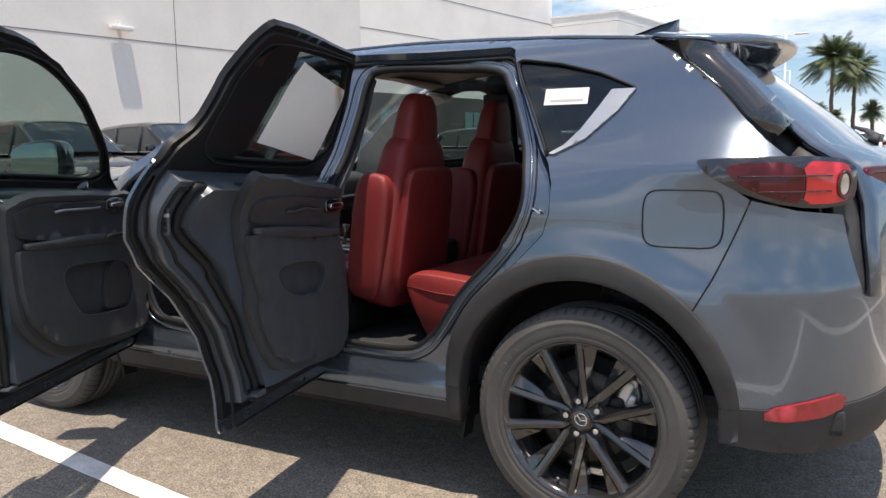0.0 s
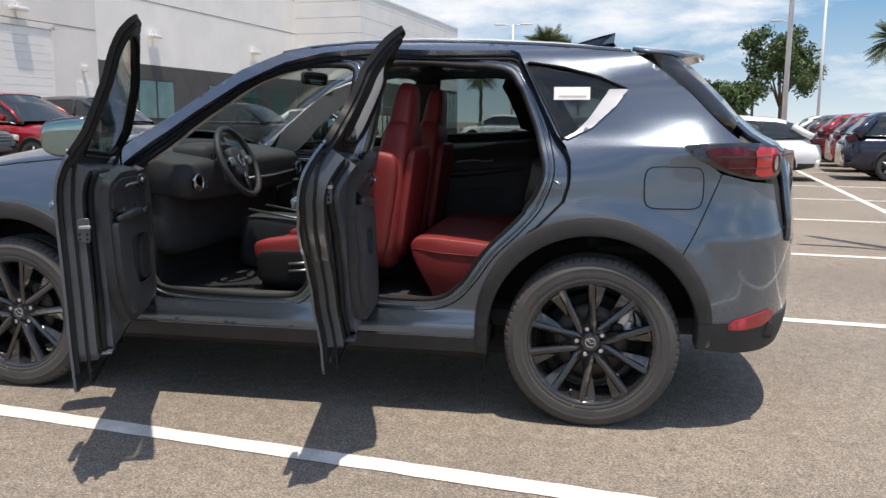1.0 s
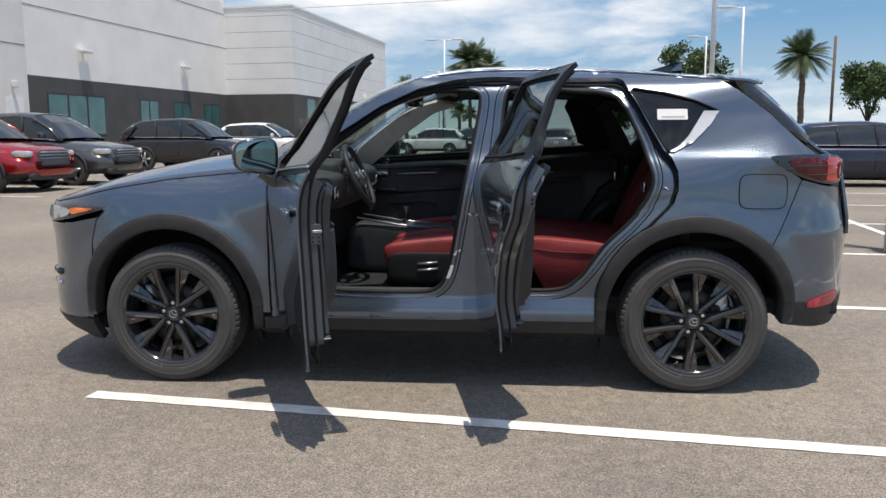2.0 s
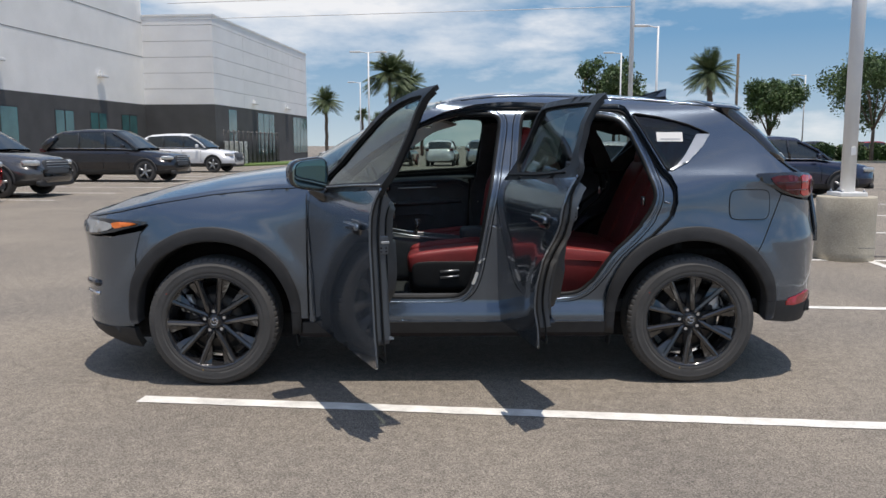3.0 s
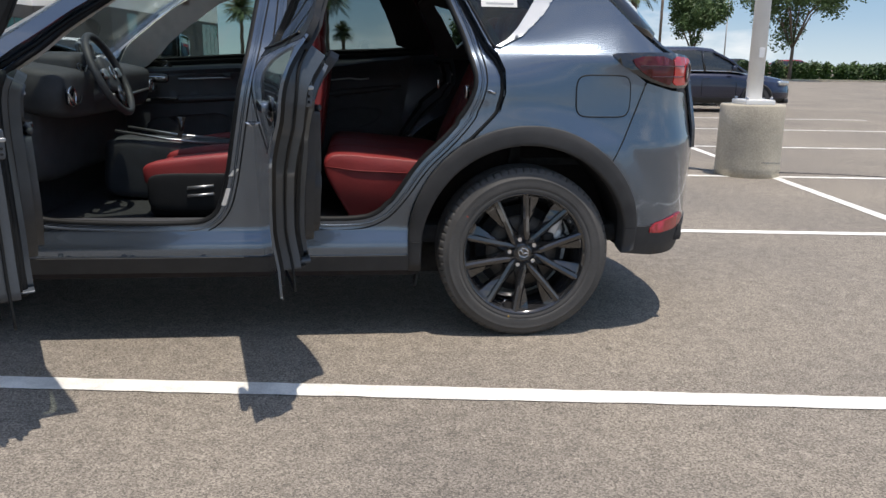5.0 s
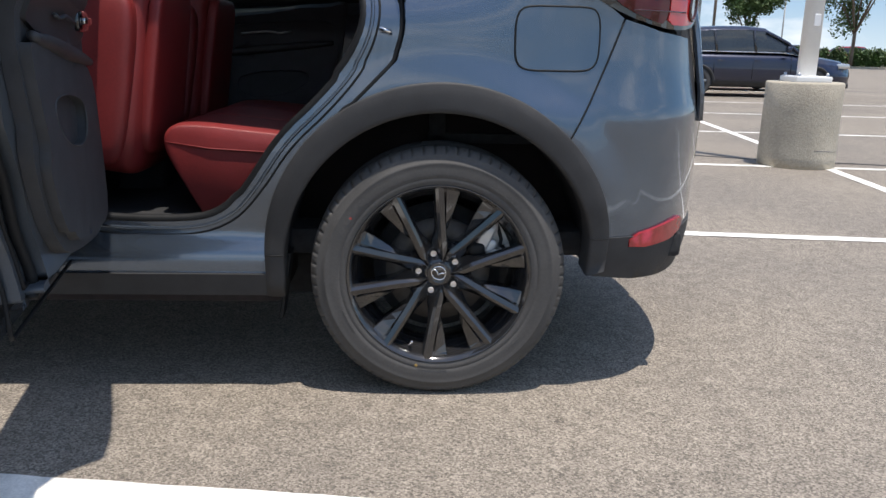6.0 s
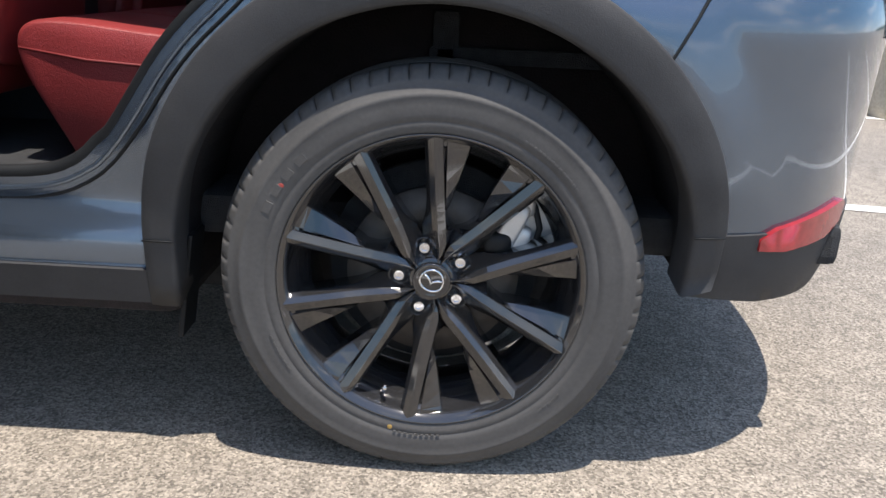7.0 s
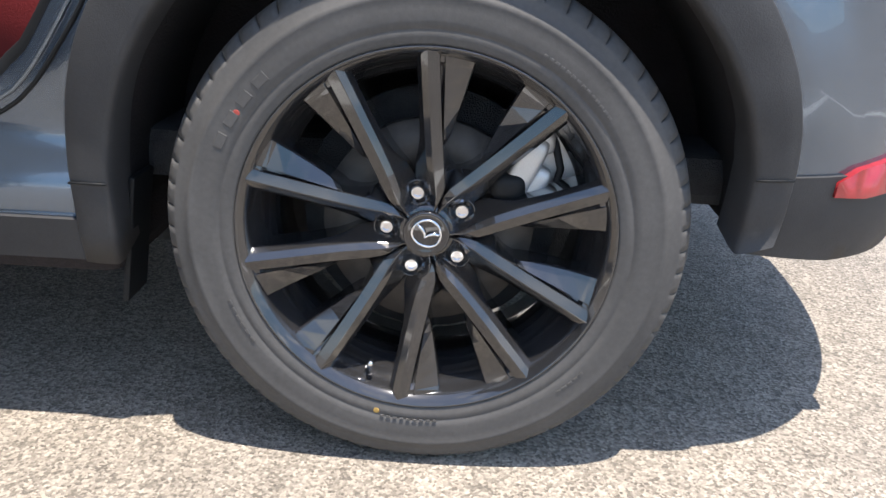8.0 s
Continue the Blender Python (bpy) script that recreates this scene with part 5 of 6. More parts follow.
# ---- lamps and small outer pieces ----
for side in (-1, 1):
    lamp = body_panel("tail_lamp", side, chaikin([(0.335, 1.182), (0.36, 1.19), (0.62, 1.196), (0.77, 1.19), (0.832, 1.178), (0.853, 1.12), (0.834, 1.066), (0.74, 1.05), (0.62, 1.056), (0.50, 1.084), (0.40, 1.13)], 1), GLOSS, thick=0.03, out=0.006, step=0.03, label="smoked tail lamp with red lens")
    body_panel("lens_dark", side, chaikin([(0.42, 1.174), (0.638, 1.177), (0.655, 1.12), (0.640, 1.066), (0.60, 1.070), (0.50, 1.100), (0.44, 1.14)], 1), TAIL, thick=0.008, out=0.010, step=0.03, parent=lamp)
    body_panel("lens_bright", side, chaikin([(0.645, 1.178), (0.775, 1.174), (0.808, 1.166), (0.826, 1.12), (0.812, 1.075), (0.76, 1.064), (0.648, 1.064), (0.662, 1.12)], 1), TAIL_BRIGHT, thick=0.008, out=0.0105, step=0.03, parent=lamp)
    for z, u0, u1 in ((1.144, 0.46, 0.74), (1.100, 0.52, 0.74)):
        tube("light_bar", follow(side, [(u0, z), (u1, z)], 0.0105, 0.05), 0.0024, TAIL_DARK, lamp, 6)
    ring = [(0.788 + 0.024 * math.cos(a), 1.118 + 0.038 * math.sin(a)) for a in np.linspace(0, 2 * math.pi, 20)[:-1]]
    tube("ring_light", follow(side, ring, 0.013, 0.02, True), 0.005, TAIL_DARK, lamp, 6, True)
    body_panel("reverse_lens", side, [(0.788 + 0.018 * math.cos(a), 1.118 + 0.030 * math.sin(a)) for a in np.linspace(0, 2 * math.pi, 16)[:-1]], LAMP_CLEAR, thick=0.006, out=0.0125, step=0.02, parent=lamp)
    body_panel("bumper_reflector", side, chaikin([(0.555, 0.435), (0.80, 0.452), (0.825, 0.515), (0.70, 0.50), (0.555, 0.477)], 1), REFLECTOR, thick=0.01, out=0.010, step=0.03, label="red bumper reflector")
    head = body_panel("headlamp", side, chaikin([(-3.03, 0.921), (-3.06, 0.93), (-3.3, 0.938), (-3.6, 0.936), (-3.84, 0.915), (-3.86, 0.87), (-3.74, 0.833), (-3.5, 0.836), (-3.3, 0.858), (-3.15, 0.893)], 1), GLOSS, thick=0.04, out=0.0, step=0.03, label="headlamp with clear lens and amber corner")
    body_panel("lamp_bowl", side, chaikin([(-3.285, 0.921), (-3.70, 0.92), (-3.70, 0.852), (-3.5, 0.847), (-3.27, 0.876)], 2), LAMP_CLEAR, thick=0.01, out=0.008, step=0.03, parent=head)
    body_panel("amber_lens", side, chaikin([(-3.08, 0.920), (-3.29, 0.921), (-3.265, 0.884), (-3.2, 0.894)], 1), AMBER, thick=0.01, out=0.009, step=0.03, parent=head)
    body_panel("grille", side, [(-3.7, 0.315), (U_NOSE + 0.01, 0.315), (U_NOSE + 0.01, 0.835), (-3.7, 0.835)], DARK, thick=0.03, out=-0.02, step=0.05)
    for z in np.linspace(0.45, 0.8, 8):
        tube("grille_bar", follow(side, [(-3.74, z), (U_NOSE + 0.01, z)], -0.012, 0.06), 0.008, GLOSS, suv, 6)
    tube("fog_trim", follow(side, [(-3.45, 0.56), (-3.7, 0.55)], 0.0, 0.05), 0.02, GLOSS, suv, 8)
    tube("fog_trim", follow(side, [(-3.45, 0.50), (-3.7, 0.49)], 0.0, 0.05), 0.012, CHROME, suv, 8)
    for cx in WHEEL_X:
        # wheel housing
        n = 30
        verts, faces = [], []
        for i in range(n):
            a = radians(-2 + 184 * i / (n - 1))
            for y in (0.87, 0.60):
                verts.append((cx + 0.44 * math.cos(a), side * y, ARCH_Z + 0.44 * math.sin(a)))
        for i in range(n - 1):
            faces.append((2 * i, 2 * i + 1, 2 * i + 3, 2 * i + 2))
        faces.append(tuple(2 * i + 1 for i in range(n)))
        mesh_object("wheel_housing", verts, faces, LINER_BLACK, suv)
        fx = cx - 0.455 if cx == 0 else cx + 0.46
        body = box_bm((0.010, 0.075, 0.2), (fx + (0.012 if cx == 0 else -0.012), side * 0.805, 0.308), 0.004, turn=rot("Y", 8 if cx == 0 else -8))
        part("mud_flap", body, RUBBER, suv)

# antenna fin on the roof
fin = [(-0.11, 1.668), (0.0, 1.70), (0.075, 1.718), (0.068, 1.668)]
verts = [(x, s * w, z) for (x, z), w in zip(fin, (0.012, 0.012, 0.006, 0.03)) for s in (-1, 1)] + [(-0.1, 0.04, 1.648), (-0.1, -0.04, 1.648), (0.09, 0.04, 1.64), (0.09, -0.04, 1.64)]
mesh_object("antenna_fin", verts, [(0, 1, 3, 2), (2, 3, 5, 4), (4, 5, 7, 6), (0, 2, 8), (2, 4, 6, 10, 8), (1, 9, 3), (3, 9, 11, 7, 5), (6, 7, 11, 10), (0, 8, 9, 1)], PAINT, suv, "grey shark fin antenna", smooth=False)

# liftgate, hung at the roof
GATE_O = np.array((0.13, 0.0, 1.575))
gate_e = np.array([(0.17, 0.60, 1.555), (0.28, 0.615, 1.50), (0.41, 0.63, 1.40), (0.53, 0.645, 1.305), (0.62, 0.66, 1.225), (0.69, 0.667, 1.182), (0.745, 0.65, 1.13), (0.768, 0.645, 1.05), (0.775, 0.665, 0.98), (0.79, 0.675, 0.88), (0.795, 0.67, 0.79)])
gate = span("liftgate", gate_e, np.array((0.11, 0.115, 0.12, 0.12, 0.13, 0.14, 0.14, 0.13, 0.12, 0.115, 0.11)), PAINT, suv, "grey liftgate, shut", steps=20, power=2.2, thick=0.02, axis=0, origin=GATE_O)
gate.matrix_local = pose(*GATE_O)
inner_e = resample(gate_e, 0.06, closed=False) - np.array((0.05, 0, 0.035))
inner_e[:, 1] -= 0.03
keep = (inner_e[:, 2] > 0.70) & (inner_e[:, 2] < 1.21)
span("gate_trim", inner_e[keep], 0.02, DARK, gate, "black inner liftgate trim", steps=14, thick=0.06, axis=0, origin=GATE_O)
for s in (-1, 1):
    rail = inner_e[inner_e[:, 2] > 1.17] * np.array((1, s, 1)) - GATE_O - np.array((0, s * 0.03, 0))
    tube("gate_rail", rail, 0.042, DARK, gate, 10)
    low = inner_e[inner_e[:, 2] <= 1.21] * np.array((1, s, 1)) - GATE_O
    tube("gate_rail", low, 0.045, DARK, gate, 10)
pad = np.array([(0.5, 0.52, 1.20), (0.62, 0.54, 1.12), (0.72, 0.54, 1.0), (0.75, 0.52, 0.86), (0.74, 0.5, 0.8)])
span("gate_pad", pad, 0.0, TRIM_BROWN, gate, "grey-brown liftgate lining", steps=10, thick=0.02, axis=0, origin=GATE_O + np.array((-0.06, 0, 0)))
spoil_e = np.array([(0.135, 0.60, 1.586), (0.20, 0.60, 1.574), (0.29, 0.592, 1.566), (0.335, 0.585, 1.553)])
span("spoiler", spoil_e, np.array((0.042, 0.044, 0.040, 0.032)), PAINT, gate, "grey roof spoiler", steps=20, thick=0.016, origin=GATE_O, bow=np.array((0.045, 0.09, 0.14, 0.165)))
for s in (-1, 1):
    lead = resample(follow(s, [(0.145, 1.568), (0.25, 1.50), (0.36, 1.41), (0.47, 1.315), (0.56, 1.235)], -0.006, 9.0), 9.0, False)
    trail = np.array([(0.335, 0.59, 1.55), (0.395, 0.60, 1.50), (0.455, 0.61, 1.44), (0.515, 0.625, 1.38), (0.575, 0.65, 1.305)]) * np.array((1, s, 1))
    rows = []
    for p, q in zip(lead, trail):
        m = (p + q) / 2 + np.array((0.012, s * 0.016, 0.008))
        rows.append([p, m, q, q - np.array((0.03, s * 0.03, 0.01)), m - np.array((0.02, s * 0.03, 0.01)), p - np.array((0.0, s * 0.03, 0.0))])
    verts = np.array(rows).reshape(-1, 3) - GATE_O
    faces = [(i * 6 + k, i * 6 + (k + 1) % 6, i * 6 + 6 + (k + 1) % 6, i * 6 + 6 + k) for i in range(4) for k in range(6)] + [tuple(range(6)), tuple(range(24, 30))]
    mesh_object("spoiler_fin", verts, faces, GLOSS, gate, "gloss black fin beside the rear window")
    # side of the tailgate's recess
    body_panel("gate_jamb", s, [(0.60, 1.19), (0.66, 1.19), (0.90, 1.172), (0.93, 1.05), (0.93, 0.80), (0.80, 0.80), (0.80, 1.05), (0.62, 1.10)], DARK, thick=0.02, out=-0.034, step=0.04)
    v, f = puff((0.03, 0.24, 0.10), Vector((0.806, s * 0.50, 1.115)) - Vector(GATE_O), 0.4, rot("Z", s * 24))
    mesh_object("gate_lamp", v, f, TAIL, gate, "red lamp on the liftgate")
    tube("gas_strut", [(0.22, s * 0.56, 1.46), (0.45, s * 0.60, 1.27), (0.58, s * 0.62, 1.15)], [0.012, 0.011, 0.009], GLOSS, suv, 8, label="black liftgate strut")
v, f = tube_geo([Vector(p) - Vector(GATE_O) for p in ((0.765, 0.0, 1.23), (0.775, 0.02, 1.25), (0.735, 0.2, 1.275), (0.69, 0.33, 1.29))], [0.022, 0.015, 0.01, 0.006], 8)
mesh_object("wiper", v, f, DARK, gate)

for u, z, h in ((-1.235, 0.60, 0.07), (-1.20, 0.70, 0.03)):
    body_panel("pillar_label", -1, [(u - 0.012, z - h / 2), (u + 0.008, z - h / 2), (u + 0.03, z + h / 2), (u + 0.012, z + h / 2)], PAPER, thick=0.001, out=JAMB + 0.0015, step=0.05, label="small white label on the pillar foot")
tube("flare_split", follow(-1, [(-0.489, 0.416), (-0.437, 0.416)], 0.0155, 0.02), 0.002, RUBBER, suv, 5)
tube("flare_split", follow(-1, [(0.427, 0.474), (0.480, 0.474)], 0.0155, 0.02), 0.0016, RUBBER, suv, 5)
tube("flare_split", follow(-1, [(-2.209, 0.416), (-2.261, 0.416)], 0.0155, 0.02), 0.002, RUBBER, suv, 5)

# ---- the grey car: cabin ----
box("cabin_floor", (3.0, 1.5, 0.08), (-0.75, 0, 0.42), CARPET, suv, 0.02)
box("underbody", (3.6, 1.10, 0.16), (-1.55, 0, 0.27), CARPET, suv, 0.03)
box("floor_pan", (1.79, 1.73, 0.12), (-1.34, 0, 0.32), LINER_BLACK, suv, 0.03)
box("bulkhead", (0.08, 1.56, 0.75), (-2.12, 0, 0.72), CARPET, suv, 0.02)
box("engine_block", (1.0, 1.1, 0.5), (-2.75, 0, 0.6), CARPET, suv, 0.05)
box("cargo_floor", (0.78, 1.25, 0.03), (0.36, 0, 0.72), CARPET, suv, 0.005)
box("cargo_back", (0.05, 1.25, 0.4), (0.0, 0, 0.6), CARPET, suv, 0.01)
box("load_sill", (0.10, 1.0, 0.08), (0.74, 0, 0.765), DARK, suv, 0.02, "black plastic load sill")
cushion("rear_cross_member", (0.12, 1.0, 0.40), (0.72, 0, 0.55), CARPET, suv, 0.25)


def build_seat(y):
    """A front seat with red leather cushion, back and headrest."""
    lean = rot("Y", 8)
    cushion("seat_base", (0.50, 0.46, 0.16), (-1.36, y, 0.535), RUBBER, suv, 0.3, label="black plastic seat base")
    cushion("seat_cushion", (0.52, 0.44, 0.13), (-1.36, y, 0.65), RED, suv, 0.35, rot("Y", -6), "red leather seat cushion")
    for s in (-1, 1):
        cushion("seat_bolster", (0.50, 0.085, 0.12), (-1.36, y + s * 0.225, 0.68), RED, suv, 0.5, rot("Y", -6))
    cushion("seat_back", (0.20, 0.51, 0.72), (-0.965, y, 0.935), RED, suv, 0.42, lean, "red leather seat back", taper=0.30)
    cushion("back_panel", (0.05, 0.40, 0.52), (-0.880, y, 0.90), RED, suv, 0.3, lean, taper=0.1)
    for s in (-1, 1):
        cushion("back_bolster", (0.17, 0.09, 0.52), (-1.005, y + s * 0.215, 0.88), RED, suv, 0.5, lean)
        tube("headrest_post", [(-0.925, y + s * 0.07, 1.20), (-0.91, y + s * 0.07, 1.32)], 0.007, CHROME, suv, 6)
    cushion("headrest", (0.13, 0.28, 0.25), (-0.908, y, 1.335), RED, suv, 0.55, lean, "red leather headrest", taper=0.34)
    cushion("seat_side_panel", (0.50, 0.05, 0.17), (-1.34, y + math.copysign(0.25, y), 0.585), RUBBER, suv, 0.4)
    for z in (0.0, 0.035):
        tube("seat_switch", [(-1.42, y + math.copysign(0.278, y), 0.57 + z), (-1.31, y + math.copysign(0.278, y), 0.58 + z)], 0.007, SATIN, suv, 6)


for y in (-0.37, 0.37):
    build_seat(y)
# rear bench
def bench_geo(y, w):
    """One section of the bench: a rounded profile drawn across its width, eased at both ends."""
    prof = chaikin([(-0.70, 0.40), (-0.785, 0.55), (-0.845, 0.66), (-0.845, 0.725), (-0.79, 0.752), (-0.55, 0.728), (-0.22, 0.70), (-0.16, 0.62), (-0.2, 0.42)], 2)
    mid = prof.mean(0)
    rows = [(-0.5, 0.06), (-0.49, 0.028), (-0.465, 0.008), (-0.40, 0.0), (-0.15, -0.004), (0.15, -0.004), (0.40, 0.0), (0.465, 0.008), (0.49, 0.028), (0.5, 0.06)]
    verts = [(p[0] + (mid[0] - p[0]) * k, y + t * w, p[1] + (mid[1] - p[1]) * k) for t, k in rows for p in prof]
    n = len(prof)
    faces = [(i * n + k, i * n + (k + 1) % n, (i + 1) * n + (k + 1) % n, (i + 1) * n + k) for i in range(len(rows) - 1) for k in range(n)]
    return verts, faces + [tuple(range(n))[::-1], tuple((len(rows) - 1) * n + k for k in range(n))]


for y, w in ((-0.387, 0.40), (0.0, 0.37), (0.387, 0.40)):
    mesh_object("bench_cushion", *bench_geo(y, w), RED, suv, "red leather bench cushion")
    tube("bench_seam", [(-0.838, y - w / 2 + 0.02, 0.668), (-0.842, y, 0.668), (-0.838, y + w / 2 - 0.02, 0.668)], 0.0025, SEAM, suv, 6)
    cushion("bench_back", (0.17, w, 0.66), (-0.055, y, 0.93), RED, suv, 0.33, rot("Y", 24), "red leather bench back")
    cushion("bench_headrest", (0.10, 0.24, 0.19), (0.055, y, 1.29), RED, suv, 0.5, rot("Y", 14))
tube("bench_seam", [(-0.835, -0.585, 0.690), (-0.70, -0.590, 0.672), (-0.45, -0.590, 0.660)], 0.003, SEAM, suv, 6)
for s in (-1, 1):
    cushion("belt_tongue", (0.02, 0.05, 0.06), (-0.22, s * 0.62, 1.02), CHROME, suv, 0.4)

# dashboard
cushion("dashboard", (0.50, 1.44, 0.22), (-2.090, 0, 1.02), DASH, suv, 0.3, rot("Y", 8), "black dashboard with soft top")
cushion("dash_lower", (0.30, 1.40, 0.38), (-2.130, 0, 0.80), DASH, suv, 0.3)
for y in (-0.66, 0.66):
    tube("vent_bezel", [(-1.846, y - 0.075, 1.005), (-1.842, y - 0.02, 0.955), (-1.842, y + 0.05, 0.957), (-1.846, y + 0.09, 0.985)], 0.006, CHROME, suv, 6, label="chrome bezel below the air vent")
for y in (-0.44, -0.30):
    tube("dial_ring", [(-1.850 + 0.012 * math.sin(a), y + 0.042 * math.cos(a), 1.085 + 0.040 * math.sin(a)) for a in np.linspace(0, 2 * math.pi, 21)[:-1]], 0.0035, SATIN, suv, 6, True)
tube("dash_strip", [(-1.84, -0.16, 0.97), (-1.835, 0.2, 0.965), (-1.85, 0.56, 0.975)], 0.007, SATIN, suv, 8, label="satin metal dash strip")
cushion("instrument_hood", (0.22, 0.36, 0.13), (-1.970, -0.37, 1.10), DASH, suv, 0.5)
cushion("instrument_face", (0.02, 0.30, 0.10), (-1.862, -0.37, 1.08), GLOSS, suv, 0.4, rot("Y", -20))
cushion("display", (0.02, 0.22, 0.11), (-1.990, 0.0, 1.155), GLOSS, suv, 0.25, rot("Y", -12), "black infotainment display")
for y in (-0.66, 0.66):
    ring = [(-1.855, y + 0.045 * math.cos(a), 0.985 + 0.038 * math.sin(a)) for a in np.linspace(0, 2 * math.pi, 21)[:-1]]
    tube("air_vent_ring", ring, 0.006, CHROME, suv, 6, True)
    cushion("air_vent", (0.02, 0.085, 0.07), (-1.862, y, 0.985), GLOSS, suv, 0.5)
# console
cushion("centre_console", (0.95, 0.24, 0.30), (-1.45, 0, 0.60), DARK, suv, 0.25, rot("Y", 3), "black centre console")
cushion("console_box", (0.32, 0.22, 0.12), (-1.12, 0, 0.75), BLACK_LEATHER, suv, 0.35)
for s in (-1, 1):
    tube("console_strip", [(-1.85, s * 0.115, 0.80), (-1.6, s * 0.118, 0.76), (-1.3, s * 0.118, 0.735)], 0.007, SATIN, suv, 6)
tube("gear_lever", [(-1.58, 0, 0.75), (-1.565, 0, 0.80), (-1.56, 0, 0.86)], [0.012, 0.01, 0.022], GLOSS, suv, 10)
# steering wheel
st = Matrix.Translation((-1.785, -0.37, 1.070)) @ pose(0, 0, 0, 0, 66, 0)
rim = [st @ Vector((0.178 * math.cos(a), 0.178 * math.sin(a), 0)) for a in np.linspace(0, 2 * math.pi, 41)[:-1]]
tube("steering_rim", rim, 0.0165, BLACK_LEATHER, suv, 10, True, "black leather steering wheel rim")
v, f = puff((0.16, 0.14, 0.05), (0, 0, -0.01), 0.55)
mesh_object("steering_hub", [st @ Vector(p) for p in v], f, DARK, suv)
for a in (0, 180, 270 - 180 + 180):
    d = Vector((math.cos(radians(a + 90)), math.sin(radians(a + 90)), 0)) if a != 270 else Vector((1, 0, 0))
    tube("steering_spoke", [st @ (d * 0.06), st @ (d * 0.174)], [0.02, 0.012], GLOSS, suv, 8)
for sy in (-1, 1):
    v, f = puff((0.045, 0.05, 0.02), (0.0, sy * 0.095, 0.012), 0.5)
    mesh_object("switch_pad", [st @ Vector(p) for p in v], f, SATIN, suv, "satin switch pad on the wheel spoke")
v, f = tube_geo([st @ Vector((0.03 * math.cos(a), 0.024 * math.sin(a), 0.018)) for a in np.linspace(0, 2 * math.pi, 17)[:-1]], 0.004, 6, True)
mesh_object("hub_emblem", v, f, CHROME, suv)
tube("steering_column", [(-1.81, -0.37, 1.02), (-2.06, -0.37, 0.90)], 0.05, DARK, suv, 10)
for x, y, z in ((-2.120, -0.30, 0.60), (-2.140, -0.46, 0.58)):
    cushion("pedal", (0.03, 0.07, 0.11), (x, y, z), STEEL, suv, 0.4, rot("Y", -30))
# rear-view mirror and visors
cushion("rear_view_mirror", (0.035, 0.25, 0.075), (-1.50, 0.0, 1.50), GLOSS, suv, 0.45, rot("Z", -12), "black rear-view mirror")
tube("mirror_stem", [(-1.51, 0, 1.52), (-1.55, 0, 1.575)], 0.012, DARK, suv, 8)
for y in (-0.36, 0.36):
    cushion("sun_visor", (0.18, 0.40, 0.02), (-1.36, y, 1.575), LINER, suv, 0.3, rot("Y", 14))

# ---- the grey car: wheels ----
def tyre_geo(blocks=70):
    """A road tyre: grooved tread, narrow sipes across the shoulders, a stepped sidewall."""
    prof = [(0.243, 0.096), (0.262, 0.110), (0.300, 0.1135), (0.335, 0.107), (0.3495, 0.098), (0.358, 0.084), (0.3605, 0.074), (0.3640, 0.070), (0.3650, 0.036), (0.3570, 0.034), (0.3570, 0.026), (0.3652, 0.024),
            (0.3655, 0.006), (0.3575, 0.004), (0.3575, -0.004), (0.3655, -0.006), (0.3652, -0.024), (0.3570, -0.026), (0.3570, -0.034), (0.3650, -0.036), (0.3645, -0.070), (0.3622, -0.080), (0.3585, -0.0885), (0.3530, -0.0960), (0.3465, -0.1015), (0.343, -0.1040), (0.3405, -0.1043),
            (0.335, -0.1070), (0.326, -0.1108), (0.3245, -0.1124), (0.3195, -0.1134), (0.318, -0.1128), (0.306, -0.1140), (0.292, -0.1136), (0.2835, -0.1128), (0.2822, -0.1114), (0.2795, -0.1112), (0.278, -0.1120), (0.2700, -0.1110), (0.2655, -0.1090), (0.2630, -0.1085), (0.2612, -0.1060), (0.2600, -0.098)]
    verts, faces = [], []
    n = len(prof)
    # along each block: a narrow sipe, then the lug
    cuts = ((0.0, 0), (0.012, 1), (0.085, 1), (0.097, 0), (0.4, 0), (0.7, 0))
    rows = [(2 * math.pi * (i + f) / blocks, cut) for i in range(blocks) for f, cut in cuts]
    for a, cut in rows:
        for r, h in prof:
            if cut and r > 0.350 and abs(h) > 0.04:
                r -= 0.006
            verts.append((r * math.cos(a), h, r * math.sin(a)))
    steps = len(rows)
    for i in range(steps):
        j = (i + 1) % steps
        for k in range(n - 1):
            faces.append((i * n + k, i * n + k + 1, j * n + k + 1, j * n + k))
    return verts, faces


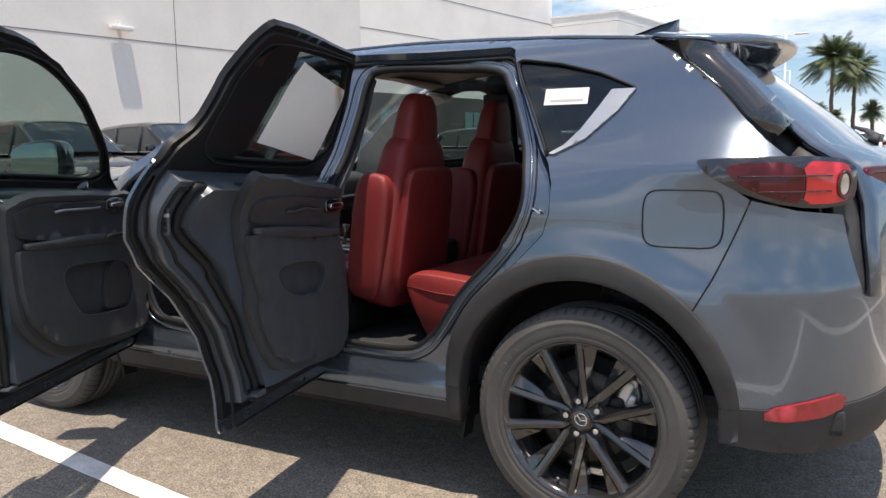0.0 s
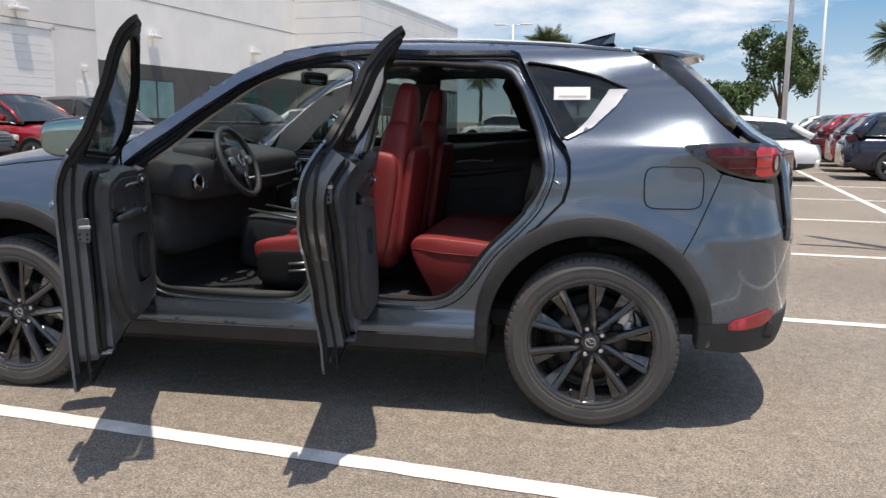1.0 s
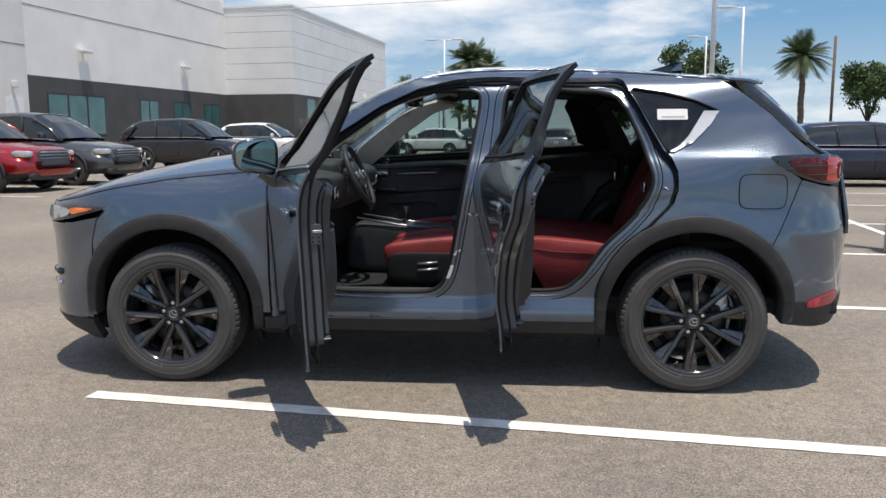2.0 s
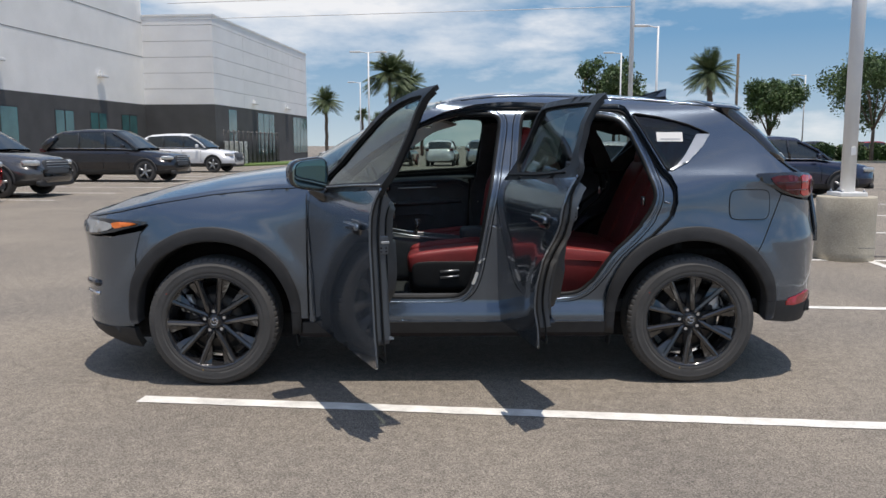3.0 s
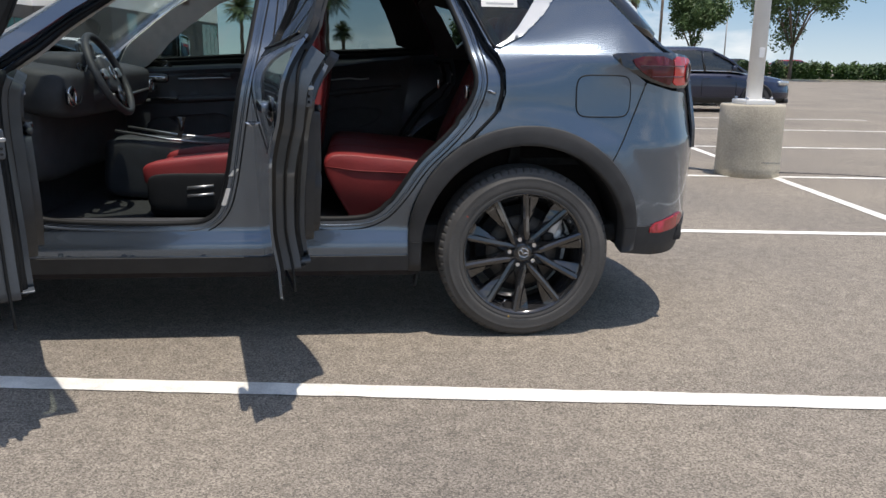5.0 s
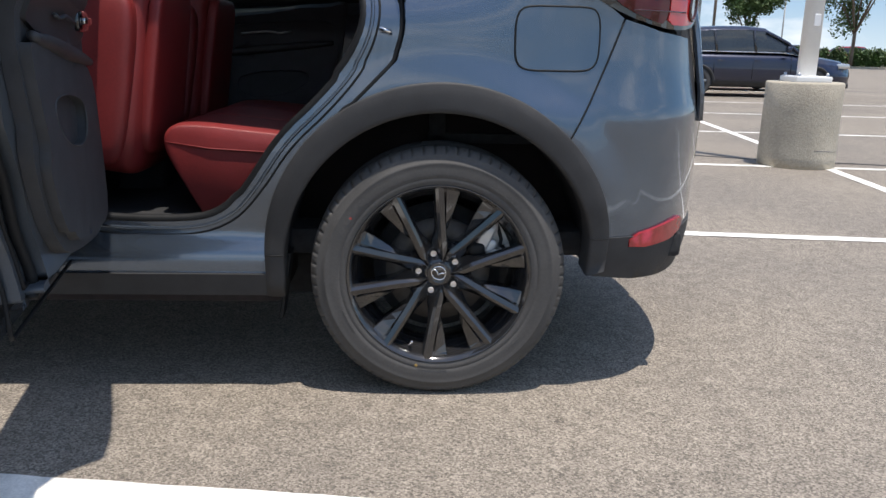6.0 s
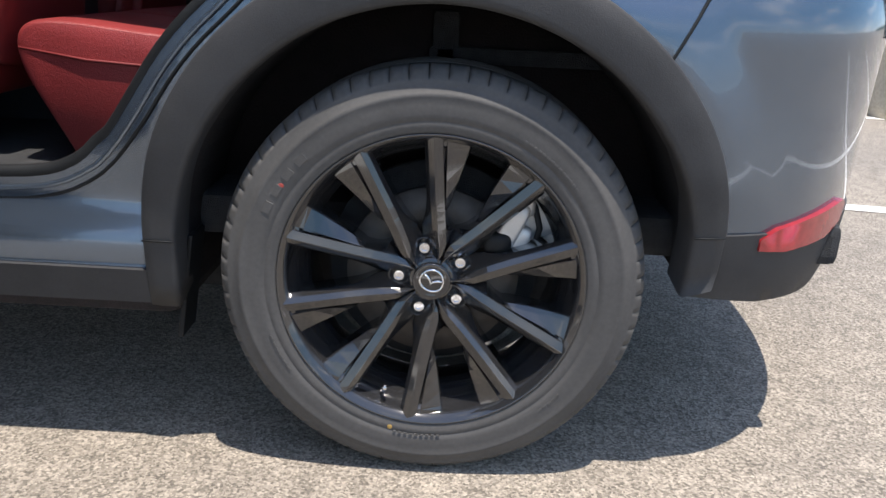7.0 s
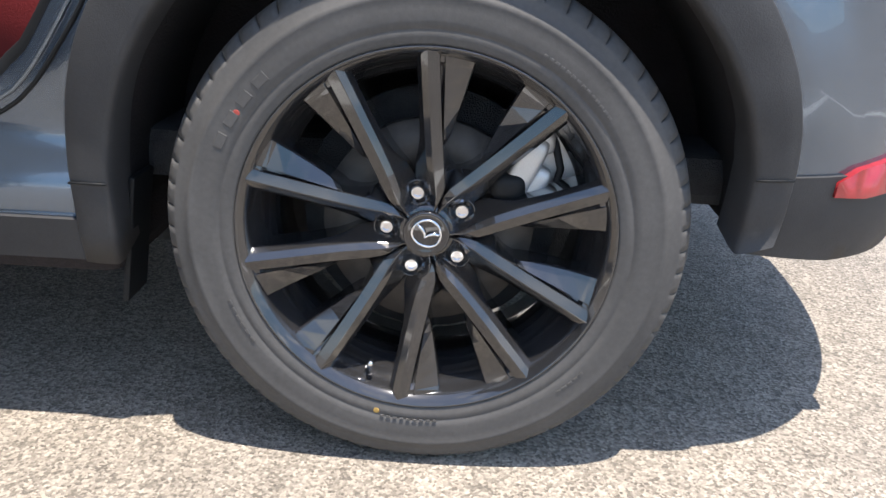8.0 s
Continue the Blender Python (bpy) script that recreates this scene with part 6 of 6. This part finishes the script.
def spoke_geo(mirror=1):
    """One arm of a twin spoke along +z, its face to -y: a crisp bar, a web to its twin near the hub, and a wedge that opens towards the rim behind a slot."""
    rows = []
    # radius, bar's two edges, far edge, face depth, slot depth, foot of the side facet, drop of the web
    for r, l, b, q, d, slot, foot, web in (
            (0.030, 0.0060, 0.0085, 0.0096, -0.0740, 0.0, 0.004, 0.004), (0.042, 0.0065, 0.0125, 0.0136, -0.0775, 0.0, 0.010, 0.006), (0.056, 0.0035, 0.0172, 0.0182, -0.0800, 0.0, 0.018, 0.010), (0.070, -0.0010, 0.0190, 0.0227, -0.0820, 0.0, 0.022, 0.014),
            (0.092, -0.0062, 0.0160, 0.0298, -0.0850, 0.0, 0.020, 0.024), (0.098, -0.0074, 0.0152, 0.0240, -0.0857, 0.0, 0.018, 0.028), (0.112, -0.0098, 0.0132, 0.0172, -0.0872, 0.0, 0.013, 0.028), (0.128, -0.0122, 0.0110, 0.0145, -0.0890, 0.0, 0.009, 0.018),
            (0.136, -0.0134, 0.0100, 0.0178, -0.0900, 0.003, 0.008, 0.010), (0.150, -0.0154, 0.0082, 0.0222, -0.0918, 0.009, 0.007, 0.012), (0.180, -0.0192, 0.0044, 0.0296, -0.0955, 0.010, 0.006, 0.015), (0.210, -0.0230, 0.0008, 0.0366, -0.0990, 0.010, 0.006, 0.015),
            (0.234, -0.0260, -0.0020, 0.0420, -0.1018, 0.009, 0.006, 0.012), (0.240, -0.0267, -0.0027, 0.0434, -0.1025, 0.002, 0.006, 0.010), (0.2560, -0.0288, -0.0044, 0.0470, -0.1042, 0.001, 0.006, 0.006)):
        w = q - b
        m = l + 0.40 * (b - l)
        rows.append([(l - foot, d + 0.060, r), (l - foot, d + 0.006 + min(0.026, foot * 1.4), r), (l, d + 0.0055, r), (m - 0.0006, d - 0.0008, r), (m + 0.0006, d - 0.0008, r), (b, d + 0.0042, r), (b + 0.02 * w, d + 0.0045 + slot, r), (b + 0.13 * w, d + 0.0045 + slot + web * 0.13, r),
                     (b + 0.16 * w, d + 0.0040 + web * 0.16, r), (q - 0.06 * w, d + 0.005 + web * 0.92, r), (q, d + 0.008 + web, r), (q - 0.0005, d + 0.060, r)])
    n = len(rows[0])
    verts = [(x * mirror, y, z) for row in rows for x, y, z in row]
    faces = [(i * n + k, i * n + k + 1, (i + 1) * n + k + 1, (i + 1) * n + k) for i in range(len(rows) - 1) for k in range(n - 1)]
    faces += [tuple(range(n)), tuple((len(rows) - 1) * n + k for k in range(n))[::-1]]
    if mirror < 0:
        faces = [f[::-1] for f in faces]
    return verts, faces


def build_wheel(x, side, caliper_dx, turn):
    """A wheel: tyre, rim with ten spokes, cap, nuts, brake."""
    tv, tf = tyre_geo()
    wheel = mesh_object("wheel", tv, tf, TYRE, suv, "black alloy wheel with road tyre")
    wheel.name = "wheel"
    wheel.matrix_local = pose(x, side * 0.8075, 0.362, 0, 0, 0 if side < 0 else 180)
    rv, rf = lathe_geo([(0.238, 0.098), (0.224, 0.085), (0.220, 0.0), (0.222, -0.035), (0.2265, -0.038), (0.2285, -0.058), (0.2380, -0.074), (0.2450, -0.086), (0.2475, -0.0975), (0.2530, -0.1020), (0.2575, -0.1085), (0.2598, -0.1098), (0.2612, -0.1085), (0.2600, -0.09)], 120)
    mesh_object("rim", rv, rf, ALLOY, wheel, "gloss black rim")
    kinds = []
    for k in range(10):
        if k < 2:
            ob = mesh_object("spoke", *spoke_geo(1 if k == 0 else -1), ALLOY, wheel, smooth=False)
            kinds.append(ob.data)
        else:
            ob = new("spoke", kinds[k % 2])
            ob.parent = wheel
        ob.matrix_local = pose(0, 0, 0, 0, turn + 36 * k, 0)
    hv, hf = lathe_geo([(0.0, -0.070), (0.036, -0.071), (0.0395, -0.068), (0.042, -0.060), (0.060, -0.054), (0.074, -0.046), (0.080, -0.02)], 60)
    mesh_object("hub", hv, hf, ALLOY, wheel)
    cv, cf = lathe_geo([(0.0, -0.0775), (0.026, -0.0785), (0.0300, -0.0800), (0.0318, -0.0795), (0.0330, -0.0770), (0.0335, -0.066)], 40)
    mesh_object("centre_cap", cv, cf, GLOSS, wheel)
    ring = [(0.0205 * math.cos(a), -0.0790, 0.0205 * math.sin(a) * (0.94 + 0.10 * math.sin(a))) for a in np.linspace(0, 2 * math.pi, 33)[:-1]]
    ev = merge_geo([tube_geo(ring, 0.0021, 6, True), tube_geo([(-0.0185, -0.0790, 0.0075), (-0.009, -0.0805, 0.0055), (-0.003, -0.081, 0.001), (0, -0.0805, -0.005), (0.003, -0.081, 0.001), (0.009, -0.0805, 0.0055), (0.0185, -0.0790, 0.0075)], [0.0024, 0.0026, 0.0022, 0.0014, 0.0022, 0.0026, 0.0024], 6)])
    em = mesh_object("cap_emblem", *ev, CHROME, wheel, "plain chrome emblem shape")
    em.matrix_local = pose(0, 0, 0, 0, turn + 21, 0)
    for k in range(5):
        a = radians(90 + 18 + 72 * k - turn)
        pk = pose(0.0572 * math.cos(a), -0.050, 0.0572 * math.sin(a))
        pv, pf = lathe_geo([(0.0188, 0.012), (0.0188, -0.0105), (0.0178, -0.0120), (0.0166, -0.0112), (0.0160, 0.002), (0.0, 0.002)], 24)
        mesh_object("nut_well", [pk @ Vector(p) for p in pv], pf, ALLOY, wheel)
        nv, nf = lathe_geo([(0.0, -0.0120), (0.0052, -0.0120), (0.0058, -0.0150), (0.0088, -0.0152), (0.0104, -0.0125), (0.0110, -0.004), (0.0128, -0.002), (0.0130, 0.002)], 12)
        mesh_object("wheel_nut", [pk @ Vector(p) for p in nv], nf, CHROME, wheel, smooth=False)
    dv, df = lathe_geo([(0.07, -0.012), (0.085, -0.03), (0.152, -0.03), (0.152, -0.008), (0.085, -0.008)], 48)
    mesh_object("brake_disc", dv, df, SPARK, wheel)
    bv, bf = lathe_geo([(0.0, 0.02), (0.19, 0.02), (0.19, 0.04), (0.0, 0.04)], 32)
    mesh_object("backing_plate", bv, bf, CARPET, wheel)
    s = caliper_dx
    lean = rot("Y", 24 * s)
    cal = merge_geo([puff((0.040, 0.060, 0.115), (s * 0.128, -0.022, 0.085), 0.4, lean), puff((0.045, 0.045, 0.035), (s * 0.150, -0.020, 0.128), 0.5), puff((0.026, 0.03, 0.05), (s * 0.152, -0.035, 0.070), 0.6, lean)])
    caliper = mesh_object("brake_caliper", *cal, CALIPER, wheel, "bare metal brake caliper")
    mesh_object("pad_carrier", *puff((0.056, 0.020, 0.085), (s * 0.184, -0.006, 0.092), 0.3, lean), CALIPER, caliper)
    mesh_object("guide_boot", *puff((0.052, 0.040, 0.040), (s * 0.110, -0.040, 0.066), 0.7), RUBBER, caliper)
    tube("brake_hose", [(s * 0.160, -0.030, 0.050), (s * 0.176, -0.034, 0.062), (s * 0.182, -0.034, 0.092), (s * 0.172, -0.030, 0.128), (s * 0.158, -0.01, 0.145)], 0.0055, RUBBER, caliper, 8)
    a = radians(-110)
    tube("valve", [(0.232 * math.cos(a), -0.075, 0.232 * math.sin(a)), (0.215 * math.cos(a), -0.088, 0.215 * math.sin(a))], 0.0045, CHROME, wheel, 8)
    # raised bars on the sidewall where the tyre's print stands
    for r, a0, a1, k, w in ((0.300, 133, 158, 4, 0.013), (0.292, 38, 62, 14, 0.004), (0.296, 312, 322, 5, 0.004), (0.280, 258, 276, 9, 0.003), (0.290, 200, 215, 6, 0.004)):
        for q in range(k):
            a = radians(a0 + (a1 - a0) * (q + 0.5) / k)
            width = r * radians(abs(a1 - a0)) / k * 0.62
            bm = box_bm((width, 0.0016, w), (0, 0, 0), 0.0004, segments=1)
            bmesh.ops.transform(bm, matrix=Matrix.Translation((r * math.cos(a), -0.1142, r * math.sin(a))) @ pose(0, 0, 0, 0, 90 - math.degrees(a), 0), verts=bm.verts)
            part("tyre_print", bm, TYRE, wheel)
    for deg, r, mt, lb in ((146.5, 0.298, RED_DOT, "small faded red paint dot"), (257, 0.2755, YELLOW_DOT, "small faded yellow paint dot")):
        a = radians(deg)
        mesh_object("paint_dot", *puff((0.009, 0.0015, 0.009), (r * math.cos(a), -0.1142 if r > 0.28 else -0.1120, r * math.sin(a)), 0.9, n=8), mt, wheel, lb)
    return wheel


for side in (-1, 1):
    build_wheel(0.0, side, 1 if side < 0 else -1, 3)
    build_wheel(-2.698, side, -1 if side < 0 else 1, 14)

# ---- parked cars round about ----
def parked_car(m, paint, style="suv", label="", facing=1):
    """A parked car, nose to +x, wheels on z = 0, its middle at the origin."""
    suv_like = style == "suv"
    L, W, H = (4.75, 0.93, 1.70) if suv_like else (4.45, 0.90, 1.44)
    belt = 1.10 if suv_like else 0.96
    hood = 1.06 if suv_like else 0.90
    car = tagged(empty("parked_car", m), label, "car", "parked cars")
    nose, tail = L / 2, -L / 2
    wheel_x = (1.42 if suv_like else 1.36, -1.36 if suv_like else -1.32)
    if suv_like:
        top = ((tail, 0.95), (tail + 0.08, 1.10), (tail + 0.5, belt), (0.7, belt - 0.01), (0.98, hood), (1.6, hood - 0.05), (2.1, hood - 0.13), (2.3, hood - 0.25), (nose, hood - 0.42))
        cab = ((tail + 0.12, 1.12, 0.1), (tail + 0.45, 1.52, 0.5), (tail + 0.75, 1.64, 1), (-0.9, 1.69, 1), (-0.2, 1.70, 1), (0.25, 1.66, 1), (0.6, 1.48, 0.6), (1.15, 1.10, 0.05))
    else:
        top = ((tail, 0.72), (tail + 0.06, 0.98), (tail + 0.4, belt + 0.02), (0.6, belt - 0.02), (0.9, hood), (1.5, hood - 0.06), (1.95, hood - 0.16), (2.12, hood - 0.28), (nose, hood - 0.45))
        cab = ((tail + 0.10, 1.02, 0.1), (tail + 0.55, 1.27, 0.5), (tail + 0.95, 1.38, 1), (-0.6, 1.43, 1), (-0.1, 1.44, 1), (0.25, 1.40, 1), (0.55, 1.27, 0.6), (1.12, 0.93, 0.05))
    tx, tz = np.array(top).T
    xs = np.unique(np.concatenate([np.linspace(tail, nose, 46), tx, [nose - 0.05, nose - 0.12, tail + 0.03]]))
    rows = []
    for x in xs:
        z = float(np.interp(x, tx, tz))
        e = max(0.0, (x - (nose - 0.75)) / 0.75) if x > 0 else max(0.0, ((tail + 0.45) - x) / 0.45)
        w = W * (1 - e ** 2.6 * (0.34 if x > 0 else 0.2))
        low = 0.24 + 0.10 * e
        half = [(0.0, z), (w * 0.5, z - 0.008), (w * 0.78, z - 0.03), (w * 0.92, z - 0.08), (w * 0.985, z - 0.17), (w, (z + 0.55) / 2 + 0.05), (w * 0.985, 0.52), (w * 0.97, 0.40), (w * 0.93, low + 0.04), (w * 0.80, low), (0.0, low)]
        rows.append([(x, -y, zz) for y, zz in half] + [(x, y, zz) for y, zz in half[::-1]][1:-1])
    n = len(rows[0])
    verts = [p for r in rows for p in r]
    faces, ids = [], []
    for i in range(len(rows) - 1):
        xm = (xs[i] + xs[i + 1]) / 2
        for k in range(n):
            l = (k + 1) % n
            zz = [verts[i * n + k][2], verts[i * n + l][2]]
            faces.append((i * n + k, (i + 1) * n + k, (i + 1) * n + l, i * n + l))
            ids.append(1 if max(zz) < 0.42 else 0)
    faces += [tuple(range(n)), tuple((len(rows) - 1) * n + k for k in range(n))[::-1]]
    ids += [0, 0]
    mesh_object("body", verts, faces, paint, car, mats=[paint, CLAD], indices=ids)
    # cabin: dark glass, painted roof and pillars
    cx, cz, cf = np.array(cab).T
    def ring(x, grow=0.0):
        z = float(np.interp(x, cx, cz)) + grow
        base = float(np.interp(x, tx, tz)) - 0.02
        f = min(1.0, max(0.0, (z - base) / (H - belt)))
        wb, wr = W * 0.90, W * 0.90 - 0.17 * f
        return [(x, -wb, base), (x, -(wr + 0.02), z - 0.10 * f), (x, -wr * 0.93, z - 0.03 * f), (x, -wr * 0.6, z), (x, 0, z + 0.012), (x, wr * 0.6, z), (x, wr * 0.93, z - 0.03 * f), (x, wr + 0.02, z - 0.10 * f), (x, wb, base)]
    gx = np.unique(np.concatenate([np.linspace(cx[0], cx[-1], 36), cx]))
    rows = [ring(x) for x in gx]
    n = len(rows[0])
    mesh_object("glasshouse", [p for r in rows for p in r], [(i * n + k, (i + 1) * n + k, (i + 1) * n + k + 1, i * n + k + 1) for i in range(len(rows) - 1) for k in range(n - 1)], CAR_GLASS, car, "dark car windows")
    roof_x = gx[(gx > cx[1] + (0.05 if suv_like else 0.15)) & (gx < cx[6] - 0.25)]
    rows = [ring(x, 0.012)[1:-1] for x in roof_x]
    n = len(rows[0])
    mesh_object("roof", [p for r in rows for p in r], [(i * n + k, (i + 1) * n + k, (i + 1) * n + k + 1, i * n + k + 1) for i in range(len(rows) - 1) for k in range(n - 1)], paint, car)
    for s in (-1, 1):
        def on_side(x, f, out=0.012):
            r = ring(x, 0.0)
            a, b = Vector(r[0]), Vector(r[1])
            p = a + (b - a) * f
            return Vector((p.x, s * (abs(p.y) + out), p.z))
        tube("pillar", [on_side(1.05, 0.3), on_side(0.75, 1.0), on_side(0.4, 1.0), on_side(0.25, 1.0)], 0.035, paint, car, 6)
        tube("pillar", [on_side(tail + 0.2, 0.2), on_side(tail + 0.38, 0.6), on_side(tail + 0.62, 0.95)], [0.16, 0.14, 0.07] if suv_like else 0.075, paint, car, 8)
        for px in (0.02, -0.92):
            tube("pillar", [on_side(px, 0.0), on_side(px - 0.06, 1.0)], 0.03, GLOSS, car, 6)
        tube("window_trim", [on_side(x, 0.02, 0.016) for x in np.linspace(tail + 0.5, 0.95, 12)], 0.012, CHROME if suv_like else GLOSS, car, 6)
        cushion("door_mirror", (0.12, 0.2, 0.14), (0.72, s * (W + 0.09), belt + 0.06), paint, car, 0.5)
        for px in (0.86, -0.05, -0.98):
            tube("door_gap", [(px, s * (W * 0.985 + 0.003), 0.45), (px, s * (W + 0.003), 0.75), (px - 0.01, s * (W * 0.975), belt - 0.12)], 0.005, RUBBER, car, 5)
        for px in (-0.08 + 0.02, -1.0 + 0.05):
            cushion("door_handle", (0.18, 0.03, 0.03), (px + 0.12, s * (W + 0.008), belt - 0.21), paint, car, 0.5)
        cushion("headlamp", (0.42, 0.14, 0.13), (nose - 0.24, s * (W * 0.80), hood - 0.27), LAMP_CLEAR, car, 0.5, rot("Z", -s * 28), "clear headlamp")
        cushion("tail_lamp", (0.30, 0.16, 0.15), (tail + 0.12, s * (W * 0.83), belt - 0.08), TAIL, car, 0.5, rot("Z", s * 20), "red tail lamp")
        cushion("fog_lamp", (0.08, 0.2, 0.10), (nose - 0.13, s * W * 0.62, 0.42), DARK, car, 0.5)
        for wx in wheel_x:
            wheel = mesh_object("wheel", *moved(lathe_geo([(0.235, 0.09), (0.30, 0.105), (0.345, 0.09), (0.355, 0.0), (0.345, -0.09), (0.30, -0.11), (0.24, -0.10)], 32), pose(0, 0, 0, 0, 0, 0)), TYRE, car)
            wheel.matrix_local = pose(wx, s * (W - 0.105), 0.355, 0, 0, 0 if s < 0 else 180)
            mesh_object("rim", *lathe_geo([(0.245, -0.10), (0.225, -0.085), (0.21, -0.02), (0.0, -0.02)], 32), CARPET, wheel)
            spokes = []
            for k in range(5):
                spokes.append(moved(tube_geo([(0, -0.085, 0.03), (0, -0.09, 0.23)], [0.045, 0.03], 5), pose(0, 0, 0, 0, 72 * k + 9, 0)))
            mesh_object("spokes", *merge_geo(spokes + [lathe_geo([(0.0, -0.10), (0.055, -0.095), (0.06, -0.05)], 16)]), SATIN if not suv_like or facing else GLOSS, wheel)
            n = 20
            arc = [(wx + 0.40 * math.cos(a), s * (W + 0.004), 0.36 + 0.40 * math.sin(a)) for a in np.linspace(-0.1, math.pi + 0.1, n)]
            inner = [(x, y - s * 0.004, z) for x, y, z in arc]
            # no opening is cut: a flat black fan on the side gives its shade
            fan = [(wx, s * (W + 0.0015), 0.30)] + [(wx + 0.39 * math.cos(a), s * (W + 0.0015), 0.36 + 0.39 * math.sin(a)) for a in np.linspace(-0.15, math.pi + 0.15, n)]
            mesh_object("arch_shadow_gap", fan, [(0, i, i + 1) for i in range(1, n)], CARPET, car, "flat black sheet standing for the shaded wheel opening")
            wheel.matrix_local = pose(wx, s * (W - 0.095), 0.355, 0, 0, 0 if s < 0 else 180)
            tube("arch_trim", arc, 0.03 if suv_like else 0.012, CLAD if suv_like else paint, car, 6)
    cushion("grille", (0.10, 1.05, 0.34), (nose - 0.06, 0, hood - 0.36), DARK, car, 0.35, rot("Y", -10), "dark slatted grille")
    for k in range(5):
        tube("grille_bar", [(nose - 0.005 - 0.008 * k, -0.46, hood - 0.24 - 0.06 * k), (nose + 0.005 - 0.008 * k, 0, hood - 0.24 - 0.06 * k), (nose - 0.005 - 0.008 * k, 0.46, hood - 0.24 - 0.06 * k)], 0.012, SATIN, car, 6)
    cushion("front_bumper", (0.16, 1.5, 0.16), (nose - 0.09, 0, 0.33), CLAD, car, 0.4)
    cushion("rear_bumper", (0.16, 1.6, 0.22), (tail + 0.08, 0, 0.40), CLAD if suv_like else paint, car, 0.4)
    box("plate", (0.015, 0.32, 0.16), (tail - 0.005, 0, 0.78), PAPER, car, 0.003)
    return car


CAR_GLASS = material("car_glass", (0.02, 0.026, 0.028), 0.05, spec=0.8, vary=0.2, scale=2)
P_RED, P_WHITE = car_paint("red_paint", (0.36, 0.012, 0.018), 0.35), car_paint("white_paint", (0.76, 0.77, 0.78), 0.0)
P_BLACK, P_GREY = car_paint("black_paint", (0.014, 0.014, 0.018), 0.3), car_paint("dark_grey_paint", (0.09, 0.09, 0.092), 0.5)
P_BLUE, P_SILVER = car_paint("blue_paint", (0.008, 0.014, 0.04), 0.4), car_paint("silver_paint", (0.52, 0.53, 0.54), 0.6)


def at_site(a, b, turn=0):
    p = site(a, b)
    return Matrix.Translation(p) @ pose(0, 0, 0, 0, 0, turn - 6.6)


for a, b, turn, paint, style, label in (
        (-15.6, 11.9, 0, P_RED, "suv", "bright red suv parked by the building"), (-15.55, 14.8, 0, P_GREY, "suv", "dark grey metallic suv parked by the building"),
        (-15.9, 23.6, 0, P_BLACK, "suv", "black suv with silver wheels parked by the building"), (-17.5, 34.2, 0, P_WHITE, "suv", "white suv parked by the building"),
        (-15.7, 8.9, 0, P_BLACK, "suv", "black suv parked beside a red one"), (-15.6, 5.9, 0, P_GREY, "suv", "dark grey suv parked near the roller door"),
        (0.95, 16.0, 180, P_WHITE, "hatch", "white hatchback parked across the lot"), (5.98, 16.8, 0, P_BLUE, "suv", "dark blue suv with black wheels"),
        (6.2, 19.9, 0, P_RED, "suv", "red suv in a row of cars"), (6.2, 22.9, 0, P_RED, "suv", "red suv in a row of cars"), (6.2, 25.9, 0, P_GREY, "suv", "grey suv in a row of cars"),
        (1.2, 22.0, 180, P_SILVER, "hatch", "silver car behind a white hatchback"), (6.2, 28.9, 0, P_WHITE, "suv", "white suv in a row of cars"),
        (-6.0, 48.0, 90, P_WHITE, "suv", "white suv parked nose out far off"), (-3.4, 48.0, 90, P_SILVER, "suv", "silver suv parked nose out far off"),
        (-11.5, 46.5, 180, P_WHITE, "suv", "white suv parked broadside far off"), (-14.5, 72.0, 180, P_WHITE, "suv", "white suv beside the grass far off"),
        (-8.8, 48.2, 90, P_BLACK, "suv", "black suv parked far off"), (-1.0, 50.0, 90, P_GREY, "hatch", "grey car parked far off"), (2.0, 50.0, 90, P_WHITE, "hatch", "white car parked far off"),
        (26.0, 71.0, 0, P_BLACK, "suv", "dark truck passing behind the hedge"), (31.5, 72.0, 0, P_RED, "suv", "red car behind the hedge"), (43.0, 71.5, 180, P_SILVER, "hatch", "pale car behind the hedge")):
    big = 1.07 if a < -15 else 0.925 if paint is P_BLUE else 0.93 if a == 6.2 else 1.0
    parked_car(at_site(a, b, turn) @ Matrix.Diagonal((big, big, big * (1.05 if a < -15 else 1.0), 1)), paint, style, label)
